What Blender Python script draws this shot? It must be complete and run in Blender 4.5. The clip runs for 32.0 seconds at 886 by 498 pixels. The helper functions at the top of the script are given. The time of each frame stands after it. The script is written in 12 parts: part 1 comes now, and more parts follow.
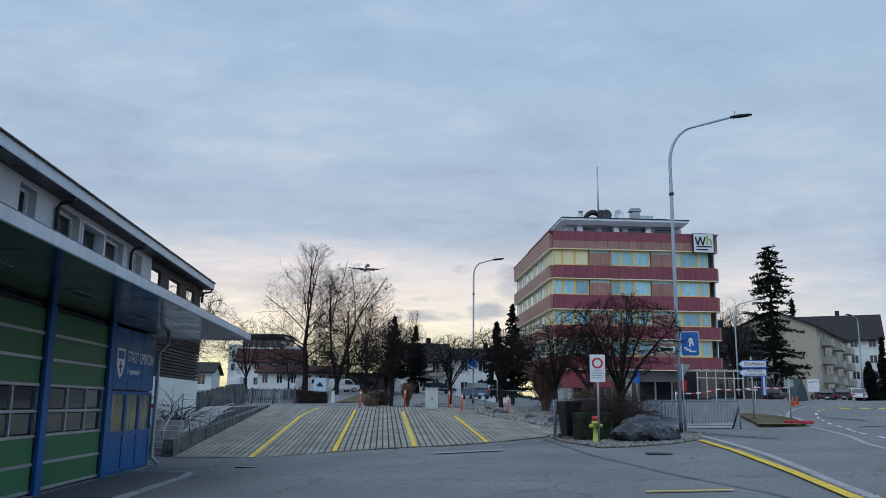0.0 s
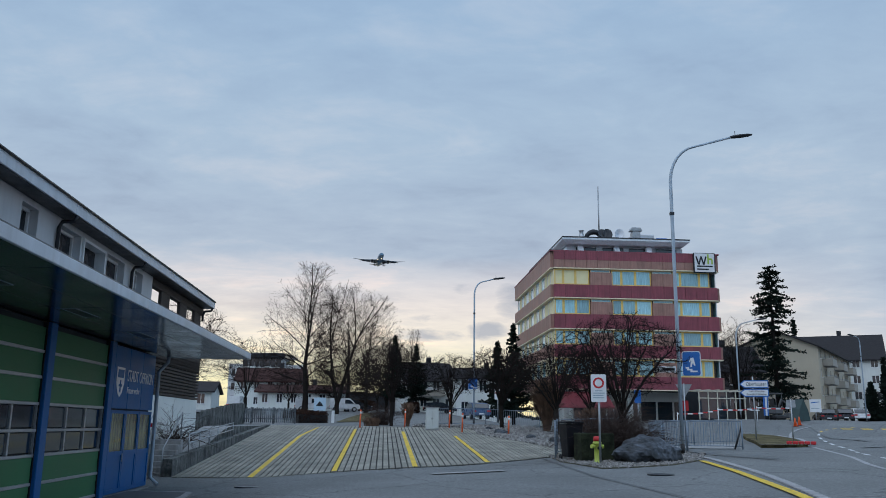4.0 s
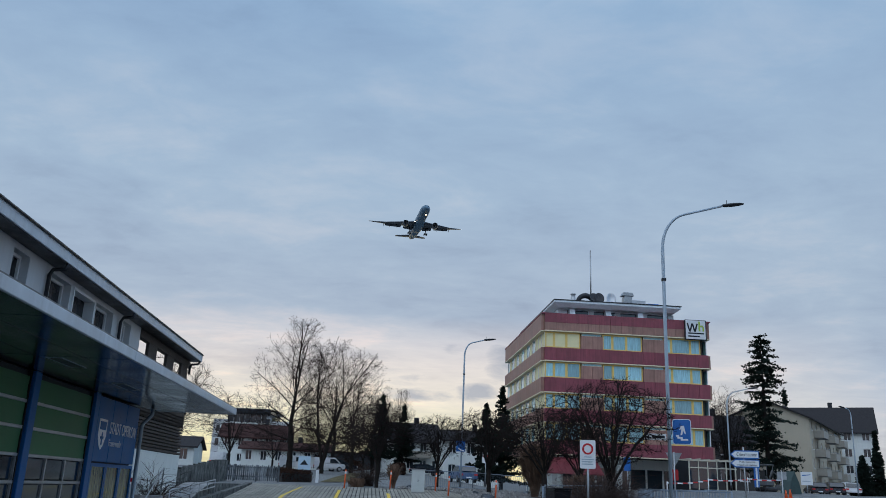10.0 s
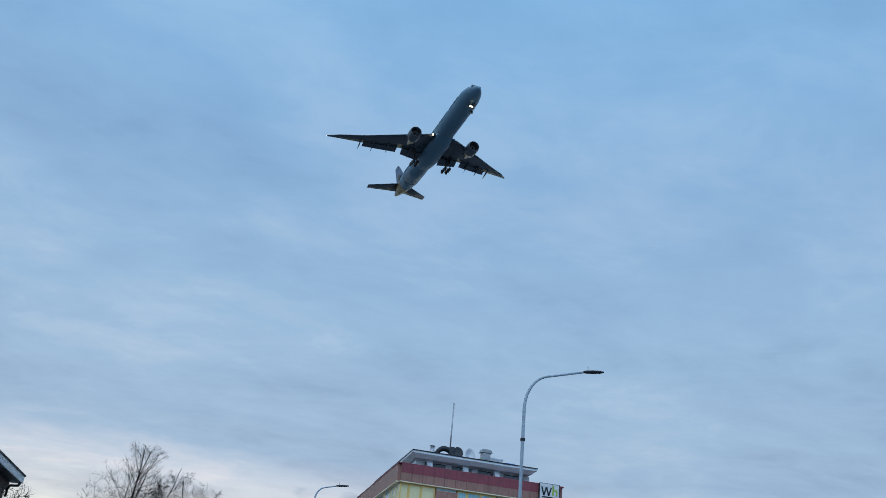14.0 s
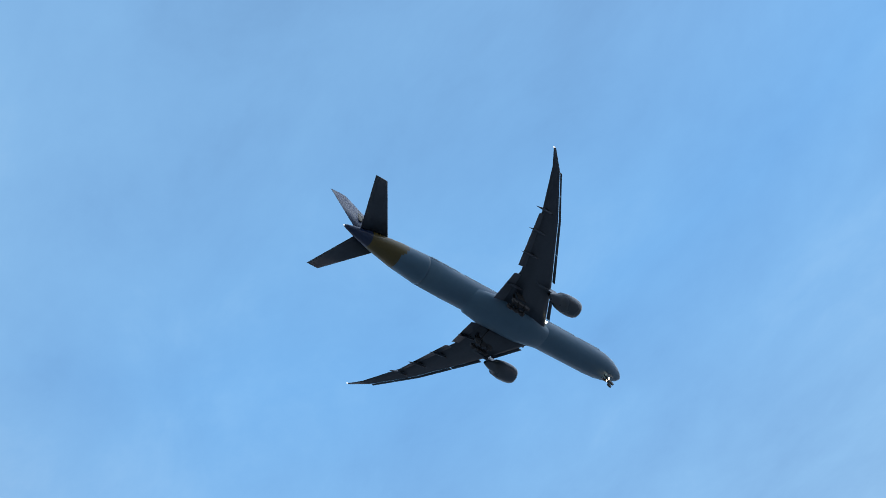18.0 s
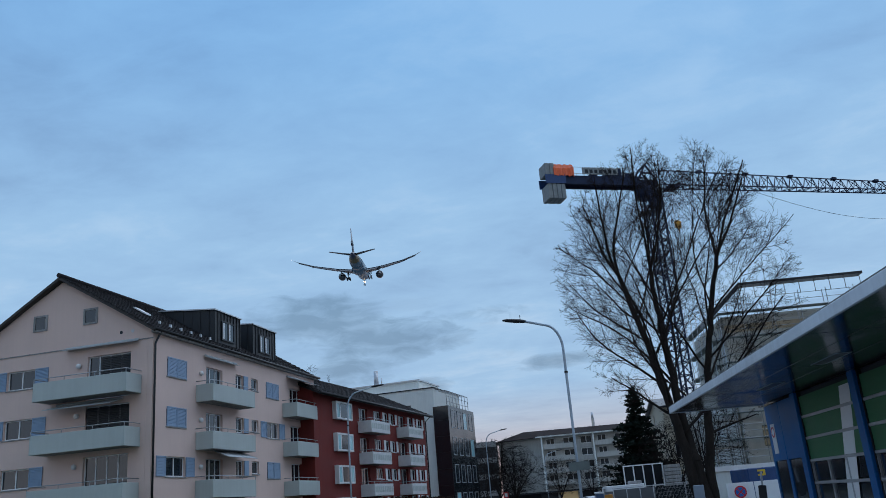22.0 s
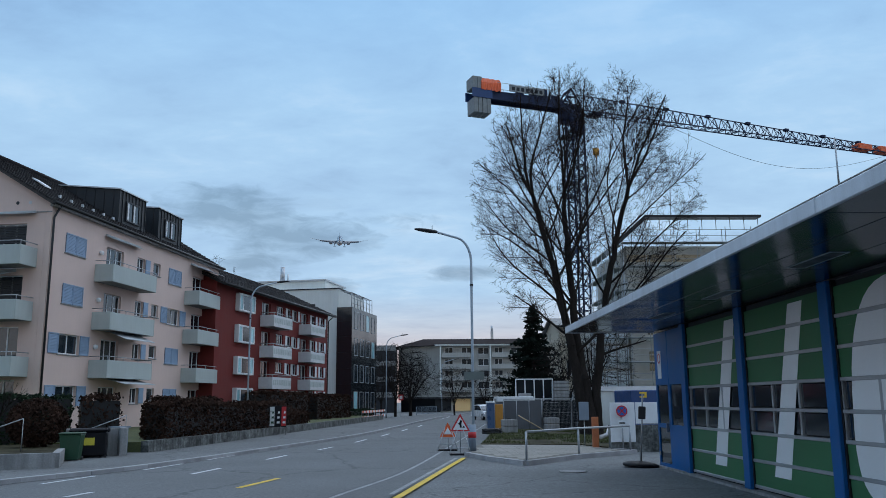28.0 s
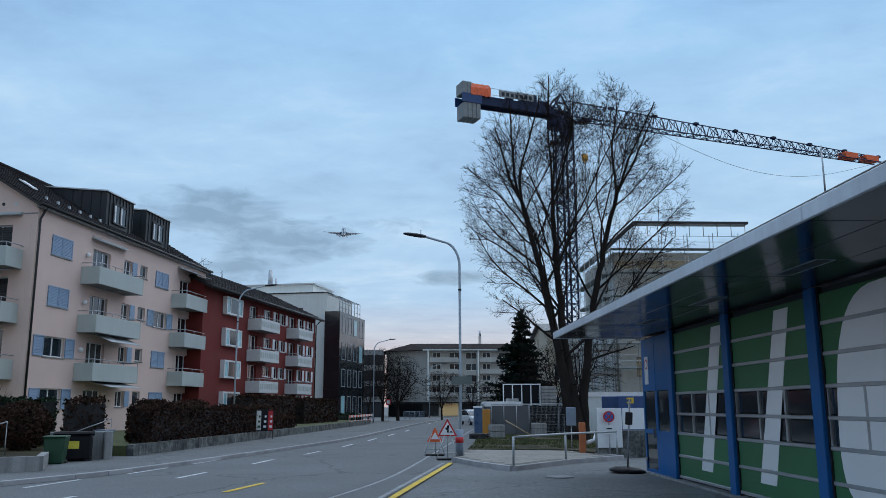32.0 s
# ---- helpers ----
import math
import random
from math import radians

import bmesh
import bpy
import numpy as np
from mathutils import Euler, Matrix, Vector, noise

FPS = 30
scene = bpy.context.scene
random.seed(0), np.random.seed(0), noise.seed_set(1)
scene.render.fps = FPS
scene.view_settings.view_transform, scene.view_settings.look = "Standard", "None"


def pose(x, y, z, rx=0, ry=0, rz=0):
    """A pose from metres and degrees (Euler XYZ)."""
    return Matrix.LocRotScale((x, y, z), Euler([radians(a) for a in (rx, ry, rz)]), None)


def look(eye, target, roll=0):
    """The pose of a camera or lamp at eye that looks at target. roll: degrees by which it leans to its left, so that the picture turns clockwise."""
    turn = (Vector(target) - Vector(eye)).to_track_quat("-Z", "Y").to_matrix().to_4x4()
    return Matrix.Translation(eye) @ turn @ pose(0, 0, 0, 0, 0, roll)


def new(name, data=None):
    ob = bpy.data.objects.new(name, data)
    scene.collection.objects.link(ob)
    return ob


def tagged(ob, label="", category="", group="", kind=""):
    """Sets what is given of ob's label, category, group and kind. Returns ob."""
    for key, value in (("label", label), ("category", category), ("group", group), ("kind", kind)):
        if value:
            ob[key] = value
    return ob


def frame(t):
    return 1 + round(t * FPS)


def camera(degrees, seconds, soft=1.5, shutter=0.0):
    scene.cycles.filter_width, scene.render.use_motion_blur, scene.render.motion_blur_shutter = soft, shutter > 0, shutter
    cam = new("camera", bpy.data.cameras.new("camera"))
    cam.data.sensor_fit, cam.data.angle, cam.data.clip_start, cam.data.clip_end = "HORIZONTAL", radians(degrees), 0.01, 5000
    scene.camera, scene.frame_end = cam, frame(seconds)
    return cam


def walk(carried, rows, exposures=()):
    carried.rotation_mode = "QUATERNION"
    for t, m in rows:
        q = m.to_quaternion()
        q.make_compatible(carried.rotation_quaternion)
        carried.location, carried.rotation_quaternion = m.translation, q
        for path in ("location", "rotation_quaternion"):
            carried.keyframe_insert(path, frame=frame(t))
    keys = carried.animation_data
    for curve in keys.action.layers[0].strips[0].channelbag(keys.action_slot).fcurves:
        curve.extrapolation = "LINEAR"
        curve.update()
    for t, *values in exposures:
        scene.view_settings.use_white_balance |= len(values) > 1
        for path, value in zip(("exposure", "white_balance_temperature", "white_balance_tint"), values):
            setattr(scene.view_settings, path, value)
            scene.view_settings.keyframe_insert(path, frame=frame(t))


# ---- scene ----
# ---------------------------------------------------------------- camera
cam = camera(56.47, 32.0, soft=0.5)
EYE = (0.0, 0.0, 1.8)
# seconds, heading clockwise from +y, tilt, lean
PATH = [
    (0.0, 3.980, 10.723, 0.648),
    (0.5, 3.969, 10.892, 0.647),
    (1.0, 3.954, 11.058, 0.625),
    (1.5, 3.942, 11.184, 0.644),
    (2.0, 3.938, 11.355, 0.651),
    (2.5, 3.916, 11.549, 0.671),
    (3.0, 3.920, 11.734, 0.703),
    (3.5, 3.905, 11.897, 0.734),
    (5.5, 3.985, 12.664, 0.975),
    (6.0, 3.985, 12.966, 1.135),
    (6.5, 3.986, 13.278, 1.284),
    (7.0, 4.001, 13.628, 1.445),
    (7.5, 4.024, 13.970, 1.603),
    (8.0, 4.066, 14.356, 1.721),
    (8.5, 4.111, 14.731, 1.858),
    (9.0, 4.178, 15.178, 2.011),
    (9.5, 4.247, 15.634, 2.201),
    (10.0, 4.343, 16.184, 2.366),
    (10.5, 4.496, 16.726, 2.558),
    (11.0, 4.694, 17.349, 2.812),
    (11.5, 5.021, 17.992, 3.024),
    (12.0, 5.413, 18.797, 3.364),
    (12.5, 5.820, 19.660, 3.724),
    (13.0, 6.581, 20.735, 4.165),
    (13.5, 8.907, 22.823, 4.568),
    (14.0, 12.978, 26.678, 5.905),
    (14.5, 17.530, 32.709, 7.988),
    (15.0, 21.944, 39.246, 8.184),
    (15.5, 28.827, 48.593, 8.379),
    (16.0, 40.976, 59.400, 8.575),
    (16.5, 65.171, 68.646, 8.770),
    (17.0, 94.255, 70.927, -5.157),
    (17.5, 127.176, 64.495, -21.743),
    (18.0, 141.132, 55.591, -19.789),
    (18.5, 151.893, 46.692, -17.365),
    (19.0, 161.142, 38.757, -17.359),
    (19.5, 166.060, 32.614, -14.828),
    (20.0, 169.815, 27.817, -13.416),
    (20.5, 172.398, 23.638, -10.680),
    (21.0, 174.018, 20.449, -8.207),
    (21.5, 175.085, 18.636, -6.379),
    (22.0, 175.749, 17.194, -4.827),
    (22.5, 176.592, 16.147, -3.835),
    (23.0, 177.449, 15.020, -2.971),
    (23.5, 178.391, 13.979, -2.372),
    (24.0, 179.472, 13.082, -2.023),
    (24.5, 179.919, 12.556, -1.636),
    (25.0, 180.361, 11.962, -1.249),
    (25.5, 180.780, 11.638, -1.002),
    (26.0, 181.002, 11.303, -0.832),
    (26.5, 181.111, 11.066, -0.699),
    (28.5, 181.617, 10.427, -0.389),
    (29.0, 181.677, 10.453, -0.333),
    (29.5, 181.552, 10.411, -0.260),
    (30.0, 181.500, 10.543, -0.243),
    (30.5, 181.649, 10.554, -0.227),
    (31.0, 181.947, 10.691, -0.235),
    (31.5, 182.194, 10.761, -0.285),
    (32.0, 182.313, 10.805, -0.191),
]


def eye_pose(h, p, r):
    return pose(*EYE, 90 + p, 0, -h) @ pose(0, 0, 0, 0, 0, r)


walk(cam, [(t, eye_pose(h, p, r)) for t, h, p, r in PATH],
     exposures=[(0, 0.02, 6500, 10), (3, 0.02, 6500, 10), (5.5, -0.14, 6480, 10), (9, -0.14, 6450, 10), (12, -0.1, 6150, 9), (14, -0.13, 5750, 4), (15.5, -0.05, 6300, 8), (17, 0.05, 7000, 10), (18, 0.0, 6350, 10), (19, -0.22, 6150, 10), (20, -0.22, 5900, 10), (21, -0.17, 6000, 10), (22, -0.14, 6150, 10), (23, -0.03, 6300, 10), (25, 0.08, 6400, 10), (32, 0.1, 6500, 10)])

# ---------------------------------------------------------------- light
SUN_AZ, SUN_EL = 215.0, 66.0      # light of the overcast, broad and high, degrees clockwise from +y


def make_world():
    w = bpy.data.worlds.new("dusk_sky")
    scene.world = w
    w.use_nodes = True
    nt = w.node_tree
    nt.nodes.clear()
    N, L = nt.nodes.new, nt.links.new
    out = N("ShaderNodeOutputWorld")
    bg = N("ShaderNodeBackground")
    L(bg.outputs[0], out.inputs[0])
    sky = N("ShaderNodeTexSky")
    sky.sky_type = "NISHITA"
    sky.sun_disc = False
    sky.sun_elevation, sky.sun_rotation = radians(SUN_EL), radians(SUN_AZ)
    sky.dust_density, sky.ozone_density = 1.5, 2.0
    dim = N("ShaderNodeVectorMath")
    dim.operation = "SCALE"
    dim.inputs[3].default_value = 0.05
    L(sky.outputs[0], dim.inputs[0])
    co = N("ShaderNodeTexCoord")
    xyz = N("ShaderNodeSeparateXYZ")
    L(co.outputs["Generated"], xyz.inputs[0])

    def math_(op, a, b=None, c=None, clamp=False):
        n = N("ShaderNodeMath")
        n.operation, n.use_clamp = op, clamp
        for i, v in enumerate((a, b, c)):
            if v is None:
                continue
            if isinstance(v, (int, float)):
                n.inputs[i].default_value = v
            else:
                L(v, n.inputs[i])
        return n.outputs[0]

    def ramp(fac, stops):
        n = N("ShaderNodeValToRGB")
        e = n.color_ramp.elements
        while len(e) < len(stops):
            e.new(0.5)
        for k, (p, col) in zip(e, stops):
            k.position, k.color = p, (*col, 1)
        L(fac, n.inputs[0])
        return n.outputs[0]

    def mix(fac, a, b):
        n = N("ShaderNodeMix")
        n.data_type = "RGBA"
        L(fac, n.inputs[0])
        L(a, n.inputs[6])
        L(b, n.inputs[7])
        return n.outputs[2]

    z = math_("MAXIMUM", xyz.outputs[2], 0.0)
    # a cloud deck seen in perspective: the direction divided by its height
    k = math_("DIVIDE", 1.0, math_("ADD", z, 0.11))
    flat = N("ShaderNodeCombineXYZ")
    L(math_("MULTIPLY", xyz.outputs[0], k), flat.inputs[0])
    L(math_("MULTIPLY", xyz.outputs[1], k), flat.inputs[1])

    def cloud(scale, detail, rough, stretch, seed):
        m = N("ShaderNodeMapping")
        m.inputs["Scale"].default_value = stretch
        m.inputs["Location"].default_value = (seed, seed * 0.7, seed * 0.3)
        m.inputs["Rotation"].default_value = (0, 0, 0.5)
        L(flat.outputs[0], m.inputs[0])
        n = N("ShaderNodeTexNoise")
        n.inputs["Scale"].default_value = scale
        n.inputs["Detail"].default_value = detail
        n.inputs["Roughness"].default_value = rough
        n.inputs["Distortion"].default_value = 0.3
        L(m.outputs[0], n.inputs[0])
        return n.outputs[0]

    # side of the sky: 0 towards -y, 1 towards +y
    side = math_("MULTIPLY_ADD", xyz.outputs[1], 0.5, 0.5, clamp=True)
    west = ramp(z, [(0.0, (0.676, 0.676, 0.687)), (0.07, (0.654, 0.676, 0.730)), (0.13, (0.512, 0.594, 0.709)), (0.21, (0.452, 0.561, 0.698)), (0.335, (0.425, 0.561, 0.725)), (0.5, (0.343, 0.501, 0.709)), (0.75, (0.289, 0.512, 0.785)), (1.0, (0.256, 0.518, 0.861))])
    # the evening glow low over the sunset
    glow_ = ramp(z, [(0.0, (1.000, 0.872, 0.458)), (0.06, (1.000, 0.948, 0.654)), (0.1, (1.0, 0.92, 0.79)), (0.14, (0.90, 0.84, 0.80)), (0.165, (0.76, 0.75, 0.78)), (0.2, (0.47, 0.565, 0.695)), (0.335, (0.425, 0.561, 0.725)), (0.5, (0.343, 0.501, 0.709)), (0.75, (0.289, 0.512, 0.785)), (1.0, (0.256, 0.518, 0.861))])
    east = ramp(z, [(0.0, (0.60, 0.47, 0.47)), (0.045, (0.66, 0.545, 0.55)), (0.085, (0.55, 0.61, 0.71)), (0.13, (0.43, 0.625, 0.84)), (0.33, (0.39, 0.615, 0.865)), (0.5, (0.29, 0.54, 0.86)), (0.75, (0.2, 0.475, 0.875)), (1.0, (0.235, 0.475, 0.79))])
    flatdot = N("ShaderNodeVectorMath")
    flatdot.operation = "DOT_PRODUCT"
    flatdot.inputs[1].default_value = (math.sin(radians(1)), math.cos(radians(1)), 0)
    L(co.outputs["Generated"], flatdot.inputs[0])
    gl = ramp(flatdot.outputs["Value"], [(0.84, (0, 0, 0)), (0.975, (1, 1, 1))])
    s = ramp(side, [(0.35, (0, 0, 0)), (0.65, (1, 1, 1))])
    clear = mix(s, east, mix(gl, west, glow_))
    # broad soft cloud: thinner and thicker parts of the deck
    big = cloud(0.9, 7.0, 0.58, (1, 1.25, 1), 3.1)
    fine = cloud(3.2, 9.0, 0.62, (1, 1.4, 1), 7.7)
    both = math_("MULTIPLY_ADD", fine, 0.4, math_("MULTIPLY", big, 0.6))
    tone = ramp(both, [(0.36, (0.83, 0.83, 0.86)), (0.46, (0.955, 0.955, 0.965)), (0.54, (1.04, 1.03, 1.015)), (0.635, (1.26, 1.14, 1.06))])
    deck = N("ShaderNodeMix")
    deck.data_type, deck.blend_type = "RGBA", "MULTIPLY"
    deck.inputs[0].default_value = 1.0
    L(clear, deck.inputs[6])
    L(tone, deck.inputs[7])
    # small dark clouds in a band over the horizon
    mp = N("ShaderNodeMapping")
    mp.inputs["Scale"].default_value = (3.2, 3.2, 11.0)
    mp.inputs["Location"].default_value = (CLOUD_SHIFT, 0.4, 0.9)
    L(co.outputs["Generated"], mp.inputs[0])
    puff = N("ShaderNodeTexNoise")
    puff.inputs["Scale"].default_value, puff.inputs["Detail"].default_value, puff.inputs["Roughness"].default_value = 1.25, 9.0, 0.6
    puff.inputs["Distortion"].default_value = 0.35
    L(mp.outputs[0], puff.inputs[0])
    band = ramp(z, [(0.02, (0, 0, 0)), (0.07, (1, 1, 1)), (0.19, (1, 1, 1)), (0.27, (0, 0, 0))])
    pm = math_("MULTIPLY", ramp(puff.outputs[0], [(0.55, (0, 0, 0)), (0.63, (1, 1, 1))]), band)
    pm = math_("MULTIPLY", pm, 0.25)
    dark = mix(s, ramp(z, [(0.0, (0.33, 0.36, 0.42)), (0.3, (0.29, 0.41, 0.54))]), ramp(z, [(0.0, (0.42, 0.44, 0.49)), (0.3, (0.42, 0.48, 0.58))]))
    cloudy = mix(pm, deck.outputs[2], dark)
    # drifting banks of grey cloud: heading, height, half width, half height in degrees, weight
    head = math_("ARCTAN2", xyz.outputs[0], xyz.outputs[1])
    lift = math_("ARCSINE", xyz.outputs[2])
    total = None
    for az_, el_, w_, h_, k_ in BANKS:
        turn = math_("WRAP", math_("SUBTRACT", head, radians(az_)), math.pi, -math.pi)
        u = math_("DIVIDE", turn, radians(w_))
        v = math_("DIVIDE", math_("SUBTRACT", lift, radians(el_)), radians(h_))
        d2 = math_("ADD", math_("MULTIPLY", u, u), math_("MULTIPLY", v, v))
        one = math_("MULTIPLY", math_("SUBTRACT", 1.0, d2, clamp=True), k_)
        total = one if total is None else math_("MAXIMUM", total, one)
    polar = N("ShaderNodeCombineXYZ")
    L(math_("MULTIPLY", head, 15.0), polar.inputs[0])
    L(math_("MULTIPLY", lift, 42.0), polar.inputs[1])
    wisp = N("ShaderNodeTexNoise")
    wisp.inputs["Scale"].default_value, wisp.inputs["Detail"].default_value, wisp.inputs["Roughness"].default_value = 1.6, 8.0, 0.58
    wisp.inputs["Distortion"].default_value = 0.5
    L(polar.outputs[0], wisp.inputs[0])
    body = math_("ADD", math_("MULTIPLY", total, 0.6), math_("MULTIPLY", wisp.outputs[0], 0.85))
    inside = math_("MULTIPLY", total, 5.0, clamp=True)
    bank = math_("MULTIPLY", ramp(body, [(0.64, (0, 0, 0)), (0.98, (1, 1, 1))]), inside)
    cloudy = mix(math_("MULTIPLY", bank, 0.8), cloudy, mix(s, ramp(z, [(0.0, (0.27, 0.36, 0.47)), (0.3, (0.20, 0.34, 0.49))]), ramp(z, [(0.0, (0.46, 0.48, 0.54)), (0.3, (0.40, 0.46, 0.56))])))
    half = N("ShaderNodeMix")
    half.data_type = "RGBA"
    half.inputs[0].default_value = 0.93
    L(dim.outputs[0], half.inputs[6])
    L(cloudy, half.inputs[7])
    L(half.outputs[2], bg.inputs[0])
    bg.inputs[1].default_value = 1.0


CLOUD_SHIFT = 1.7
BANKS = [(3.0, 6.1, 3.2, 0.75, 0.9), (7.0, 6.4, 1.9, 0.9, 1.0), (8.8, 8.4, 1.7, 1.9, 0.9), (5.4, 9.2, 1.4, 0.6, 0.6), (2.6, 7.3, 1.6, 0.5, 0.5),
         (166.5, 13.0, 6.5, 2.3, 0.95), (171.5, 11.2, 7.5, 2.2, 0.9), (168.5, 9.4, 4.5, 1.7, 0.9), (173.5, 7.9, 3.2, 0.9, 0.8), (-177.0, 8.8, 4.0, 0.8, 0.9), (179.0, 12.4, 5.0, 1.0, 0.5)]
make_world()
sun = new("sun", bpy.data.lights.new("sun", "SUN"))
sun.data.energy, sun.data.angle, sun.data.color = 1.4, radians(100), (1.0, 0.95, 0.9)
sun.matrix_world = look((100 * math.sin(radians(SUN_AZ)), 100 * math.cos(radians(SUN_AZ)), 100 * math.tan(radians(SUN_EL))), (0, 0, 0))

# ---------------------------------------------------------------- materials
def mat(name, col, rough=0.6, metal=0.0, var=0.15, scale=3.0, fine=60.0, bump=0.15, stretch=(1, 1, 1), spec=0.5, rand=0.0, streak=0.0, crack=0.0):
    """A procedural surface: base colour with two scales of variation, fine relief, and an own tone for each piece."""
    m = bpy.data.materials.new(name)
    m.use_nodes = True
    nt = m.node_tree
    N, L = nt.nodes.new, nt.links.new
    b = nt.nodes["Principled BSDF"]
    b.inputs["Roughness"].default_value, b.inputs["Metallic"].default_value = rough, metal
    b.inputs["Specular IOR Level"].default_value = spec
    co = N("ShaderNodeTexCoord")
    mp = N("ShaderNodeMapping")
    mp.inputs["Scale"].default_value = stretch
    L(co.outputs["Object"], mp.inputs[0])

    def noise_(sc, det):
        n = N("ShaderNodeTexNoise")
        n.inputs["Scale"].default_value, n.inputs["Detail"].default_value = sc, det
        L(mp.outputs[0], n.inputs[0])
        return n.outputs[0]

    def mix_(kind, fac, a, c):
        n = N("ShaderNodeMix")
        n.data_type, n.blend_type = "RGBA", kind
        for i, v in ((0, fac), (6, a), (7, c)):
            if isinstance(v, (int, float)):
                n.inputs[i].default_value = v
            elif isinstance(v, tuple):
                n.inputs[i].default_value = (*v, 1)
            else:
                L(v, n.inputs[i])
        return n.outputs[2]

    def grey(src, lo, hi, a, c):
        r = N("ShaderNodeMapRange")
        for i, v in zip((1, 2, 3, 4), (lo, hi, a, c)):
            r.inputs[i].default_value = v
        L(src, r.inputs[0])
        return r.outputs[0]

    n1, n2 = noise_(scale, 5.0), noise_(fine, 3.0)
    c = mix_("MULTIPLY", 1.0, tuple(col), grey(n1, 0.3, 0.7, 1 - var, 1 + var))
    c = mix_("MULTIPLY", 1.0, c, grey(n2, 0.3, 0.7, 1 - var * 0.6, 1 + var * 0.6))
    if streak:
        ms = N("ShaderNodeMapping")
        ms.inputs["Scale"].default_value = (7, 7, 0.35)
        L(co.outputs["Object"], ms.inputs[0])
        ns = N("ShaderNodeTexNoise")
        ns.inputs["Scale"].default_value, ns.inputs["Detail"].default_value = 1.0, 5.0
        L(ms.outputs[0], ns.inputs[0])
        c = mix_("MULTIPLY", 1.0, c, grey(ns.outputs[0], 0.35, 0.7, 1.0, 1 - streak))
    if crack:
        wob = N("ShaderNodeTexNoise")
        wob.inputs["Scale"].default_value, wob.inputs["Detail"].default_value = 1.6, 6.0
        L(co.outputs["Object"], wob.inputs[0])
        add = N("ShaderNodeVectorMath")
        add.operation = "MULTIPLY_ADD"
        add.inputs[1].default_value = (0.9, 0.9, 0.9)
        L(wob.outputs["Color"], add.inputs[0])
        L(co.outputs["Object"], add.inputs[2])
        vo = N("ShaderNodeTexVoronoi")
        vo.feature = "DISTANCE_TO_EDGE"
        vo.inputs["Scale"].default_value = crack
        L(add.outputs[0], vo.inputs[0])
        c = mix_("MULTIPLY", 1.0, c, grey(vo.outputs["Distance"], 0.003, 0.012, 0.62, 1.0))
        c = mix_("MULTIPLY", 1.0, c, grey(noise_(13.0, 7.0), 0.3, 0.7, 0.74, 1.26))
        c = mix_("MULTIPLY", 1.0, c, grey(noise_(140.0, 2.0), 0.3, 0.7, 0.75, 1.25))
    if rand:
        oi = N("ShaderNodeObjectInfo")
        c = mix_("MULTIPLY", 1.0, c, grey(oi.outputs["Random"], 0, 1, 1 - rand, 1 + rand))
    L(c, b.inputs["Base Color"])
    if bump:
        bp = N("ShaderNodeBump")
        bp.inputs["Strength"].default_value, bp.inputs["Distance"].default_value = bump, 0.02
        L(n2, bp.inputs["Height"])
        L(bp.outputs[0], b.inputs["Normal"])
    L(grey(n1, 0.3, 0.7, max(0.02, rough - 0.08), min(1, rough + 0.08)), b.inputs["Roughness"])
    return m


def glow(name, col, power):
    m = mat(name, col, 0.4, var=0.02, bump=0)
    b = m.node_tree.nodes["Principled BSDF"]
    b.inputs["Emission Color"].default_value, b.inputs["Emission Strength"].default_value = (*col, 1), power
    return m


ASPHALT = mat("asphalt", (0.143, 0.15, 0.152), 0.92, var=0.2, scale=0.35, fine=45, bump=0.35, crack=0.23)
ROAD = mat("road_asphalt", (0.15, 0.156, 0.156), 0.88, var=0.2, scale=0.3, fine=55, bump=0.3, crack=0.17)
PATCH = mat("asphalt_patch", (0.10, 0.103, 0.11), 0.9, var=0.15, scale=1.2, fine=60, bump=0.25)
SAND = mat("joint_sand", (0.13, 0.12, 0.105), 0.95, var=0.2)
PAVING = mat("paving", (0.24, 0.225, 0.2), 0.85, var=0.14, scale=1.0, fine=40, rand=0.12)
KERB = mat("kerb_stone", (0.3, 0.3, 0.31), 0.8, var=0.18, scale=2, fine=70, rand=0.12)
RIB = mat("ribbed_concrete", (0.225, 0.216, 0.185), 0.92, var=0.34, scale=1.1, fine=26, rand=0.1, bump=0.35)
GROOVE = mat("groove", (0.022, 0.022, 0.02), 0.95, var=0.2)
CONCRETE = mat("concrete", (0.3, 0.3, 0.3), 0.85, var=0.2, scale=1.5, fine=30, streak=0.35)
OLD_CONCRETE = mat("weathered_concrete", (0.135, 0.142, 0.138), 0.95, var=0.75, scale=2.2, fine=14, streak=0.6, bump=0.6)
YELLOW_LINE = mat("yellow_line", (0.62, 0.42, 0.03), 0.7, var=0.22, scale=4, fine=50)
WHITE_LINE = mat("white_line", (0.55, 0.56, 0.57), 0.7, var=0.25, scale=3, fine=50)
TRAMPLED = mat("trampled_ground", (0.058, 0.052, 0.032), 0.95, spec=0.1, var=0.6, scale=0.9, fine=14, bump=0.6)
GRASS = mat("lawn", (0.075, 0.085, 0.03), 0.95, var=0.35, scale=0.8, fine=25, bump=0.5)
VERGE = mat("dry_verge", (0.1, 0.085, 0.045), 0.95, spec=0.1, var=0.6, scale=1.3, fine=18, bump=0.6)
STREET = mat("street_asphalt", (0.117, 0.123, 0.126), 0.88, var=0.2, scale=0.3, fine=55, bump=0.3, crack=0.17)
SOIL = mat("winter_ground", (0.09, 0.085, 0.06), 0.95, var=0.3, scale=0.15, fine=8, bump=0.4)
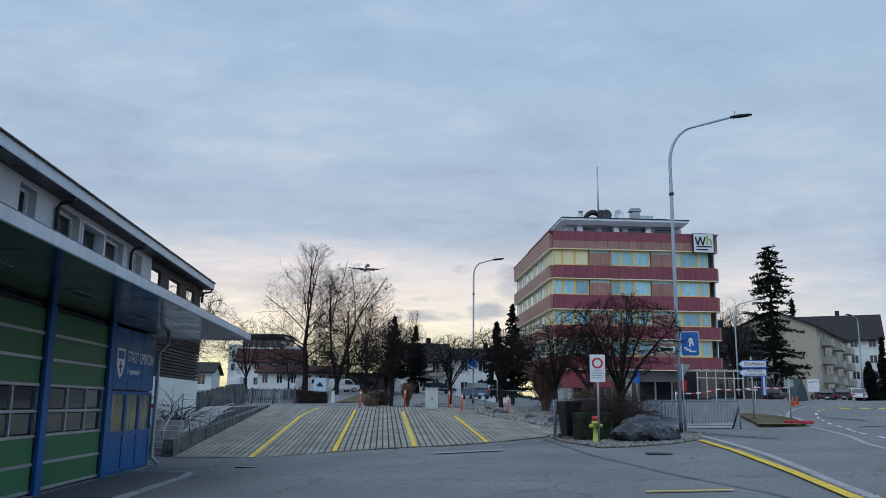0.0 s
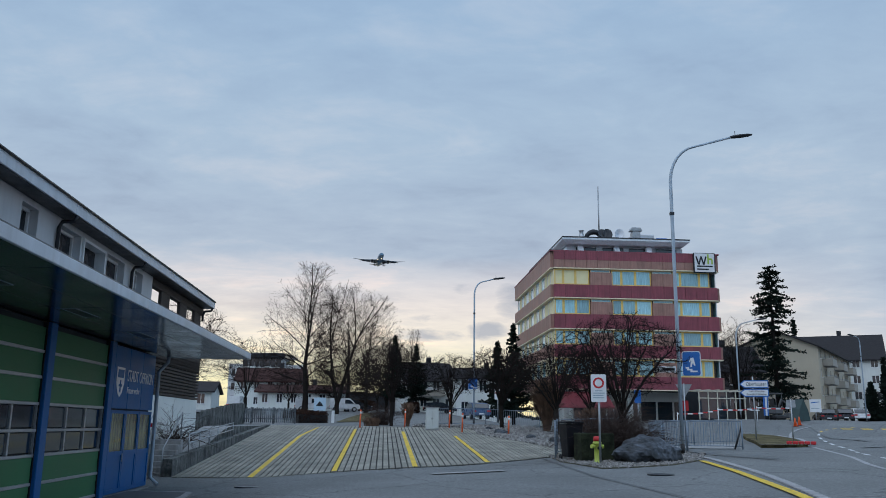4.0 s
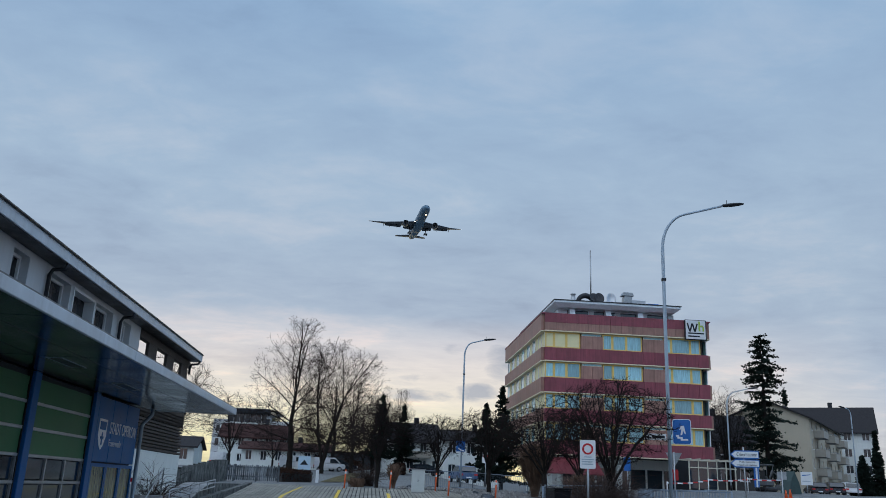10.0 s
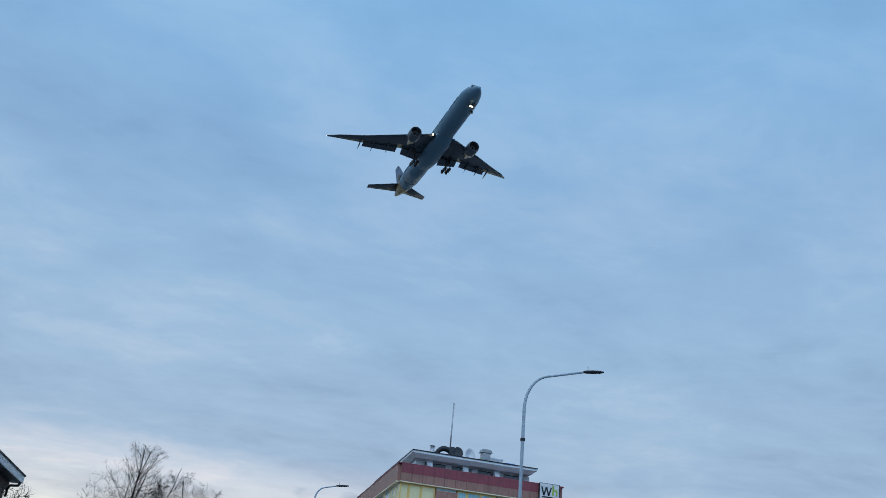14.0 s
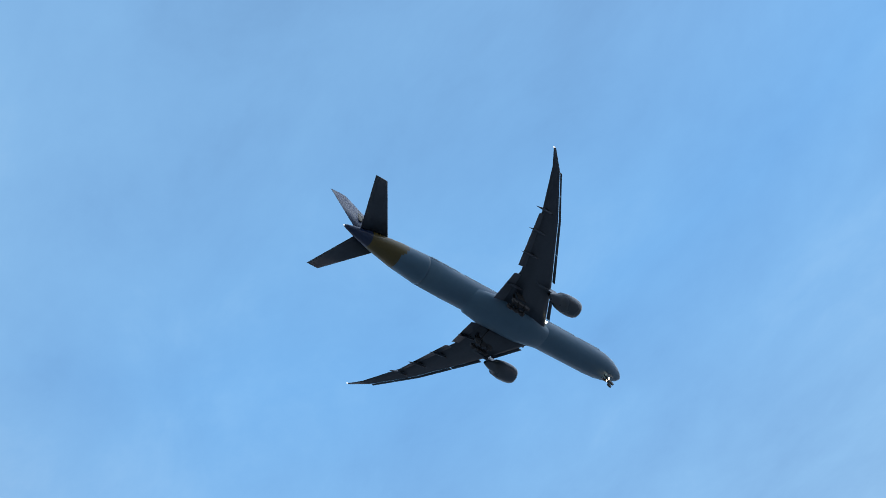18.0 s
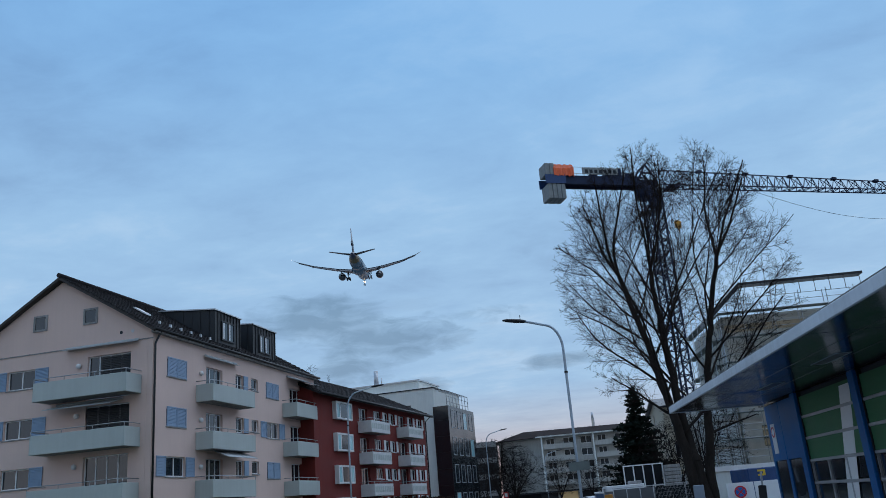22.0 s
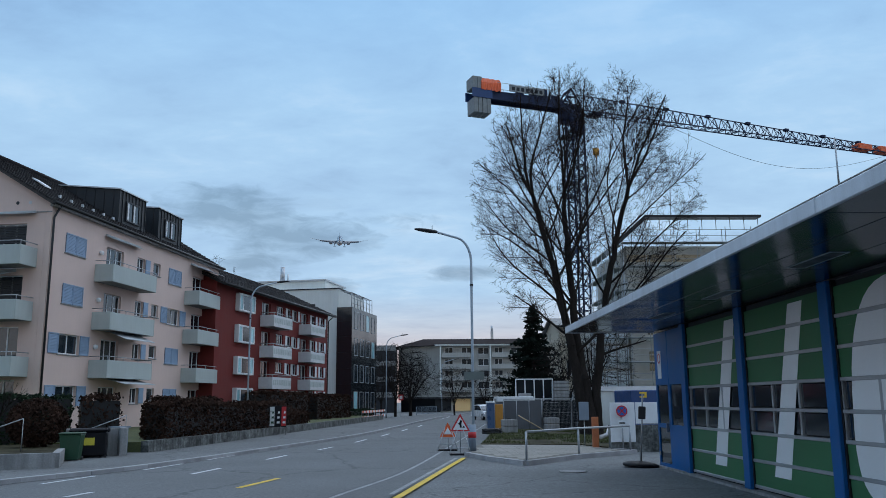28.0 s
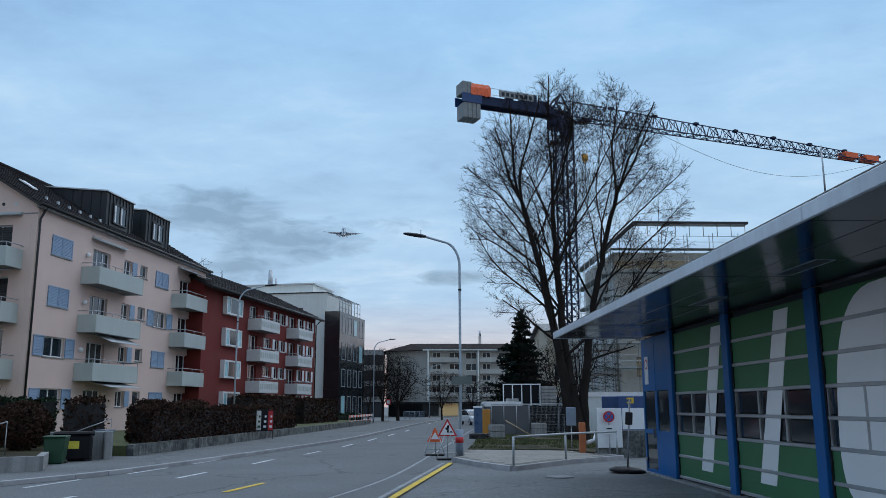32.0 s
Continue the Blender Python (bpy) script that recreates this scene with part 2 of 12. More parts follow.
GREEN_PANEL = mat("green_panel", (0.058, 0.18, 0.085), 0.42, spec=0.2, var=0.14, scale=0.6, fine=80, bump=0.05, rand=0.06)
BLUE_PAINT = mat("blue_paint", (0.011, 0.115, 0.34), 0.34, spec=0.22, var=0.14, scale=1, fine=80, bump=0.03)
ALU = mat("aluminium", (0.5, 0.52, 0.55), 0.42, 0.7, var=0.1, bump=0.03)
FASCIA = mat("canopy_fascia", (0.55, 0.6, 0.66), 0.45, 0.1, var=0.1, scale=0.7, bump=0.03, streak=0.15)
# dark glossy panels, base taken nearly black to deepen the shade under the canopy
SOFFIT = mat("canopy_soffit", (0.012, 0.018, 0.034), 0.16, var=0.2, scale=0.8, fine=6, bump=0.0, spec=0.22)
GREY_RENDER = mat("grey_render", (0.55, 0.56, 0.58), 0.85, var=0.08, scale=1, fine=60, streak=0.08)
WHITE_RENDER = mat("white_render", (0.72, 0.75, 0.73), 0.85, var=0.06, scale=0.5, fine=60, streak=0.07)
DARK_WOOD = mat("dark_wood", (0.035, 0.025, 0.022), 0.7, var=0.25, scale=2, fine=30, stretch=(1, 1, 8))
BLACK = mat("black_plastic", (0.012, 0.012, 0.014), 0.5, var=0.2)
DARK_METAL = mat("dark_metal", (0.025, 0.028, 0.034), 0.4, 0.5, var=0.12)
STEEL = mat("galvanised_steel", (0.36, 0.38, 0.4), 0.45, 0.75, var=0.15, scale=6, bump=0.05)
LAMP_GREY = mat("lamp_grey", (0.36, 0.43, 0.5), 0.45, 0.2, var=0.1)
GLASS = mat("window_glass", (0.02, 0.03, 0.04), 0.06, 0.0, var=0.1, scale=0.3, bump=0, spec=1.0)
# pale teal base paints sky glare into the glass; upright streaks are curtains
SKY_CURTAIN_GLASS = mat("sky_curtain_glass", (0.31, 0.58, 0.65), 0.15, 0.0, var=0.25, scale=5, fine=9, stretch=(6, 6, 0.2), bump=0, spec=1.0, rand=0.3)
BARK = mat("bark", (0.026, 0.022, 0.02), 0.95, spec=0.08, var=0.3, scale=3, fine=25, stretch=(1, 1, 0.3), bump=0.5)
TWIG = mat("twig", (0.022, 0.017, 0.016), 0.95, spec=0.05, var=0.2, bump=0)
NEEDLE = mat("needle", (0.015, 0.024, 0.019), 0.9, spec=0.08, var=0.6, scale=0.8, fine=5, bump=0)
HEDGE = mat("hedge_leaf", (0.04, 0.022, 0.016), 0.95, spec=0.1, var=0.7, scale=2, fine=20, bump=0.3)
HEDGE_GREEN = mat("green_hedge_leaf", (0.016, 0.028, 0.015), 0.9, spec=0.1, var=0.5, scale=2, fine=20, bump=0.3)

# ---------------------------------------------------------------- building tools
def mesh_of(bm, name, material, smooth=False):
    me = bpy.data.meshes.new(name)
    bm.to_mesh(me)
    bm.free()
    for mt in (material if isinstance(material, (list, tuple)) else [material]):
        me.materials.append(mt)
    if smooth:
        for p in me.polygons:
            p.use_smooth = True
    return me


def part(name, bm, material, parent=None, label="", smooth=False):
    ob = new(name, mesh_of(bm, name, material, smooth))
    if parent is not None:
        ob.parent = parent
    if label:
        ob["label"] = label
    return ob


def share(name, me, parent, m=None):
    """One more piece on the same mesh."""
    ob = new(name, me)
    ob.parent = parent
    if m is not None:
        ob.matrix_basis = m
    return ob


def empty(name, m, label, category, group="", kind=""):
    ob = new(name)
    ob.matrix_basis = m
    return tagged(ob, label, category, group, kind)


def box(bm, x0, x1, y0, y1, z0, z1, mi=0, m=None):
    cs = [(x, y, z) for z in (z0, z1) for y in (y0, y1) for x in (x0, x1)]
    vs = [bm.verts.new(m @ Vector(c) if m else c) for c in cs]
    for q in ((0, 2, 3, 1), (4, 5, 7, 6), (0, 1, 5, 4), (2, 6, 7, 3), (0, 4, 6, 2), (1, 3, 7, 5)):
        bm.faces.new([vs[i] for i in q]).material_index = mi
    return vs


def bevel_box(bm, x0, x1, y0, y1, z0, z1, r=0.02, mi=0):
    """A box with all edges chamfered."""
    t = bmesh.new()
    box(t, x0, x1, y0, y1, z0, z1, mi)
    bmesh.ops.bevel(t, geom=t.edges[:], offset=r, segments=1, affect="EDGES")
    join(bm, t)


def join(bm, other, m=None):
    vm = {v: bm.verts.new(m @ v.co if m else v.co) for v in other.verts}
    for fc in other.faces:
        nf = bm.faces.new([vm[v] for v in fc.verts])
        nf.material_index, nf.smooth = fc.material_index, fc.smooth
    other.free()


def tube(bm, p0, p1, r0, r1=None, n=8, mi=0, caps=True):
    p0, p1 = Vector(p0), Vector(p1)
    r1 = r0 if r1 is None else r1
    d = (p1 - p0).normalized()
    a = d.orthogonal().normalized()
    b = d.cross(a)
    rings = []
    for p, r in ((p0, r0), (p1, r1)):
        rings.append([bm.verts.new(p + (a * math.cos(k * math.tau / n) + b * math.sin(k * math.tau / n)) * r) for k in range(n)])
    for k in range(n):
        f = bm.faces.new((rings[0][k], rings[0][(k + 1) % n], rings[1][(k + 1) % n], rings[1][k]))
        f.material_index, f.smooth = mi, n > 5
    if caps:
        bm.faces.new(rings[0][::-1]).material_index = mi
        bm.faces.new(rings[1]).material_index = mi


def pipe(bm, pts, r, n=8, mi=0, r_end=None):
    """A tube along points, with mitred joints."""
    pts = [Vector(p) for p in pts]
    r_end = r if r_end is None else r_end
    prev, a = None, None
    for i, p in enumerate(pts):
        d = (pts[min(i + 1, len(pts) - 1)] - pts[max(i - 1, 0)]).normalized()
        a = d.orthogonal().normalized() if a is None else (a - d * a.dot(d)).normalized()
        b = d.cross(a)
        rr = r + (r_end - r) * i / (len(pts) - 1)
        ring = [bm.verts.new(p + (a * math.cos(k * math.tau / n) + b * math.sin(k * math.tau / n)) * rr) for k in range(n)]
        if prev:
            for k in range(n):
                f = bm.faces.new((prev[k], prev[(k + 1) % n], ring[(k + 1) % n], ring[k]))
                f.material_index, f.smooth = mi, True
        else:
            bm.faces.new(ring[::-1]).material_index = mi
        prev = ring
    bm.faces.new(prev).material_index = mi


def lathe(bm, prof, n=16, mi=0, m=None):
    """A turned body from (radius, height) pairs about z."""
    rings = []
    for r, z in prof:
        rings.append([bm.verts.new((m or Matrix()) @ Vector((r * math.cos(k * math.tau / n), r * math.sin(k * math.tau / n), z))) for k in range(n)])
    for q, w in zip(rings, rings[1:]):
        for k in range(n):
            f = bm.faces.new((q[k], q[(k + 1) % n], w[(k + 1) % n], w[k]))
            f.material_index, f.smooth = mi, True
    bm.faces.new(rings[0][::-1]).material_index = mi
    bm.faces.new(rings[-1]).material_index = mi


def prism(bm, poly, z0, z1, mi=0, m=None):
    """An upright slab over a plan outline."""
    lo = [bm.verts.new((m or Matrix()) @ Vector((x, y, z0))) for x, y in poly]
    hi = [bm.verts.new((m or Matrix()) @ Vector((x, y, z1))) for x, y in poly]
    n = len(poly)
    for k in range(n):
        bm.faces.new((lo[k], lo[(k + 1) % n], hi[(k + 1) % n], hi[k])).material_index = mi
    bm.faces.new(lo[::-1]).material_index = mi
    bm.faces.new(hi).material_index = mi


# upright frame for facades: x along the wall, y out of it, z up


# ---------------------------------------------------------------- ground
def sst(a, b, v):
    k = min(max((v - a) / (b - a), 0.0), 1.0)
    return k * k * (3 - 2 * k)


def base_height(x, y):
    return (0.010 * max(0.0, min(y, 200)) * max(sst(-6.5, 1, x), sst(24, 34, y))
            + 0.032 * max(0.0, min(x, 60) + 4) * sst(-12, 14, y)
            + 0.8 * sst(44, 62, y) * sst(12, 26, x) * (1 - sst(32, 43, x)))


RAMP_TOP = 50.5


def ramp_foot(x):
    return 27.4 + 0.1 * max(0.0, min(x, 7.0) + 0.5) ** 2


def terrain(x, y):
    """Height of the ground: level before the station, a ramp up to the side street, a gentle rise to the main road."""
    b = base_height(x, y)
    f = ramp_foot(min(max(x, -12), 12))
    if y > f:
        w = 1 - sst(8.5, 15, x)
        zf = base_height(x, f)
        lin = zf + (1.65 - zf) * (y - f) / (RAMP_TOP - f) if y < RAMP_TOP else 1.65 + 0.027 * (min(y, 200) - RAMP_TOP)
        b = max(b, b + (lin - b) * w)
    return b


def steps(marks):
    out = [marks[0][0]]
    for (a, _), (b, s) in zip(marks, marks[1:]):
        n = max(1, round((b - a) / s))
        out += [a + (b - a) * k / n for k in range(1, n + 1)]
    return out


def sheet(bm, xs, ys, dz=0.0, keep=None, mi=0):
    g = {}
    for i, x in enumerate(xs):
        for j, y in enumerate(ys):
            g[i, j] = bm.verts.new((x, y, terrain(x, y) + dz))
    for i in range(len(xs) - 1):
        for j in range(len(ys) - 1):
            f = bm.faces.new((g[i, j], g[i + 1, j], g[i + 1, j + 1], g[i, j + 1]))
            f.smooth, f.material_index = True, mi


def strip(bm, left, right, dz=0.01, n=24, mi=0, cross=4):
    """A band between two lines of plan points, draped on the ground."""
    def along(pts, k):
        u = k * (len(pts) - 1)
        i = min(int(u), len(pts) - 2)
        a, b = Vector(pts[i]), Vector(pts[i + 1])
        return a + (b - a) * (u - i)
    rows = []
    for k in range(n + 1):
        a, b = along(left, k / n), along(right, k / n)
        row = []
        for q in range(cross + 1):
            p = a + (b - a) * q / cross
            row.append(bm.verts.new((p.x, p.y, terrain(p.x, p.y) + dz)))
        rows.append(row)
    for r0, r1 in zip(rows, rows[1:]):
        for q in range(cross):
            f = bm.faces.new((r0[q], r0[q + 1], r1[q + 1], r1[q]))
            f.normal_update()
            if f.normal.z < 0:
                f.normal_flip()
            f.material_index = mi


bm = bmesh.new()
sheet(bm, steps([(-2500, 0), (-400, 700), (-100, 60), (-20, 8), (70, 1.5), (120, 10), (400, 70), (2500, 700)]),
      steps([(-2500, 0), (-400, 700), (-160, 40), (-14, 8), (60, 1.5), (140, 8), (400, 60), (2500, 700)]), -0.02)
tagged(part("ground", bm, ASPHALT), "grey worn asphalt forecourt and streets rising gently", "ground", kind="structure")


def ribbed_ramp():
    """Concrete ramp with raised ribs and dark grooves running up it."""
    top = empty("ramp", Matrix(), "ribbed concrete ramp with dark grooves and yellow lines", "ramp", kind="structure")
    bm = bmesh.new()
    xs = [-6.6 + 0.25 * k for k in range(61)]
    rows = []
    for k in range(15):
        row = []
        for x in xs:
            f = ramp_foot(x)
            y = f + (RAMP_TOP - f) * k / 14
            row.append(bm.verts.new((x, y, terrain(x, y) + 0.004)))
        rows.append(row)
    for a, b in zip(rows, rows[1:]):
        for q in range(60):
            bm.faces.new((a[q], a[q + 1], b[q + 1], b[q]))
    part("groove_bed", bm, GROOVE, top, "dark grooves between ribs")
    # ribs fan slightly, wider apart at the top
    pitch = 0.207
    for i in range(69):
        x0 = -6.6 + pitch * i
        bm = bmesh.new()
        prev = None
        for k in range(15):
            pr = []
            for e, h in ((0.02, 0.0), (0.026, 0.026), (pitch - 0.026, 0.026), (pitch - 0.02, 0.0)):
                x = x0 + e
                f = ramp_foot(x)
                y = f + (RAMP_TOP - f) * k / 14
                pr.append(bm.verts.new((x, y, terrain(x, y) + 0.004 + h)))
            if prev:
                for q in range(3):
                    bm.faces.new((prev[q], prev[q + 1], pr[q + 1], pr[q]))
            else:
                bm.faces.new(pr[::-1])
            prev = pr
        part("rib", bm, RIB, top)
    return top


ribbed_ramp()

# ---------------------------------------------------------------- writing
def lettering(name, text, size, m, material, parent, label="", width=None, align="CENTER"):
    cu = bpy.data.curves.new(name, "FONT")
    cu.body, cu.size, cu.align_x, cu.align_y, cu.extrude = text, size, align, "CENTER", 0.004
    tmp = bpy.data.objects.new(name, cu)
    scene.collection.objects.link(tmp)
    me = bpy.data.meshes.new_from_object(tmp.evaluated_get(bpy.context.evaluated_depsgraph_get()))
    bpy.data.objects.remove(tmp)
    me.materials.clear()
    me.materials.append(material)
    if width:
        xs = [v.co.x for v in me.vertices]
        k = width / (max(xs) - min(xs))
        for v in me.vertices:
            v.co.x *= k
    ob = new(name, me)
    ob.parent = parent
    ob.matrix_basis = m
    if label:
        ob["label"] = label
    return ob


# ---------------------------------------------------------------- fire station
FX = -6.6          # plane of the doors
EDGE = -4.1        # outer edge of the canopy
SOFF = 3.69        # underside of the canopy
Y0, Y1 = -23.45, 24.6
BAY = 3.77
BAYS = [-20.62 + BAY * k for k in range(12)]
ROWS = [0.1, 0.6, 1.13, 1.6, 2.1, 2.61, 3.1, 3.6]
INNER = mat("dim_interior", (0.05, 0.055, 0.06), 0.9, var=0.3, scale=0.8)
SIGN_WHITE = mat("sign_white", (0.72, 0.74, 0.76), 0.5, var=0.05, bump=0)
SIGN_RED = mat("sign_red", (0.5, 0.02, 0.025), 0.5, var=0.05, bump=0)
SIGN_BLUE = mat("sign_blue", (0.01, 0.12, 0.42), 0.45, var=0.05, bump=0)
PRINT_WHITE = mat("printed_white", (0.86, 0.88, 0.9), 0.45, var=0.05, scale=0.5, bump=0)
ORANGE = mat("orange_plastic", (0.75, 0.12, 0.03), 0.5, var=0.1)


def sectional_door(st, y0, y1, bay_no):
    """A sectional door with green panels, two rows of panes and aluminium rails. Local x = along +y."""
    w = y1 - y0
    d = empty("garage_door", pose(FX, y0, 0, 0, 0, 90), "", "")
    for key in ("label", "category"):
        if key in d:
            del d[key]
    d.parent = st
    d["label"] = "closed green sectional door with two rows of panes"
    d.matrix_basis = pose(0, y0, 0, 0, 0, 90)
    for r, (z0, z1) in enumerate(zip(ROWS, ROWS[1:])):
        bm = bmesh.new()
        if r in (2, 3):
            bm.free()
            for k in range(3):
                a, b = k * w / 3, (k + 1) * w / 3
                bm = bmesh.new()
                box(bm, a + 0.05, b - 0.05, 0.07, 0.085, z0 + 0.06, z1 - 0.05)
                part("pane", bm, GLASS, d, "dark pane")
            for k in range(4):
                x = k * w / 3
                bm = bmesh.new()
                box(bm, max(0, x - 0.035), min(w, x + 0.035), 0.035, 0.1, z0 + 0.035, z1 - 0.03)
                part("mullion", bm, ALU, d)
        else:
            n = 3
            for k in range(n):
                box(bm, 0.0, w, 0.045 + 0.004 * (k % 2), 0.1, z0 + 0.03 + (z1 - z0 - 0.055) * k / n, z0 + 0.03 + (z1 - z0 - 0.055) * (k + 1) / n)
            part("panel", bm, GREEN_PANEL, d, "green ribbed panel")
        bm = bmesh.new()
        bevel_box(bm, 0, w, 0.02, 0.1, z0 - 0.03, z0 + 0.033, 0.008)
        part("rail", bm, ALU, d)
    return d


def fire_station():
    st = empty("fire_station", pose(FX, 0, 0), "long low fire station with blue frames, green doors and wide canopy", "building")
    L = Y1 - Y0
    # canopy: deck, soffit panels, fascia
    bm = bmesh.new()
    box(bm, -6.0, EDGE - FX - 0.05, Y0 + 0.1, 25.55, SOFF + 0.05, SOFF + 0.15)
    part("canopy_deck", bm, DARK_METAL, st)
    y = -23.3
    joints = []
    while y < 25.5:
        y2 = min(y + BAY, 25.6)
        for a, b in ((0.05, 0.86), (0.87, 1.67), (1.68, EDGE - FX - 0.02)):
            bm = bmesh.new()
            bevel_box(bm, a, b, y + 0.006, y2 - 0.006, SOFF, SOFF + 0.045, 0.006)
            part("soffit_panel", bm, SOFFIT, st, "dark glossy soffit panel, canopy shade deepened in its colour")
        joints.append(y)
        y = y2
    for k in range(0, len(joints), 2):
        a, b = joints[k], min(joints[k] + 2 * BAY, 25.6)
        bm = bmesh.new()
        bevel_box(bm, EDGE - FX - 0.02, EDGE - FX + 0.03, a + 0.006, b - 0.006, SOFF - 0.012, SOFF + 0.16, 0.01)
        part("fascia", bm, FASCIA, st, "pale metal fascia panel")
    for yy, s in ((25.6, 1), (-23.35, -1)):
        bm = bmesh.new()
        bevel_box(bm, 0, EDGE - FX + 0.03, min(yy, yy + 0.05 * s), max(yy, yy + 0.05 * s), SOFF - 0.012, SOFF + 0.16, 0.01)
        part("fascia", bm, FASCIA, st)
    bm = bmesh.new()
    tube(bm, (EDGE - FX, Y0, SOFF + 0.17), (EDGE - FX, 25.6, SOFF + 0.17), 0.018, 0.018, 6)
    part("drip_edge", bm, DARK_METAL, st)
    for k in range(1, 12):
        bm = bmesh.new()
        y0_, y1_ = BAYS[k] - 2.5, BAYS[k] - 1.2
        for q in ((0.98, 1.0, y0_, y1_), (1.24, 1.26, y0_, y1_), (1.0, 1.24, y0_, y0_ + 0.02), (1.0, 1.24, y1_ - 0.02, y1_)):
            box(bm, *q, SOFF - 0.008, SOFF + 0.01)
        lt = part("soffit_light", bm, LAMP_GREY, st, "unlit flush soffit light")
        bm = bmesh.new()
        box(bm, 1.0, 1.24, y0_ + 0.02, y1_ - 0.02, SOFF - 0.005, SOFF + 0.01)
        part("light_cover", bm, DARK_METAL, lt)
    # posts and doors
    for y in BAYS:
        bm = bmesh.new()
        bevel_box(bm, -0.1, 0.05, y - 0.36, y - 0.05, 0.0, SOFF, 0.012)
        post = part("door_post", bm, BLUE_PAINT, st, "blue steel post")
        for a, b in ((y - 0.4, y - 0.362), (y - 0.048, y)):
            bm = bmesh.new()
            box(bm, -0.1, -0.02, a, b, 0.0, SOFF)
            part("door_seal", bm, BLACK, post, "black rubber door seal")
    for k, (a, b) in enumerate(zip(BAYS, BAYS[1:])):
        sectional_door(st, a + 0.004, b - 0.404, k)
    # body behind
    # dark sheet behind the doors, the unlit garage put into its colour
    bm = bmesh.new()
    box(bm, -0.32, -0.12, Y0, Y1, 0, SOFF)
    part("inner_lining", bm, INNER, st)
    for yy in (Y0, Y1 - 0.25):
        bm = bmesh.new()
        box(bm, -7.5, -0.33, yy, yy + 0.25, -0.1, SOFF)
        part("side_wall", bm, GREY_RENDER, st)
    bm = bmesh.new()
    box(bm, -7.7, -7.5, Y0, Y1, -0.1, SOFF)
    part("back_wall", bm, GREY_RENDER, st)
    bm = bmesh.new()
    box(bm, -7.6, 0.1, Y0, Y1, -0.06, 0.03)
    part("threshold", bm, CONCRETE, st)
    # glazed entrance with lettering
    e = new("entrance")
    e.parent = st
    e.matrix_basis = pose(0, BAYS[-1] + 0.0, 0, 0, 0, 90)
    e["label"] = "blue entrance front with three glazed leaves"
    w = Y1 - BAYS[-1] - 0.05
    for k in range(3):
        a, b = 0.1 + k * (w - 0.1) / 3, 0.1 + (k + 1) * (w - 0.1) / 3
        bm = bmesh.new()
        bevel_box(bm, a + 0.01, b - 0.01, 0.0, 0.06, 2.1, SOFF - 0.05, 0.01)
        part("upper_panel", bm, BLUE_PAINT, e)
        leaf_bm = bmesh.new()
        for q in ((a + 0.01, a + 0.1, 0.05, 2.06), (b - 0.1, b - 0.01, 0.05, 2.06), (a + 0.1, b - 0.1, 0.95, 1.06), (a + 0.1, b - 0.1, 1.98, 2.06), (a + 0.1, b - 0.1, 0.05, 0.15)):
            box(leaf_bm, q[0], q[1], 0.0, 0.06, q[2], q[3])
        leaf = part("door_leaf", leaf_bm, BLUE_PAINT, e, "blue framed door leaf")
        bm = bmesh.new()
        box(bm, a + 0.1, b - 0.1, 0.02, 0.05, 0.15, 0.95)
        part("kick_panel", bm, BLUE_PAINT, leaf)
        bm = bmesh.new()
        box(bm, a + 0.1, b - 0.1, 0.025, 0.04, 1.06, 1.98)
        part("pane", bm, YELLOWISH_GLASS, leaf, "pane with yellowish light painted into its colour")
    bm = bmesh.new()
    tube(bm, (1.12, -0.05, 0.8), (1.12, -0.05, 1.0), 0.018, 0.018, 8)
    part("door_handle", bm, STEEL, e, "steel door handle")
    lettering("lettering", "STADT OPFIKON", 0.42, pose(2.35, -0.004, 2.93, 90, 0, 0), PRINT_WHITE, e, "white sign lettering", 2.35)
    lettering("lettering", "Feuerwehr", 0.24, pose(1.75, -0.004, 2.57, 90, 0, 0), PRINT_WHITE, e, "white sign lettering", 1.1)
    bm = bmesh.new()
    pts = [(0.28, 3.12), (0.9, 3.12), (0.9, 2.72), (0.75, 2.48), (0.59, 2.38), (0.43, 2.48), (0.28, 2.72)]
    prism(bm, pts, 0.0, 0.008, m=Matrix(((1, 0, 0, 0), (0, 0, -1, 0.0), (0, 1, 0, 0), (0, 0, 0, 1))))
    sh = part("emblem", bm, PRINT_WHITE, e, "white shield emblem")
    bm = bmesh.new()
    box(bm, 0.36, 0.82, -0.014, -0.007, 2.86, 3.06)
    box(bm, 0.55, 0.63, -0.014, -0.007, 2.5, 2.8)
    box(bm, 0.47, 0.71, -0.014, -0.007, 2.64, 2.7)
    part("emblem_mark", bm, BLUE_PAINT, sh)
    bm = bmesh.new()
    pipe(bm, [(0.3, 24.75, 3.68), (0.3, 24.75, 3.5), (0.06, 24.72, 3.2), (0.06, 24.72, 0.25), (0.3, 24.62, 0.06)], 0.055, 8)
    part("downpipe", bm, LAMP_GREY, st, "grey galvanised downpipe")
    # service door at the other end
    e2 = new("service_entrance")
    e2.parent = st
    e2.matrix_basis = pose(0, Y0, 0, 0, 0, 90)
    e2["label"] = "blue framed service door with side light"
    w = BAYS[0] - 0.4 - Y0
    for a, b in ((0.0, w * 0.5 - 0.01), (w * 0.5 + 0.01, w)):
        bm = bmesh.new()
        bevel_box(bm, a, b, 0.0, 0.06, 2.2, SOFF - 0.05, 0.01)
        part("upper_panel", bm, BLUE_PAINT, e2)
    bm = bmesh.new()
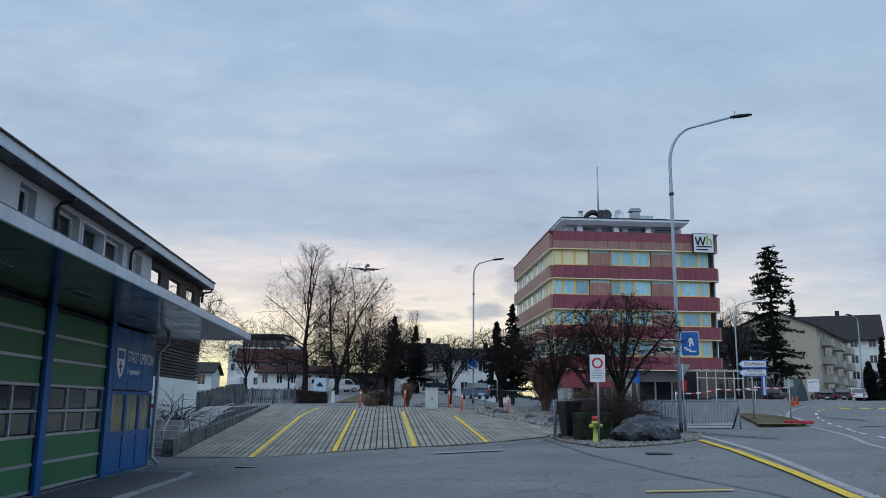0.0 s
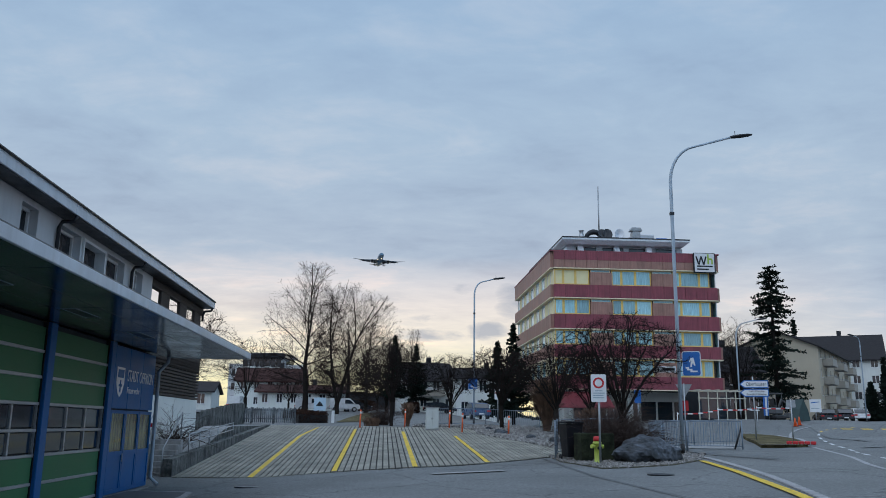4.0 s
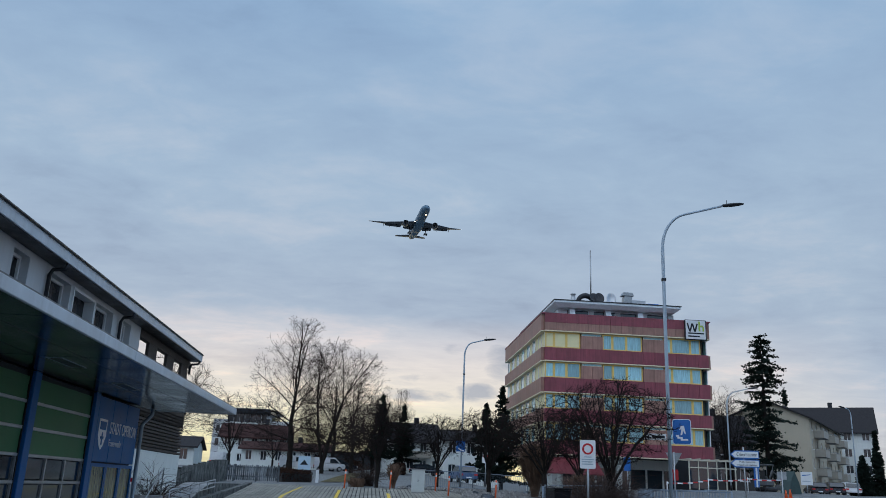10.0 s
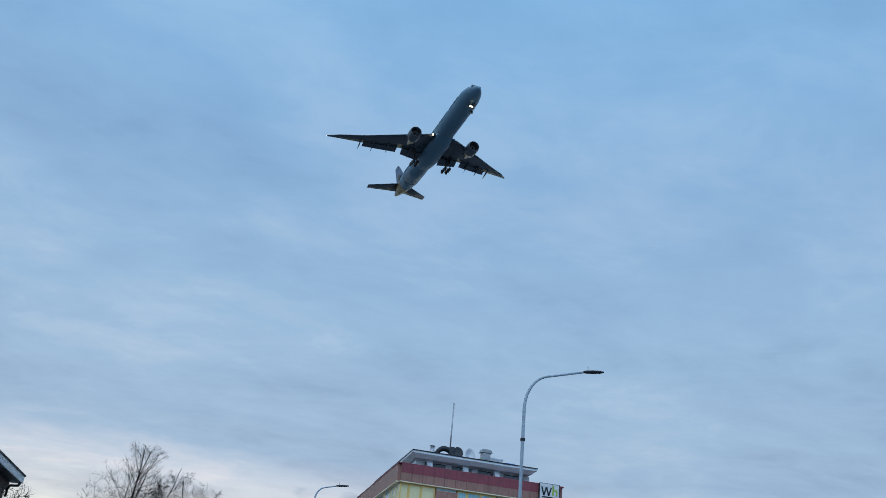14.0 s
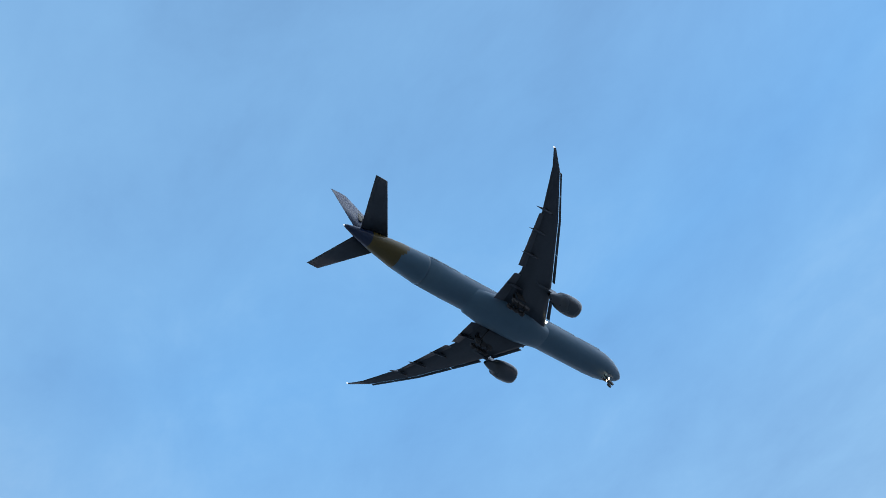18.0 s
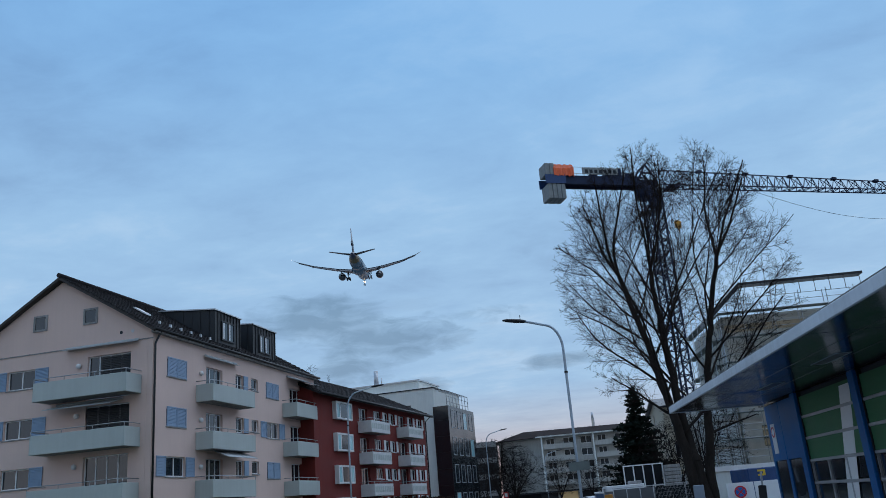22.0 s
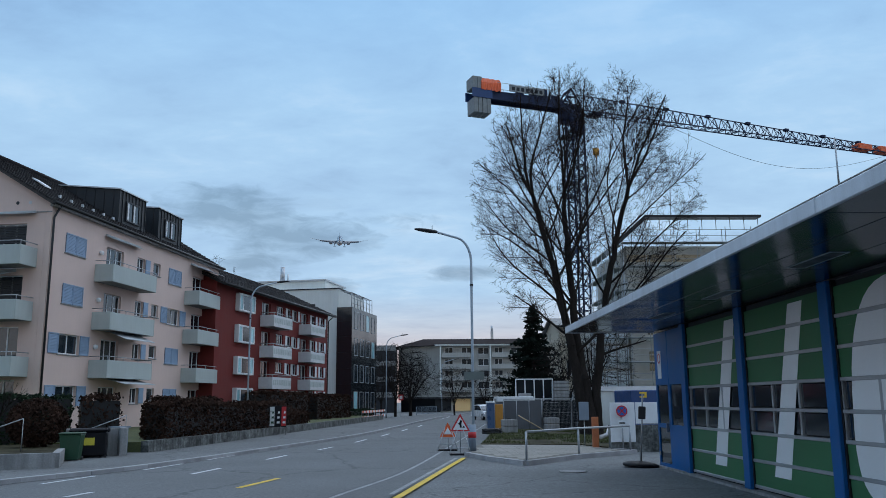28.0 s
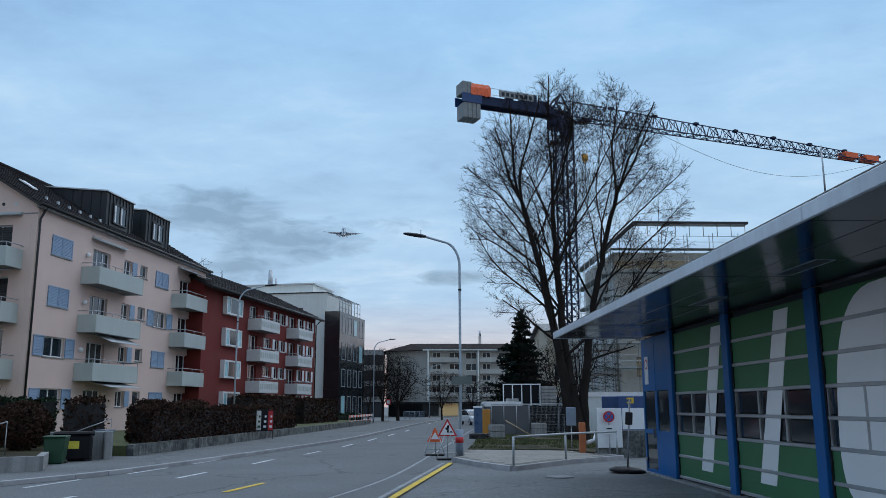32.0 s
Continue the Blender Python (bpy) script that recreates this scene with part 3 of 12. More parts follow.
    for q in ((0, 0.12, 0, 2.2), (w - 0.12, w, 0, 2.2), (w * 0.5 - 0.1, w * 0.5 + 0.1, 0, 2.2), (0.12, w * 0.5 - 0.1, 1.05, 1.17), (w * 0.5 + 0.1, w - 0.12, 0.0, 1.15), (0.12, w * 0.5 - 0.1, 0, 0.12)):
        box(bm, q[0], q[1], 0.0, 0.06, q[2] + 0.005, q[3])
    fr = part("door_frame", bm, BLUE_PAINT, e2)
    for q in ((0.12, w * 0.5 - 0.1, 0.12, 1.05), (0.12, w * 0.5 - 0.1, 1.17, 2.18), (w * 0.5 + 0.1, w - 0.12, 1.15, 2.18)):
        bm = bmesh.new()
        box(bm, q[0], q[1], 0.025, 0.04, q[2], q[3])
        part("pane", bm, GLASS, fr)
    bm = bmesh.new()
    box(bm, w * 0.5 - 0.16, w * 0.5 - 0.13, -0.08, 0.0, 0.95, 1.2)
    box(bm, 0.1, 0.16, -0.02, 0.0, 0.3, 0.4)
    part("door_handle", bm, STEEL, e2, "steel door handle")
    bm = bmesh.new()
    bevel_box(bm, 0.28, 0.62, -0.012, 0.0, 2.38, 3.14, 0.004)
    pn = part("notice", bm, SIGN_WHITE, e2, "white notice with red ring")
    bm = bmesh.new()
    ring_disc(bm, (0.45, -0.014, 2.93), 0.14, 0.1)
    part("red_ring", bm, SIGN_RED, pn)
    # big white figures on three doors, drawn as plain bars
    for y_mid, wd in ((-18.7, 0.8), (-15.5, 0.85)):
        bm = bmesh.new()
        m = pose(0, y_mid, 0, 0, 0, 90)
        poly = [(-0.4, 0.36), (0.3, 0.36), (1.3, 3.5), (0.72, 3.5)]
        fr_ = Matrix(((1, 0, 0, 0), (0, 0, -1, 0.044), (0, 1, 0, 0), (0, 0, 0, 1)))
        prism(bm, poly, 0.0, 0.004, m=m @ fr_)
        part("white_bar", bm, PRINT_WHITE, st, "tall slanting white bar printed over the door")
    bm = bmesh.new()
    m = pose(0, -11.35, 0, 0, 0, 90)
    pts = []
    for k in range(40):
        a = math.tau * k / 40
        up = math.sin(a)
        x = 1.42 * math.copysign(abs(math.cos(a)) ** 0.55, math.cos(a)) + 0.28 * up
        pts.append((x, 1.9 + 1.66 * math.copysign(abs(up) ** 0.8, up)))
    prism(bm, pts, 0.0, 0.004, m=m @ Matrix(((1, 0, 0, 0), (0, 0, -1, 0.044), (0, 1, 0, 0), (0, 0, 0, 1))))
    part("white_bar", bm, PRINT_WHITE, st, "broad rounded white bar printed over the door")
    lettering("bay_figure", "9", 0.5, pose(0.0, -12.62, 1.84, 90, 0, 90) @ pose(0, 0, -0.062), DARK_METAL, st, "dark bay figure on the pane")
    return st


def ring_disc(bm, c, r1, r0, n=24, thick=0.004):
    """A flat ring that stands upright, facing local -y."""
    c = Vector(c)
    o, i = [], []
    for k in range(n):
        d = Vector((math.cos(k * math.tau / n), 0, math.sin(k * math.tau / n)))
        o.append((bm.verts.new(c + d * r1), bm.verts.new(c + d * r1 + Vector((0, thick, 0)))))
        i.append((bm.verts.new(c + d * r0), bm.verts.new(c + d * r0 + Vector((0, thick, 0)))))
    for k in range(n):
        j = (k + 1) % n
        bm.faces.new((o[k][0], o[j][0], i[j][0], i[k][0]))
        bm.faces.new((o[k][1], i[k][1], i[j][1], o[j][1]))
        bm.faces.new((o[k][0], o[k][1], o[j][1], o[j][0]))


# yellowish tint and upright streaks paint light, reflections and curtains into the panes
YELLOWISH_GLASS = mat("painted_lit_pane", (0.15, 0.15, 0.085), 0.07, var=0.55, scale=1.2, fine=4, stretch=(5, 5, 0.3), bump=0, spec=0.8)
station = fire_station()


def upper_storey():
    """Set-back upper floor with a long eave, and its timber loggia."""
    X = -8.2
    u = empty("upper_storey", pose(X, 0, SOFF), "grey rendered upper storey with deep eave and dark timber loggia", "building")
    h = 6.76 - SOFF
    DIM_PANE = mat("dim_pane", (0.012, 0.014, 0.018), 0.25, var=0.2, bump=0, spec=0.3)
    cuts = [(18.5, 19.4), (20.8, 22.2), (22.35, 24.15), (24.35, 26.0), (27.1, 28.0)]
    edges = [-8.0] + [v for c in cuts for v in c] + [29.2]
    for a, b in zip(edges[::2], edges[1::2]):
        bm = bmesh.new()
        box(bm, -0.5, 0, a, b, 0.2, h)
        part("wall", bm, GREY_RENDER, u)
    for k, (a, b) in enumerate(cuts):
        bm = bmesh.new()
        box(bm, -0.3, 0, a, b, 0.2, 1.15)
        part("wall", bm, GREY_RENDER, u)
        bm = bmesh.new()
        for q in ((a, a + 0.07, 1.15, h - 0.15), (b - 0.07, b, 1.15, h - 0.15), (a + 0.07, b - 0.07, 1.15, 1.22), (a + 0.07, b - 0.07, h - 0.22, h - 0.15)):
            box(bm, -0.3, -0.2 if k != 2 else 0.04, q[0], q[1], q[2], q[3])
        win = part("window", bm, SIGN_WHITE, u, "deep-set window")
        bm = bmesh.new()
        box(bm, -0.29, -0.26, a + 0.07, b - 0.07, 1.22, h - 0.22)
        part("pane", bm, DIM_PANE, win)
        bm = bmesh.new()
        box(bm, -0.5, 0, a, b, h - 0.15, h)
        part("lintel", bm, GREY_RENDER, u)
    bm = bmesh.new()
    box(bm, -6, -0.3, -8.0, -7.7, 0.2, h)
    part("end_wall", bm, GREY_RENDER, u)
    bm = bmesh.new()
    box(bm, -3.6, -3.3, -7.7, 29.2, 0.2, h)
    part("rear_wall", bm, GREY_RENDER, u)
    # timber loggia, open behind
    for y in (30.5, 33.3, 35.9):
        bm = bmesh.new()
        bevel_box(bm, -0.12, 0.0, y, y + 1.2, 0.2, h, 0.02)
        part("timber_post", bm, DARK_WOOD, u, "dark stained timber post")
    bm = bmesh.new()
    box(bm, -0.2, 0.02, 29.2, 37.5, h - 0.3, h - 0.02)
    part("timber_beam", bm, DARK_WOOD, u)
    bm = bmesh.new()
    box(bm, -0.2, 0.02, 29.2, 37.5, 0.2, 0.9)
    part("parapet", bm, DARK_WOOD, u)
    # roof with eave and fascia
    bm = bmesh.new()
    box(bm, -8, 0.46, -8.3, 29.2, h, h + 0.3)
    roof = part("roof", bm, DARK_METAL, u)
    bm = bmesh.new()
    box(bm, -0.5, 0.46, 29.2, 37.5, h, h + 0.3)
    part("loggia_roof", bm, DARK_METAL, roof)
    for k in range(8):
        a = -8.3 + k * 5.73
        bm = bmesh.new()
        bevel_box(bm, 0.44, 0.5, a + 0.004, a + 5.726, h + 0.02, h + 0.31, 0.01)
        part("eave_fascia", bm, FASCIA, roof, "pale metal eave board")
    bm = bmesh.new()
    pipe(bm, [(0.52, -8.3, h + 0.32), (0.52, 37.5, h + 0.32)], 0.035, 8)
    part("gutter", bm, DARK_METAL, roof, "dark half-round gutter")
    for y in (20.5, 26.6, 37.2):
        bm = bmesh.new()
        pipe(bm, [(0.48, y, h + 0.02), (0.42, y, h - 0.12), (0.15, y - 0.05, h - 0.16), (0.08, y - 0.05, h - 0.3), (0.08, y - 0.05, 0.3 if y < 30 else h - 0.6)], 0.05, 8)
        part("downpipe", bm, DARK_METAL, u, "dark downpipe under the eave")
    # lower link building beside the ramp: slatted screen over white wall
    lk = empty("link_building", pose(X, 0, 0), "white wall with dark slatted timber screen above", "building")
    bm = bmesh.new()
    box(bm, -6, 0, 24.65, 37.6, -0.1, 2.72)
    part("white_wall", bm, WHITE_RENDER, lk, "white panelled wall")
    bm = bmesh.new()
    box(bm, -6, -0.1, 24.65, 37.6, 2.72, SOFF + 0.7)
    part("screen_back", bm, BLACK, lk)
    for k in range(13):
        bm = bmesh.new()
        bevel_box(bm, -0.08, 0.02, 24.7, 37.6, 2.74 + k * 0.125, 2.82 + k * 0.125, 0.01)
        part("slat", bm, DARK_WOOD, lk)
    return u


upper_storey()
# strip of lighter paving in front of the entrance
bm = bmesh.new()
prism(bm, [(-6.5, 16.5), (-4.9, 16.5), (-4.75, 21.0), (-4.9, 22.3), (-6.5, 22.6)], -0.05, 0.035)
apron = tagged(part("apron", bm, PATCH), "dark asphalt apron with pale kerb before the entrance", "pavement", kind="structure")
for a, b in (((-4.93, 13.0), (-4.9, 16.5)), ((-4.9, 16.5), (-4.75, 21.0)), ((-4.75, 21.0), (-4.9, 22.3)), ((-4.9, 22.3), (-6.5, 22.6))):
    a, b = Vector(a), Vector(b)
    n = max(1, round((b - a).length / 1.0))
    d = (b - a).normalized()
    w = Vector((-d.y, d.x)) * 0.07
    for k in range(n):
        p, q = a + (b - a) * k / n, a + (b - a) * (k + 1) / n - d * 0.01
        bm = bmesh.new()
        prism(bm, [tuple(p - w), tuple(q - w), tuple(q + w), tuple(p + w)], -0.05, 0.05)
        bmesh.ops.recalc_face_normals(bm, faces=bm.faces[:])
        part("kerb_stone", bm, KERB, apron)

# ---------------------------------------------------------------- facades
def facade_wall(bm, x0, x1, z0, z1, holes, thick=0.3, mi=0):
    """A wall in its own frame (outside is -y) with openings (x0, x1, z0, z1) that go through it."""
    xs = sorted({x0, x1, *[v for h in holes for v in h[:2] if x0 < v < x1]})
    zs = sorted({z0, z1, *[v for h in holes for v in h[2:4] if z0 < v < z1]})

    def solid(i, j):
        if not (0 <= i < len(xs) - 1 and 0 <= j < len(zs) - 1):
            return False
        x, z = (xs[i] + xs[i + 1]) / 2, (zs[j] + zs[j + 1]) / 2
        return not any(h[0] < x < h[1] and h[2] < z < h[3] for h in holes)
    cache = {}

    def v(i, j, back):
        if (i, j, back) not in cache:
            cache[i, j, back] = bm.verts.new((xs[i], thick if back else 0, zs[j]))
        return cache[i, j, back]
    for i in range(len(xs) - 1):
        for j in range(len(zs) - 1):
            if not solid(i, j):
                continue
            q = [(i, j), (i + 1, j), (i + 1, j + 1), (i, j + 1)]
            fs = [bm.faces.new([v(*c, 0) for c in q]), bm.faces.new([v(*c, 1) for c in q[::-1]])]
            for (c, d), (di, dj) in zip(zip(q, q[1:] + q[:1]), ((0, -1), (1, 0), (0, 1), (-1, 0))):
                if not solid(i + di, j + dj):
                    fs.append(bm.faces.new((v(*c, 1), v(*d, 1), v(*d, 0), v(*c, 0))))
            for f in fs:
                f.material_index = mi


def window(parent, x0, x1, z0, z1, frame_mat, glass_mat, lights=2, deep=0.12, fw=0.06, sill=True, sill_mat=None, name="window", label=""):
    bm = bmesh.new()
    for q in ((x0, x0 + fw, z0, z1), (x1 - fw, x1, z0, z1), (x0 + fw, x1 - fw, z0, z0 + fw), (x0 + fw, x1 - fw, z1 - fw, z1)):
        box(bm, q[0], q[1], deep, deep + 0.07, q[2], q[3])
    for k in range(1, lights):
        x = x0 + (x1 - x0) * k / lights
        box(bm, x - fw * 0.6, x + fw * 0.6, deep, deep + 0.07, z0 + fw, z1 - fw)
    w = part(name, bm, frame_mat, parent, label)
    for k in range(lights):
        a, b = x0 + (x1 - x0) * k / lights, x0 + (x1 - x0) * (k + 1) / lights
        bm = bmesh.new()
        box(bm, a + fw * 0.6, b - fw * 0.6, deep + 0.03, deep + 0.045, z0 + fw * 0.6, z1 - fw * 0.6)
        part("pane", bm, glass_mat, w)
    if sill:
        bm = bmesh.new()
        bevel_box(bm, x0 - 0.06, x1 + 0.06, -0.05, deep + 0.02, z0 - 0.07, z0 - 0.005, 0.008)
        part("sill", bm, sill_mat or frame_mat, w)
    return w


def shutter_pair(parent, x0, x1, z0, z1, material, closed=False):
    w = (x1 - x0) / 2
    spans = [(x0, x0 + w - 0.01), (x1 - w + 0.01, x1)] if closed else [(x0 - w * 0.95, x0 - 0.03), (x1 + 0.03, x1 + w * 0.95)]
    for a, b in spans:
        bm = bmesh.new()
        facade_wall(bm, a, b, z0, z1, [(a + 0.06, b - 0.06, z0 + 0.07, z1 - 0.07)], 0.045)
        bmesh.ops.translate(bm, verts=bm.verts[:], vec=(0, -0.06, 0))
        # louvres: one folded sheet set into the frame
        n = 12
        zig = []
        for k in range(n):
            z = z0 + 0.07 + (z1 - z0 - 0.14) * k / n
            zig += [(z, -0.052), (z + (z1 - z0 - 0.14) / n * 0.96, -0.026)]
        rows_ = [[bm.verts.new((x, y, z)) for x in (a + 0.06, b - 0.06)] for z, y in zig]
        for p, q in zip(rows_, rows_[1:]):
            bm.faces.new((p[0], p[1], q[1], q[0]))
        part("shutter", bm, material, parent, "blue-grey louvred shutter")


# ---------------------------------------------------------------- hotel
def panel_mat(name, col):
    return mat(name, col, 0.55, var=0.16, scale=1.2, fine=25, bump=0.04, streak=0.3, rand=0.07)


def hotel():
    X, Y, Wd, Dp = 15.4, 74.6, 15.5, 21.0
    zb = 0.9
    h = empty("hotel", pose(X, Y, 0), "dark red panelled hotel with yellow window bands and flat roof", "building")
    RED = panel_mat("red_panel", (0.27, 0.062, 0.085))
    RUST = panel_mat("rust_panel", (0.36, 0.195, 0.155))
    YEL = mat("yellow_frame", (0.80, 0.58, 0.17), 0.5, var=0.08)
    EDGE = mat("cream_edge", (0.80, 0.71, 0.50), 0.55, var=0.1)
    CREAM = mat("cream_blind", (0.82, 0.76, 0.46), 0.7, var=0.06, scale=1, fine=20, rand=0.06)
    SLAB_BLUE = mat("roof_slab_paint", (0.76, 0.84, 0.90), 0.5, var=0.08, scale=0.6, streak=0.12)
    core = mat("hotel_core", (0.08, 0.07, 0.06), 0.9)
    bands = [(5.1, 6.35), (7.92, 9.15), (10.55, 11.95), (13.42, 14.7), (16.2, 17.82)]
    # frames: front looks to -y, side looks to -x
    front = new("front")
    front.parent, front.matrix_basis = h, pose(0, 0, 0)
    front["label"] = "red panelled front with three window bays"
    side = new("side")
    side.parent, side.matrix_basis = h, pose(0, Dp, 0, 0, 0, -90)
    side["label"] = "rust panelled side with window bands"
    right = new("far_side")
    right.parent, right.matrix_basis = h, pose(Wd, 0, 0, 0, 0, 90)
    bays = [(0.1, 3.4), (5.5, 9.25), (11.35, 14.85)]
    piers = [(3.42, 5.48), (9.27, 11.33)]
    bm = bmesh.new()
    box(bm, 0.35, Wd - 0.35, 0.35, Dp - 0.35, 5.1, 18.0)
    part("core", bm, core, h)
    bm = bmesh.new()
    for k in range(3):
        box(bm, 1 + k * 6.0, 1.5 + k * 6.0, 1.2, 1.7, zb, 5.2)
        box(bm, 1 + k * 6.0, 1.5 + k * 6.0, 9, 9.5, zb, 5.2)
    box(bm, 2.2, Wd - 2.2, 3.0, Dp - 1, zb - 0.5, 5.15)
    part("ground_floor", bm, WHITE_RENDER, h, "set-back ground floor")
    for k in range(7):
        bm = bmesh.new()
        box(bm, 2.4 + k * 1.6, 3.8 + k * 1.6, 2.93, 2.99, zb + 0.2, 4.2)
        part("shop_window", bm, GLASS, h)
    for fr, length, kind in ((front, Wd, 0), (side, Dp, 1), (right, Dp, 1)):
        for bi, (z0, z1) in enumerate(bands):
            n = round(length / 1.03)
            for k in range(n):
                a, b = length * k / n, length * (k + 1) / n
                bm = bmesh.new()
                out = -0.28
                # front projecting band runs past the corner
                bevel_box(bm, a + 0.008, b - 0.008, out, 0.3, z0 + 0.09, z1, 0.012)
                part("panel", bm, RUST if kind == 1 or bi == 4 else RED, fr)
            bm = bmesh.new()
            box(bm, -0.02, length + 0.02, -0.3, 0.3, z0, z0 + 0.085)
            part("sill_edge", bm, EDGE, fr, "cream metal edge strip")
            if bi == 4:
                bm = bmesh.new()
                box(bm, -0.3, length + 0.3, -0.31, 0.32, z1, z1 + 0.1)
                part("coping", bm, RED, fr)
                if kind == 0:
                    for k in range(n):
                        bm = bmesh.new()
                        bevel_box(bm, length * k / n + 0.006, length * (k + 1) / n - 0.006, -0.3, -0.281, z1 - 0.78, z1 - 0.005, 0.004)
                        part("panel", bm, RED, fr)
        for (l0, l1), (u0, u1) in zip(bands, bands[1:]):
            z0, z1 = l1, u0
            if kind == 0:
                for a, b in piers:
                    for q in range(2):
                        c, d = a + (b - a) * q / 2, a + (b - a) * (q + 1) / 2
                        bm = bmesh.new()
                        bevel_box(bm, c + 0.008, d - 0.008, -0.24, 0.2, z0 + 0.01, z1 - 0.3, 0.012)
                        part("panel", bm, RUST, fr)
                    window(fr, a + 0.1, b - 0.1, z1 - 0.29, z1 - 0.01, EDGE, SKY_CURTAIN_GLASS, 1, 0.0, 0.05, sill=False)
                for bi, (a, b) in enumerate(bays):
                    n = 3
                    cream = (bi == 0 and z1 > 15)
                    cuts = (a, a + (b - a) * (0.25 if bi != 2 else 0.2), a + (b - a) * (0.6 if bi != 2 else 0.72), b)
                    for c, d in zip(cuts, cuts[1:]):
                        window(fr, c, d, z0 + 0.02, z1 - 0.02, YEL, CREAM if cream else SKY_CURTAIN_GLASS, 1, 0.02, 0.11, sill=False)
            else:
                n = 14
                for k in range(n):
                    a, b = length * k / n, length * (k + 1) / n
                    cream = fr is side and (k % 4 in (1, 3) or k > 11)
                    window(fr, a + 0.03, b - 0.03, z0 + 0.02, z1 - 0.02, EDGE if k % 2 else SIGN_WHITE, CREAM if cream else SKY_CURTAIN_GLASS, 1, 0.05, 0.09, sill=False)
    # roof terrace: slab on set-back attic
    bm = bmesh.new()
    box(bm, 1.6, Wd - 2.6, 1.4, Dp - 4.5, 17.8, 18.7)
    attic = part("attic", bm, SLAB_BLUE, h, "set-back attic storey")
    for k in range(4):
        bm = bmesh.new()
        box(bm, 2.5 + k * 2.6, 4.5 + k * 2.6, 1.35, 1.4, 18.2, 18.6)
        part("attic_window", bm, GLASS, attic)
    # sloping side cheeks between the windows
    for x in (2.6, 6.1, 9.2):
        bm = bmesh.new()
        prism(bm, [(0.5, 17.9), (1.34, 17.9), (1.34, 18.69), (0.95, 18.69)], x, x + 0.5, m=Matrix(((0, 0, 1, 0), (1, 0, 0, 0), (0, 1, 0, 0), (0, 0, 0, 1))))
        bmesh.ops.recalc_face_normals(bm, faces=bm.faces[:])
        part("attic_cheek", bm, SLAB_BLUE, attic)
    bm = bmesh.new()
    # slab with slanting underside
    ring = [[bm.verts.new((x, y, z)) for x, y in ((0.95 + e, 0.0 + e), (13.15 - e, 0.0 + e), (13.15 - e, Dp - 3 - e), (0.95 + e, Dp - 3 - e))] for z, e in ((18.7, 0.45), (19.06, 0.0), (19.24, 0.0))]
    for lo_, hi_ in zip(ring, ring[1:]):
        for k in range(4):
            bm.faces.new((lo_[k], lo_[(k + 1) % 4], hi_[(k + 1) % 4], hi_[k]))
    bm.faces.new(ring[0][::-1]), bm.faces.new(ring[-1])
    part("roof_slab", bm, SLAB_BLUE, h, "pale blue-grey roof slab")
    bm = bmesh.new()
    box(bm, 0.9, 13.2, -0.05, Dp - 2.95, 19.24, 19.33)
    part("roof_edge", bm, DARK_METAL, h)
    # sign board
    bm = bmesh.new()
    bevel_box(bm, 13.22, 15.3, -0.62, -0.34, 16.05, 17.95, 0.05)
    sg = part("sign_board", bm, DARK_METAL, h, "illuminated white sign board in dark case")
    bm = bmesh.new()
    box(bm, 13.28, 15.16, -0.65, -0.621, 16.12, 17.88)
    part("sign_face", bm, SIGN_WHITE, sg)
    GREEN_MARK = mat("green_mark", (0.35, 0.5, 0.08), 0.5, bump=0)
    bm = bmesh.new()
    for k in range(4):
        x = 13.45 + k * 0.24
        m = Matrix.Translation((x + 0.1, -0.66, 17.2)) @ Matrix.Rotation(radians(16 if k % 2 else -16), 4, "Y")
        box(bm, -0.07, 0.07, -0.008, 0.008, -0.4, 0.4, m=m)
    part("dark_mark", bm, DARK_METAL, sg, "plain dark strokes")
    bm = bmesh.new()
    box(bm, 14.5, 14.66, -0.668, -0.652, 16.87, 17.8)
    box(bm, 14.66, 14.95, -0.668, -0.652, 17.27, 17.43)
    box(bm, 14.88, 15.02, -0.668, -0.652, 16.87, 17.3)
    part("green_mark", bm, GREEN_MARK, sg, "plain yellow-green strokes")
    bm = bmesh.new()
    box(bm, 13.5, 15.0, -0.666, -0.652, 16.6, 16.72)
    box(bm, 13.5, 14.6, -0.666, -0.652, 16.32, 16.44)
    part("dark_mark", bm, DARK_METAL, sg, "plain dark bars")
    return h


hotel()


def roof_thing(name, bm, material, m, label, category):
    ob = part(name, bm, material)
    ob.matrix_basis = m if category == "antenna" else m @ Matrix.Diagonal((1.0, 1.0, 1.35, 1))
    return tagged(ob, label, category)


HX, HY, HZ = 15.4, 74.6, 19.33
bm = bmesh.new()
tube(bm, (0, 0, 0), (0, 0, 5.7), 0.08, 0.06, 8)
box(bm, -0.2, 0.2, -0.2, 0.2, 0, 0.08)
roof_thing("roof_antenna", bm, STEEL, pose(HX + 5.1, HY + 2.5, HZ), "thin steel mast on the hotel roof", "antenna")
bm = bmesh.new()
bevel_box(bm, -0.4, 0.4, -0.4, 0.4, 0.35, 0.8, 0.04)
prism(bm, [(-0.6, 0.86), (0.6, 0.86), (0.42, 1.1), (-0.42, 1.1)], -0.4, 0.4, m=Matrix(((1, 0, 0, 0), (0, 0, 1, 0), (0, 1, 0, 0), (0, 0, 0, 1))))
box(bm, -0.3, 0.3, -0.3, 0.3, 0.8, 0.86)
box(bm, -0.45, 0.45, -0.45, 0.45, 0, 0.35)
roof_thing("roof_fan", bm, STEEL, pose(HX + 8.6, HY + 2.2, HZ), "grey metal roof exhaust unit with cowl", "vent")
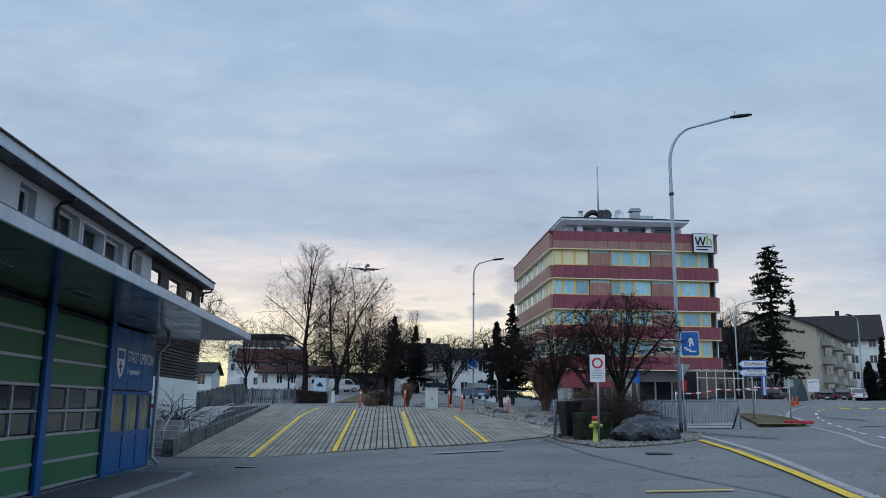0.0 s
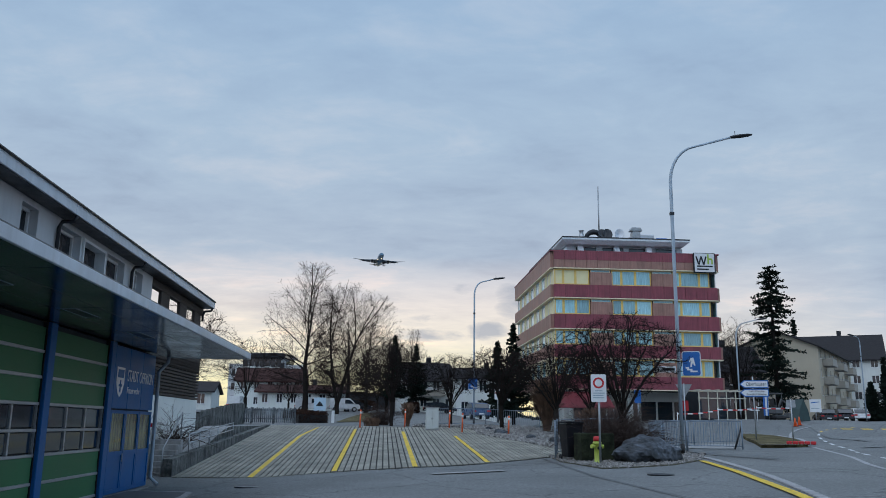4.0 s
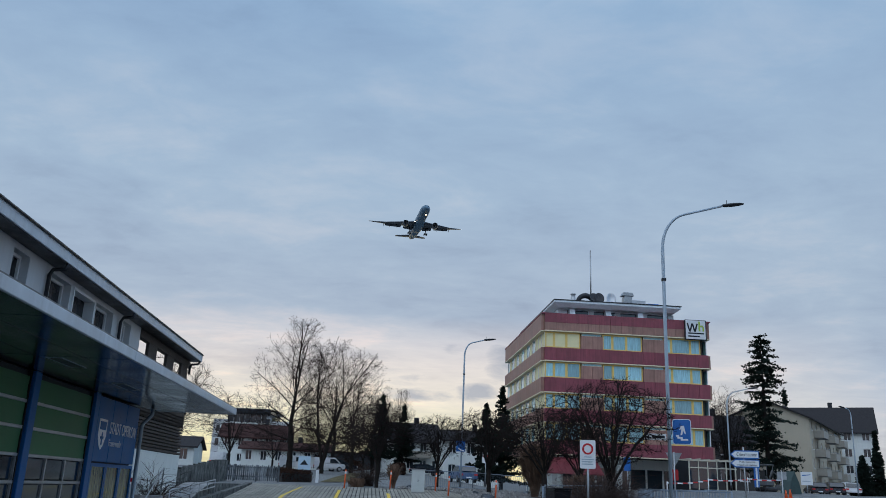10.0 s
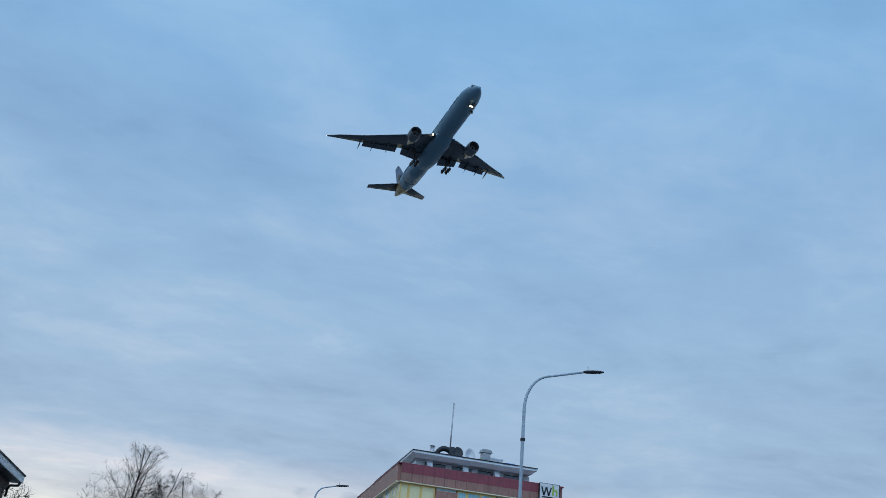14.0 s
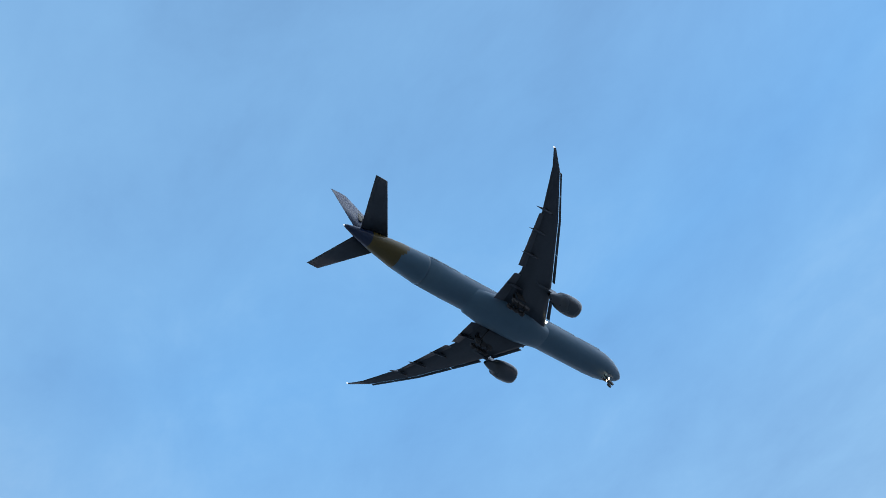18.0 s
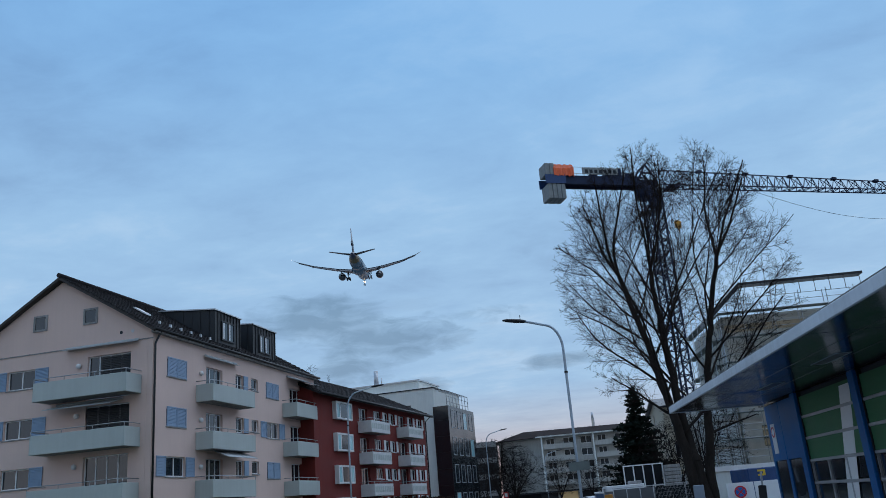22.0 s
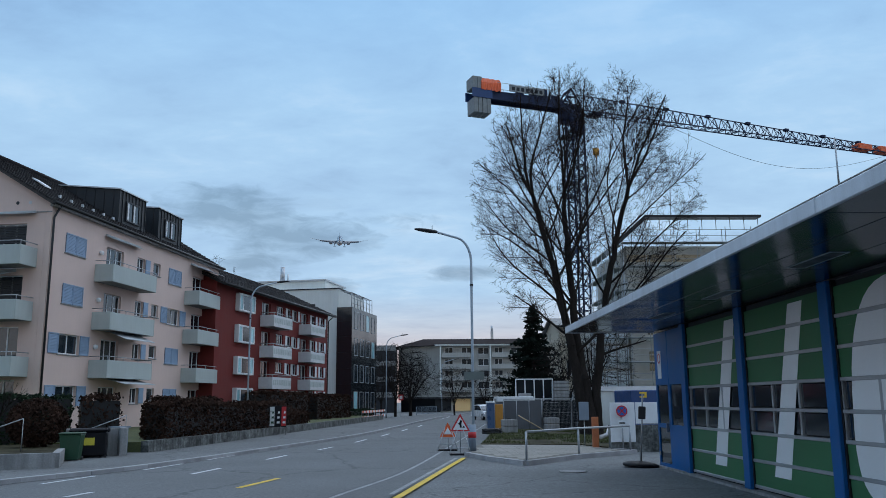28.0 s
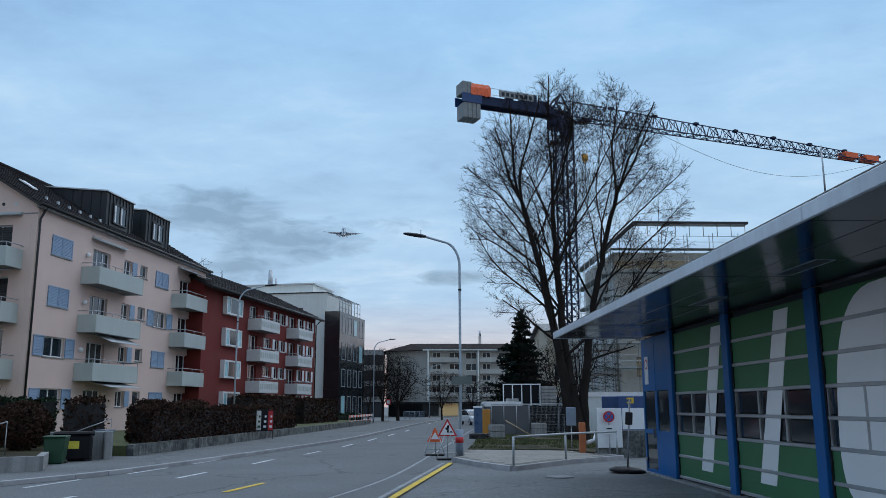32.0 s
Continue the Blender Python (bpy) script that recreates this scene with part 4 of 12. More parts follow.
for dx, w, dz in ((7.6, 0.8, 0.4), (8.9, 1.5, 0.62), (10.6, 1.1, 0.4)):
    bm = bmesh.new()
    bevel_box(bm, 0, w, 0, 1.2, 0.06, dz, 0.04)
    box(bm, 0.1, 0.2, 0.1, 1.1, 0, 0.07)
    box(bm, w - 0.2, w - 0.1, 0.1, 1.1, 0, 0.07)
    roof_thing("ventilation_unit", bm, SIGN_BLUE if dx > 10 else ALU, pose(HX + dx, HY + 2, HZ), "blue ventilation unit on the hotel roof" if dx > 10 else "pale metal ventilation unit on the hotel roof", "vent")
bm = bmesh.new()
pipe(bm, [(0.85 * math.cos(math.pi * k / 10), 0, 0.1 + 0.72 * math.sin(math.pi * k / 10)) for k in range(11)], 0.2, 10)
tube(bm, (-0.85, 0, 0), (-0.85, 0, 0.12), 0.24, 0.24, 10)
tube(bm, (0.85, 0, 0), (0.85, 0, 0.12), 0.24, 0.24, 10)
roof_thing("roof_duct", bm, DARK_METAL, pose(HX + 4.6, HY + 2.6, HZ), "dark arched duct on the hotel roof", "duct")
bm = bmesh.new()
lathe(bm, [(0.26, 0), (0.26, 0.4), (0.2, 0.56), (0.2, 0.78), (0.3, 0.82), (0.05, 0.92)], 14)
roof_thing("roof_tank", bm, ALU, pose(HX + 3.3, HY + 2.3, HZ), "small pale drum on the hotel roof", "tank")
for dx, tilt, col in ((5.35, 50, DARK_METAL), (5.85, 60, DARK_METAL), (7.0, 75, ALU)):
    bm = bmesh.new()
    tube(bm, (0, 0, 0), (0, 0, 0.5), 0.04, 0.04, 8)
    lathe(bm, [(0.05, 0), (0.3, 0.05), (0.45, 0.14), (0.47, 0.15), (0.43, 0.15), (0.28, 0.07), (0.02, 0.03)], 16, m=Matrix.Translation((0, 0.0, 0.55)) @ Matrix.Rotation(radians(tilt), 4, "X"))
    roof_thing("satellite_dish", bm, col, pose(HX + dx, HY + 2.2, HZ), "satellite dish on the hotel roof", "dish")


# ---------------------------------------------------------------- pink apartment house
ROOF_EDGE = mat("roof_edge", (0.05, 0.045, 0.043), 0.8, var=0.15)
BAL = mat("balcony_panel", (0.44, 0.49, 0.48), 0.6, var=0.06, scale=0.6, bump=0.03, streak=0.05)
TILE = mat("roof_tile", (0.03, 0.028, 0.03), 0.85, spec=0.15, var=0.25, scale=3, fine=20, rand=0.2)
ZINC = mat("dark_zinc", (0.03, 0.033, 0.038), 0.5, 0.3, var=0.12, scale=2)
SHUT = mat("shutter_blue", (0.24, 0.34, 0.48), 0.6, var=0.08, rand=0.06)
W_FRAME = mat("white_frame", (0.68, 0.70, 0.72), 0.5, var=0.04, bump=0)
AWNING = mat("awning_cloth", (0.42, 0.45, 0.47), 0.9, var=0.1)


def balcony(parent, x0, x1, z_floor, deep, panel_mat_, h=0.9):
    bm = bmesh.new()
    box(bm, x0, x1, -deep, 0, z_floor - 0.16, z_floor)
    b = part("balcony", bm, CONCRETE, parent, "projecting balcony with solid parapet")
    for q in ((x0, x1, -deep - 0.06, -deep), (x0 - 0.06, x0, -deep - 0.06, 0), (x1, x1 + 0.06, -deep - 0.06, 0)):
        bm = bmesh.new()
        bevel_box(bm, q[0], q[1], q[2], q[3], z_floor - 0.18, z_floor + h * 0.8, 0.015)
        part("parapet", bm, panel_mat_, b)
    bm = bmesh.new()
    pts = [(x0 - 0.03, 0, z_floor + h), (x0 - 0.03, -deep - 0.03, z_floor + h), (x1 + 0.03, -deep - 0.03, z_floor + h), (x1 + 0.03, 0, z_floor + h)]
    pipe(bm, pts, 0.025, 6)
    for x in [x0 - 0.03 + (x1 - x0 + 0.06) * k / 3 for k in range(4)]:
        tube(bm, (x, -deep - 0.03, z_floor + h * 0.78), (x, -deep - 0.03, z_floor + h), 0.018, 0.018, 6)
    part("handrail", bm, STEEL, b, "steel handrail")
    return b


def awning(parent, x0, x1, z, out, drop):
    bm = bmesh.new()
    n = 1
    for k in range(n):
        a, c = x0 + (x1 - x0) * k / n, x0 + (x1 - x0) * (k + 1) / n
        vs = [bm.verts.new(p) for p in ((a, -0.05, z), (c, -0.05, z), (c, -out, z - drop), (a, -out, z - drop), (a, -0.05, z - 0.03), (c, -0.05, z - 0.03), (c, -out, z - drop - 0.03), (a, -out, z - drop - 0.03))]
        for q in ((0, 1, 2, 3), (7, 6, 5, 4), (3, 2, 6, 7), (0, 3, 7, 4), (1, 5, 6, 2)):
            bm.faces.new([vs[i] for i in q])
    tube(bm, (x0, -0.08, z + 0.03), (x1, -0.08, z + 0.03), 0.07, 0.07, 8)
    bmesh.ops.recalc_face_normals(bm, faces=bm.faces[:])
    return part("awning", bm, AWNING, parent, "extended grey cloth awning")


def tile_roof(parent, x0, x1, eave_y, eave_z, ridge_y, ridge_z, material, course=0.42, w=0.5, extra=()):
    """Overlapping tile courses up one slope: every course one stepped strip of tiles."""
    ln = math.hypot(ridge_y - eave_y, ridge_z - eave_z)
    n = int(ln / course)
    bm = bmesh.new()
    dy, dz = (ridge_y - eave_y) / ln, (ridge_z - eave_z) / ln
    up = Vector((0, -dz, dy)) if dy > 0 else Vector((0, dz, -dy))
    m = int((x1 - x0) / w)
    for k in range(n):
        a = k * ln / n
        b = (k + 1) * ln / n + 0.06
        for j in range(m):
            xa, xb = x0 + (x1 - x0) * j / m, x0 + (x1 - x0) * (j + 1) / m
            p = [Vector((xa, eave_y + dy * a, eave_z + dz * a)), Vector((xb - 0.03, eave_y + dy * a, eave_z + dz * a)), Vector((xb - 0.03, eave_y + dy * b, eave_z + dz * b)), Vector((xa, eave_y + dy * b, eave_z + dz * b))]
            lo = [bm.verts.new(q + up * (0.03 if i < 2 else 0.0)) for i, q in enumerate(p)]
            hi = [bm.verts.new(q + up * (0.075 if i < 2 else 0.02)) for i, q in enumerate(p)]
            bm.faces.new(hi), bm.faces.new((lo[0], lo[1], hi[1], hi[0]))
            bm.faces.new((lo[1], lo[2], hi[2], hi[1])), bm.faces.new((lo[3], lo[0], hi[0], hi[3]))
    for f in bm.faces:
        f.normal_update()
    t = part("roof_tiles", bm, material, parent, "dark concrete tiles in courses")
    t["kind"] = "stuff"
    return t


def pink_house():
    PINK = mat("pink_render", (0.68, 0.52, 0.465), 0.9, var=0.05, scale=0.4, fine=50, bump=0.08, streak=0.03)
    S = 1.06
    cx, cy = 17.65 * S, -40.3 * S
    h = empty("apartment_house", pose(cx, cy, 0, 0, 0, 180 + 80.874), "pale pink four-storey apartment house with grey balconies", "house")
    Z = lambda z: 1.8 + (z - 1.8) * S
    L, D = 19.05 * S, 11.64
    E = 1.1          # bare wall between the corner and the first window
    eave, ridge = 12.12, 15.66
    base = 0.6
    # street front: local x along the street, outside is -y
    wins = []
    rows = [Z(v) for v in (10.2, 7.68, 5.22, 2.72)]
    hh = 0.98 * S
    holes = []
    spec = []
    for r, zt in enumerate(rows):
        spec.append(("w", 0.24, 2.02, zt - hh, zt, "closed" if r < 2 else "open"))
        spec.append(("d", 4.06, 5.85, zt - hh * 2.0, zt, ""))
        spec.append(("w", 7.4, 8.3, zt - hh * 0.9, zt, "right" if r < 4 else ""))
        spec.append(("s", 9.35, 10.25, zt - hh * 0.75, zt, ""))
        spec.append(("w", 11.35, 13.1, zt - hh, zt, "closed" if r in (0, 2, 3) else "open"))
        spec.append(("d", 14.9, 17.1, zt - hh * 1.9, zt, ""))
    for k, a, b, z0, z1, _ in spec:
        holes.append((a * S, b * S, max(z0, base + 0.2), z1))
    bm = bmesh.new()
    facade_wall(bm, -E, L, base - 0.8, eave, holes, 0.32)
    part("street_wall", bm, PINK, h, "pale pink render")
    for (k, a, b, z0, z1, st), (x0, x1, q0, q1) in zip(spec, holes):
        if k == "w" and st == "closed":
            w = window(h, x0, x1, q0, q1, W_FRAME, GLASS, 2, sill_mat=CONCRETE)
            shutter_pair(w, x0, x1, q0, q1, SHUT, True)
        elif k == "w" and st == "right":
            w = window(h, x0, x1, q0, q1, W_FRAME, GLASS, 2, sill_mat=CONCRETE)
            bm = bmesh.new()
            bevel_box(bm, x1 + 0.03, x1 + 0.62, -0.06, -0.015, q0, q1, 0.01)
            part("shutter", bm, SHUT, w, "blue-grey louvred shutter")
        elif k == "w":
            w = window(h, x0, x1, q0, q1, W_FRAME, GLASS, 2, sill_mat=CONCRETE)
            shutter_pair(w, x0, x1, q0, q1, SHUT, False)
        elif k == "s":
            window(h, x0, x1, q0, q1, W_FRAME, GLASS, 1, sill_mat=CONCRETE)
        else:
            window(h, x0, x1, q0, q1, W_FRAME, GLASS, 3, deep=0.15, sill=False, name="balcony_door", label="glazed balcony door")
    for z in (8.3, 5.78, 3.3):
        balcony(h, 3.05 * S, 7.75 * S, Z(z), 1.05, BAL, 1.0)
        balcony(h, 13.75 * S, 18.1 * S, Z(z), 1.05, BAL, 1.0)
    for x0, x1, z, o, d in ((3.8, 7.4, 10.75, 0.35, 0.1), (4.2, 7.6, 5.75, 1.35, 0.55), (4.2, 7.6, 3.2, 1.5, 0.35), (14.4, 17.6, 10.9, 1.1, 0.35)):
        awning(h, x0 * S, x1 * S, Z(z), o, d)
    for z in rows[:3]:
        bm = bmesh.new()
        lathe(bm, [(0.02, -0.14), (0.11, -0.1), (0.14, 0), (0.11, 0.1), (0.02, 0.14)], 10, m=Matrix.Translation((3.4 * S, -0.1, z - 0.5)))
        part("wall_lamp", bm, SIGN_WHITE, h, "round white wall lamp")
    # gable end towards the forecourt: its frame runs back from the corner
    g = new("gable_end")
    g.parent, g.matrix_basis = h, pose(-E, 0.0, 0, 0, 0, -90) @ pose(-D, 0, 0)
    g["label"] = "pink gable end with balconies"
    gh = []
    for zt in rows:
        gh.append((D - 3.75 * S, D - 1.25 * S, zt - hh * 2.0, zt + 0.25))
        gh.append((D - 9.05, D - 7.25, zt - hh, zt))
    gh = [(a, b, max(c, base + 0.2), d) for a, b, c, d in gh]
    bm = bmesh.new()
    facade_wall(bm, 0, D - 0.33, base - 0.8, eave, gh, 0.32)
    part("gable_wall", bm, PINK, g)
    bm = bmesh.new()
    tri = [(0, eave), (D, eave), (D / 2, ridge - 0.25)]
    fr_ = Matrix(((1, 0, 0, 0), (0, 0, 1, 0), (0, 1, 0, 0), (0, 0, 0, 1)))
    prism(bm, tri, 0.0, 0.32, m=fr_)
    bmesh.ops.recalc_face_normals(bm, faces=bm.faces[:])
    part("gable_triangle", bm, PINK, g)
    for i, (a, b, c, d) in enumerate(gh):
        if i % 2 == 0:
            dw = window(g, a, b, c, d, W_FRAME, GLASS, 4, deep=0.15, sill=False, name="balcony_door", label="glazed balcony door with roller blind")
            if i in (0, 2):
                bm = bmesh.new()
                for k in range(14 if i == 2 else 10):
                    bevel_box(bm, a + 0.8 * (i == 0), b - 0.06, 0.08, 0.12, d - 0.1 - (k + 1) * 0.09, d - 0.1 - k * 0.09 - 0.01, 0.01)
                part("roller_blind", bm, ZINC, dw, "lowered dark roller blind")["kind"] = "stuff"
        else:
            w = window(g, a, b, c, d, W_FRAME, GLASS, 2, sill_mat=CONCRETE)
            shutter_pair(w, a, b, c, d, SHUT, False)
    for x0 in (D - 4.36, D - 7.56):
        bm = bmesh.new()
        for q in ((0, 0.12, 0, 0.9), (0.78, 0.9, 0, 0.9), (0.12, 0.78, 0, 0.1), (0.12, 0.78, 0.8, 0.9)):
            box(bm, x0 + q[0], x0 + q[1], -0.05, 0.0, 12.76 + q[2], 12.76 + q[3])
        sw = part("attic_window", bm, CONCRETE, g, "small framed attic window")
        bm = bmesh.new()
        box(bm, x0 + 0.12, x0 + 0.78, -0.02, -0.004, 12.86, 13.56)
        part("pane", bm, GLASS, sw)
    for x0 in (D - 1.25, D - 1.95):
        bm = bmesh.new()
        tube(bm, (x0, -0.02, 12.05), (x0, 0.0, 12.05), 0.09, 0.09, 12)
        part("wall_vent", bm, DARK_METAL if x0 < D - 1.5 else GREY_RENDER, g, "round wall vent")
    bm = bmesh.new()
    box(bm, 0.0, D, -0.03, 0.0, 11.5, 11.56)
    part("string_course", bm, CONCRETE, g, "thin ledge across the gable")
    for z in rows[:3]:
        bm = bmesh.new()
        lathe(bm, [(0.02, -0.14), (0.11, -0.1), (0.14, 0), (0.11, 0.1), (0.02, 0.14)], 10, m=Matrix.Translation((D - 4.45, -0.1, z - 0.2)))
        part("wall_lamp", bm, SIGN_WHITE, g, "round white wall lamp")
    for z in (8.42, 5.85, 3.25):
        balcony(g, D - 5.8 * S, D - 0.65 * S, Z(z), 1.3, BAL, 1.0)
    awning(g, D - 5.0 * S, D - 0.8 * S, Z(10.95), 0.4, 0.08)
    awning(g, D - 5.4 * S, D - 1.6 * S, Z(8.1), 1.2, 0.3)
    # closing walls
    bm = bmesh.new()
    box(bm, -E, L, D - 0.3, D, base - 0.8, eave)
    part("rear_wall", bm, PINK, h)
    bm = bmesh.new()
    box(bm, L - 0.3, L, 0.33, D - 0.3, base - 0.8, eave)
    part("end_wall", bm, PINK, h)
    # roof
    over = 0.25
    bm = bmesh.new()
    for y0, y1 in ((-over, D / 2), (D + over, D / 2)):
        ez = eave - over * (ridge - eave) / (D / 2)
        vs = [bm.verts.new(p) for p in ((-0.35 - E, y0, ez), (L + 0.35, y0, ez), (L + 0.35, y1, ridge), (-0.35 - E, y1, ridge))]
        lo = [bm.verts.new(v.co - Vector((0, 0, 0.16))) for v in vs]
        bm.faces.new(vs), bm.faces.new(lo[::-1])
        for k in range(4):
            bm.faces.new((vs[k], vs[(k + 1) % 4], lo[(k + 1) % 4], lo[k]))
    bmesh.ops.recalc_face_normals(bm, faces=bm.faces[:])
    roof = part("roof", bm, ROOF_EDGE, h, "gabled roof with dark verge")
    bm = bmesh.new()
    box(bm, -E - 0.2, L + 0.2, -over - 0.02, -0.003, eave - 0.34, eave - 0.2)
    part("eave_soffit", bm, CONCRETE, roof, "pale boxed eave")
    ez = eave - over * (ridge - eave) / (D / 2)
    tile_roof(roof, -0.38 - E, L + 0.38, -over, ez, D / 2, ridge, TILE)
    bm = bmesh.new()
    tube(bm, (-0.4 - E, D / 2, ridge + 0.08), (L + 0.4, D / 2, ridge + 0.08), 0.14, 0.14, 8)
    part("ridge_cap", bm, TILE, roof)
    bm = bmesh.new()
    pipe(bm, [(-0.4 - E, -over - 0.08, ez - 0.02), (L + 0.4, -over - 0.08, ez - 0.02)], 0.09, 8)
    pipe(bm, [(0.3 - E, -over - 0.05, ez - 0.05), (0.3 - E, -over + 0.1, ez - 0.3), (0.06 - E, -0.1, ez - 0.75), (0.06 - E, -0.1, 0.5)], 0.06, 8)
    part("gutter", bm, BLACK, roof, "black gutter and downpipe")
    # dormers
    pitch = (ridge - eave) / (D / 2)
    for x0, x1 in ((7.25, 10.6), (12.4, 15.95)):
        zt, zb, yf = 14.9, 12.75, 1.15
        yb = (zt + 0.45 - eave) / pitch
        # box with a gently rising roof
        bm = bmesh.new()
        prism(bm, [(yf, zb - 0.3), (yb, zb + 1.0), (yb, zt + 0.4), (yf, zt)], x0, x1, m=Matrix(((0, 0, 1, 0), (1, 0, 0, 0), (0, 1, 0, 0), (0, 0, 0, 1))))
        bmesh.ops.recalc_face_normals(bm, faces=bm.faces[:])
        dm = part("dormer", bm, ZINC, roof, "dark zinc-clad box dormer")
        bm = bmesh.new()
        prism(bm, [(yf - 0.12, zt - 0.02), (yb + 0.3, zt + 0.43), (yb + 0.3, zt + 0.5), (yf - 0.12, zt + 0.06)], x0 - 0.12, x1 + 0.12, m=Matrix(((0, 0, 1, 0), (1, 0, 0, 0), (0, 1, 0, 0), (0, 0, 0, 1))))
        bmesh.ops.recalc_face_normals(bm, faces=bm.faces[:])
        part("dormer_roof", bm, ALU, dm, "pale edged dormer roof")
        n = 9
        xm = (x0 + x1) / 2
        for k in range(n):
            xx = x0 + 0.03 + (x1 - x0 - 0.06) * k / (n - 1)
            bm = bmesh.new()
            lo_z = zt - 0.5 if abs(xx - xm) < 0.95 else zb
            box(bm, xx - 0.025, xx + 0.025, yf - 0.05, yf - 0.002, lo_z, zt - 0.03)
            part("standing_seam", bm, ZINC, dm)
        for k in range(7):
            yy = yf + 0.35 + k * 0.62
            bm = bmesh.new()
            box(bm, x0 - 0.035, x0 - 0.002, yy, yy + 0.04, eave + yy * pitch + 0.05, zt - 0.05 + (yy - yf) * 0.09)
            part("standing_seam", bm, ZINC, dm)
        z0, z1 = zb + 0.32, zt - 0.55
        bm = bmesh.new()
        for q in ((xm - 0.85, xm - 0.72), (xm - 0.05, xm + 0.05), (xm + 0.72, xm + 0.85)):
            box(bm, q[0], q[1], yf - 0.1, yf - 0.003, z0, z1)
        box(bm, xm - 0.72, xm + 0.72, yf - 0.1, yf - 0.003, z0, z0 + 0.08)
        box(bm, xm - 0.72, xm + 0.72, yf - 0.1, yf - 0.003, z1 - 0.08, z1)
        fr2 = part("dormer_window", bm, DARK_METAL, dm)
        for a, b in ((xm - 0.7, xm - 0.06), (xm + 0.06, xm + 0.7)):
            bm = bmesh.new()
            box(bm, a, b, yf - 0.06, yf - 0.02, z0 + 0.08, z1 - 0.08)
            part("pane", bm, GLASS, fr2)
            bm = bmesh.new()
            box(bm, a + 0.02, a + 0.2, yf - 0.075, yf - 0.062, z0 + 0.1, z1 - 0.1)
            part("curtain_edge", bm, SIGN_WHITE, fr2, "pale curtain at the pane")
    for k in range(6):
        bm = bmesh.new()
        box(bm, 1.0 + k * 1.1, 1.12 + k * 1.1, 1.0, 1.12, eave + 0.62, eave + 0.85)
        part("snow_guard", bm, ALU, roof)
    bm = bmesh.new()
    t = (ridge - eave) / (D / 2)
    vs = [bm.verts.new((x, y, eave + y * t + 0.13)) for x, y in ((1.4, 2.2), (1.95, 2.2), (1.95, 3.0), (1.4, 3.0))]
    ext = bmesh.ops.extrude_face_region(bm, geom=[bm.faces.new(vs)])
    bmesh.ops.translate(bm, verts=[v for v in ext["geom"] if isinstance(v, bmesh.types.BMVert)], vec=(0, 0, 0.08))
    bmesh.ops.recalc_face_normals(bm, faces=bm.faces[:])
    part("roof_light", bm, SIGN_WHITE, roof, "pale roof light")
    return h


pink_house()


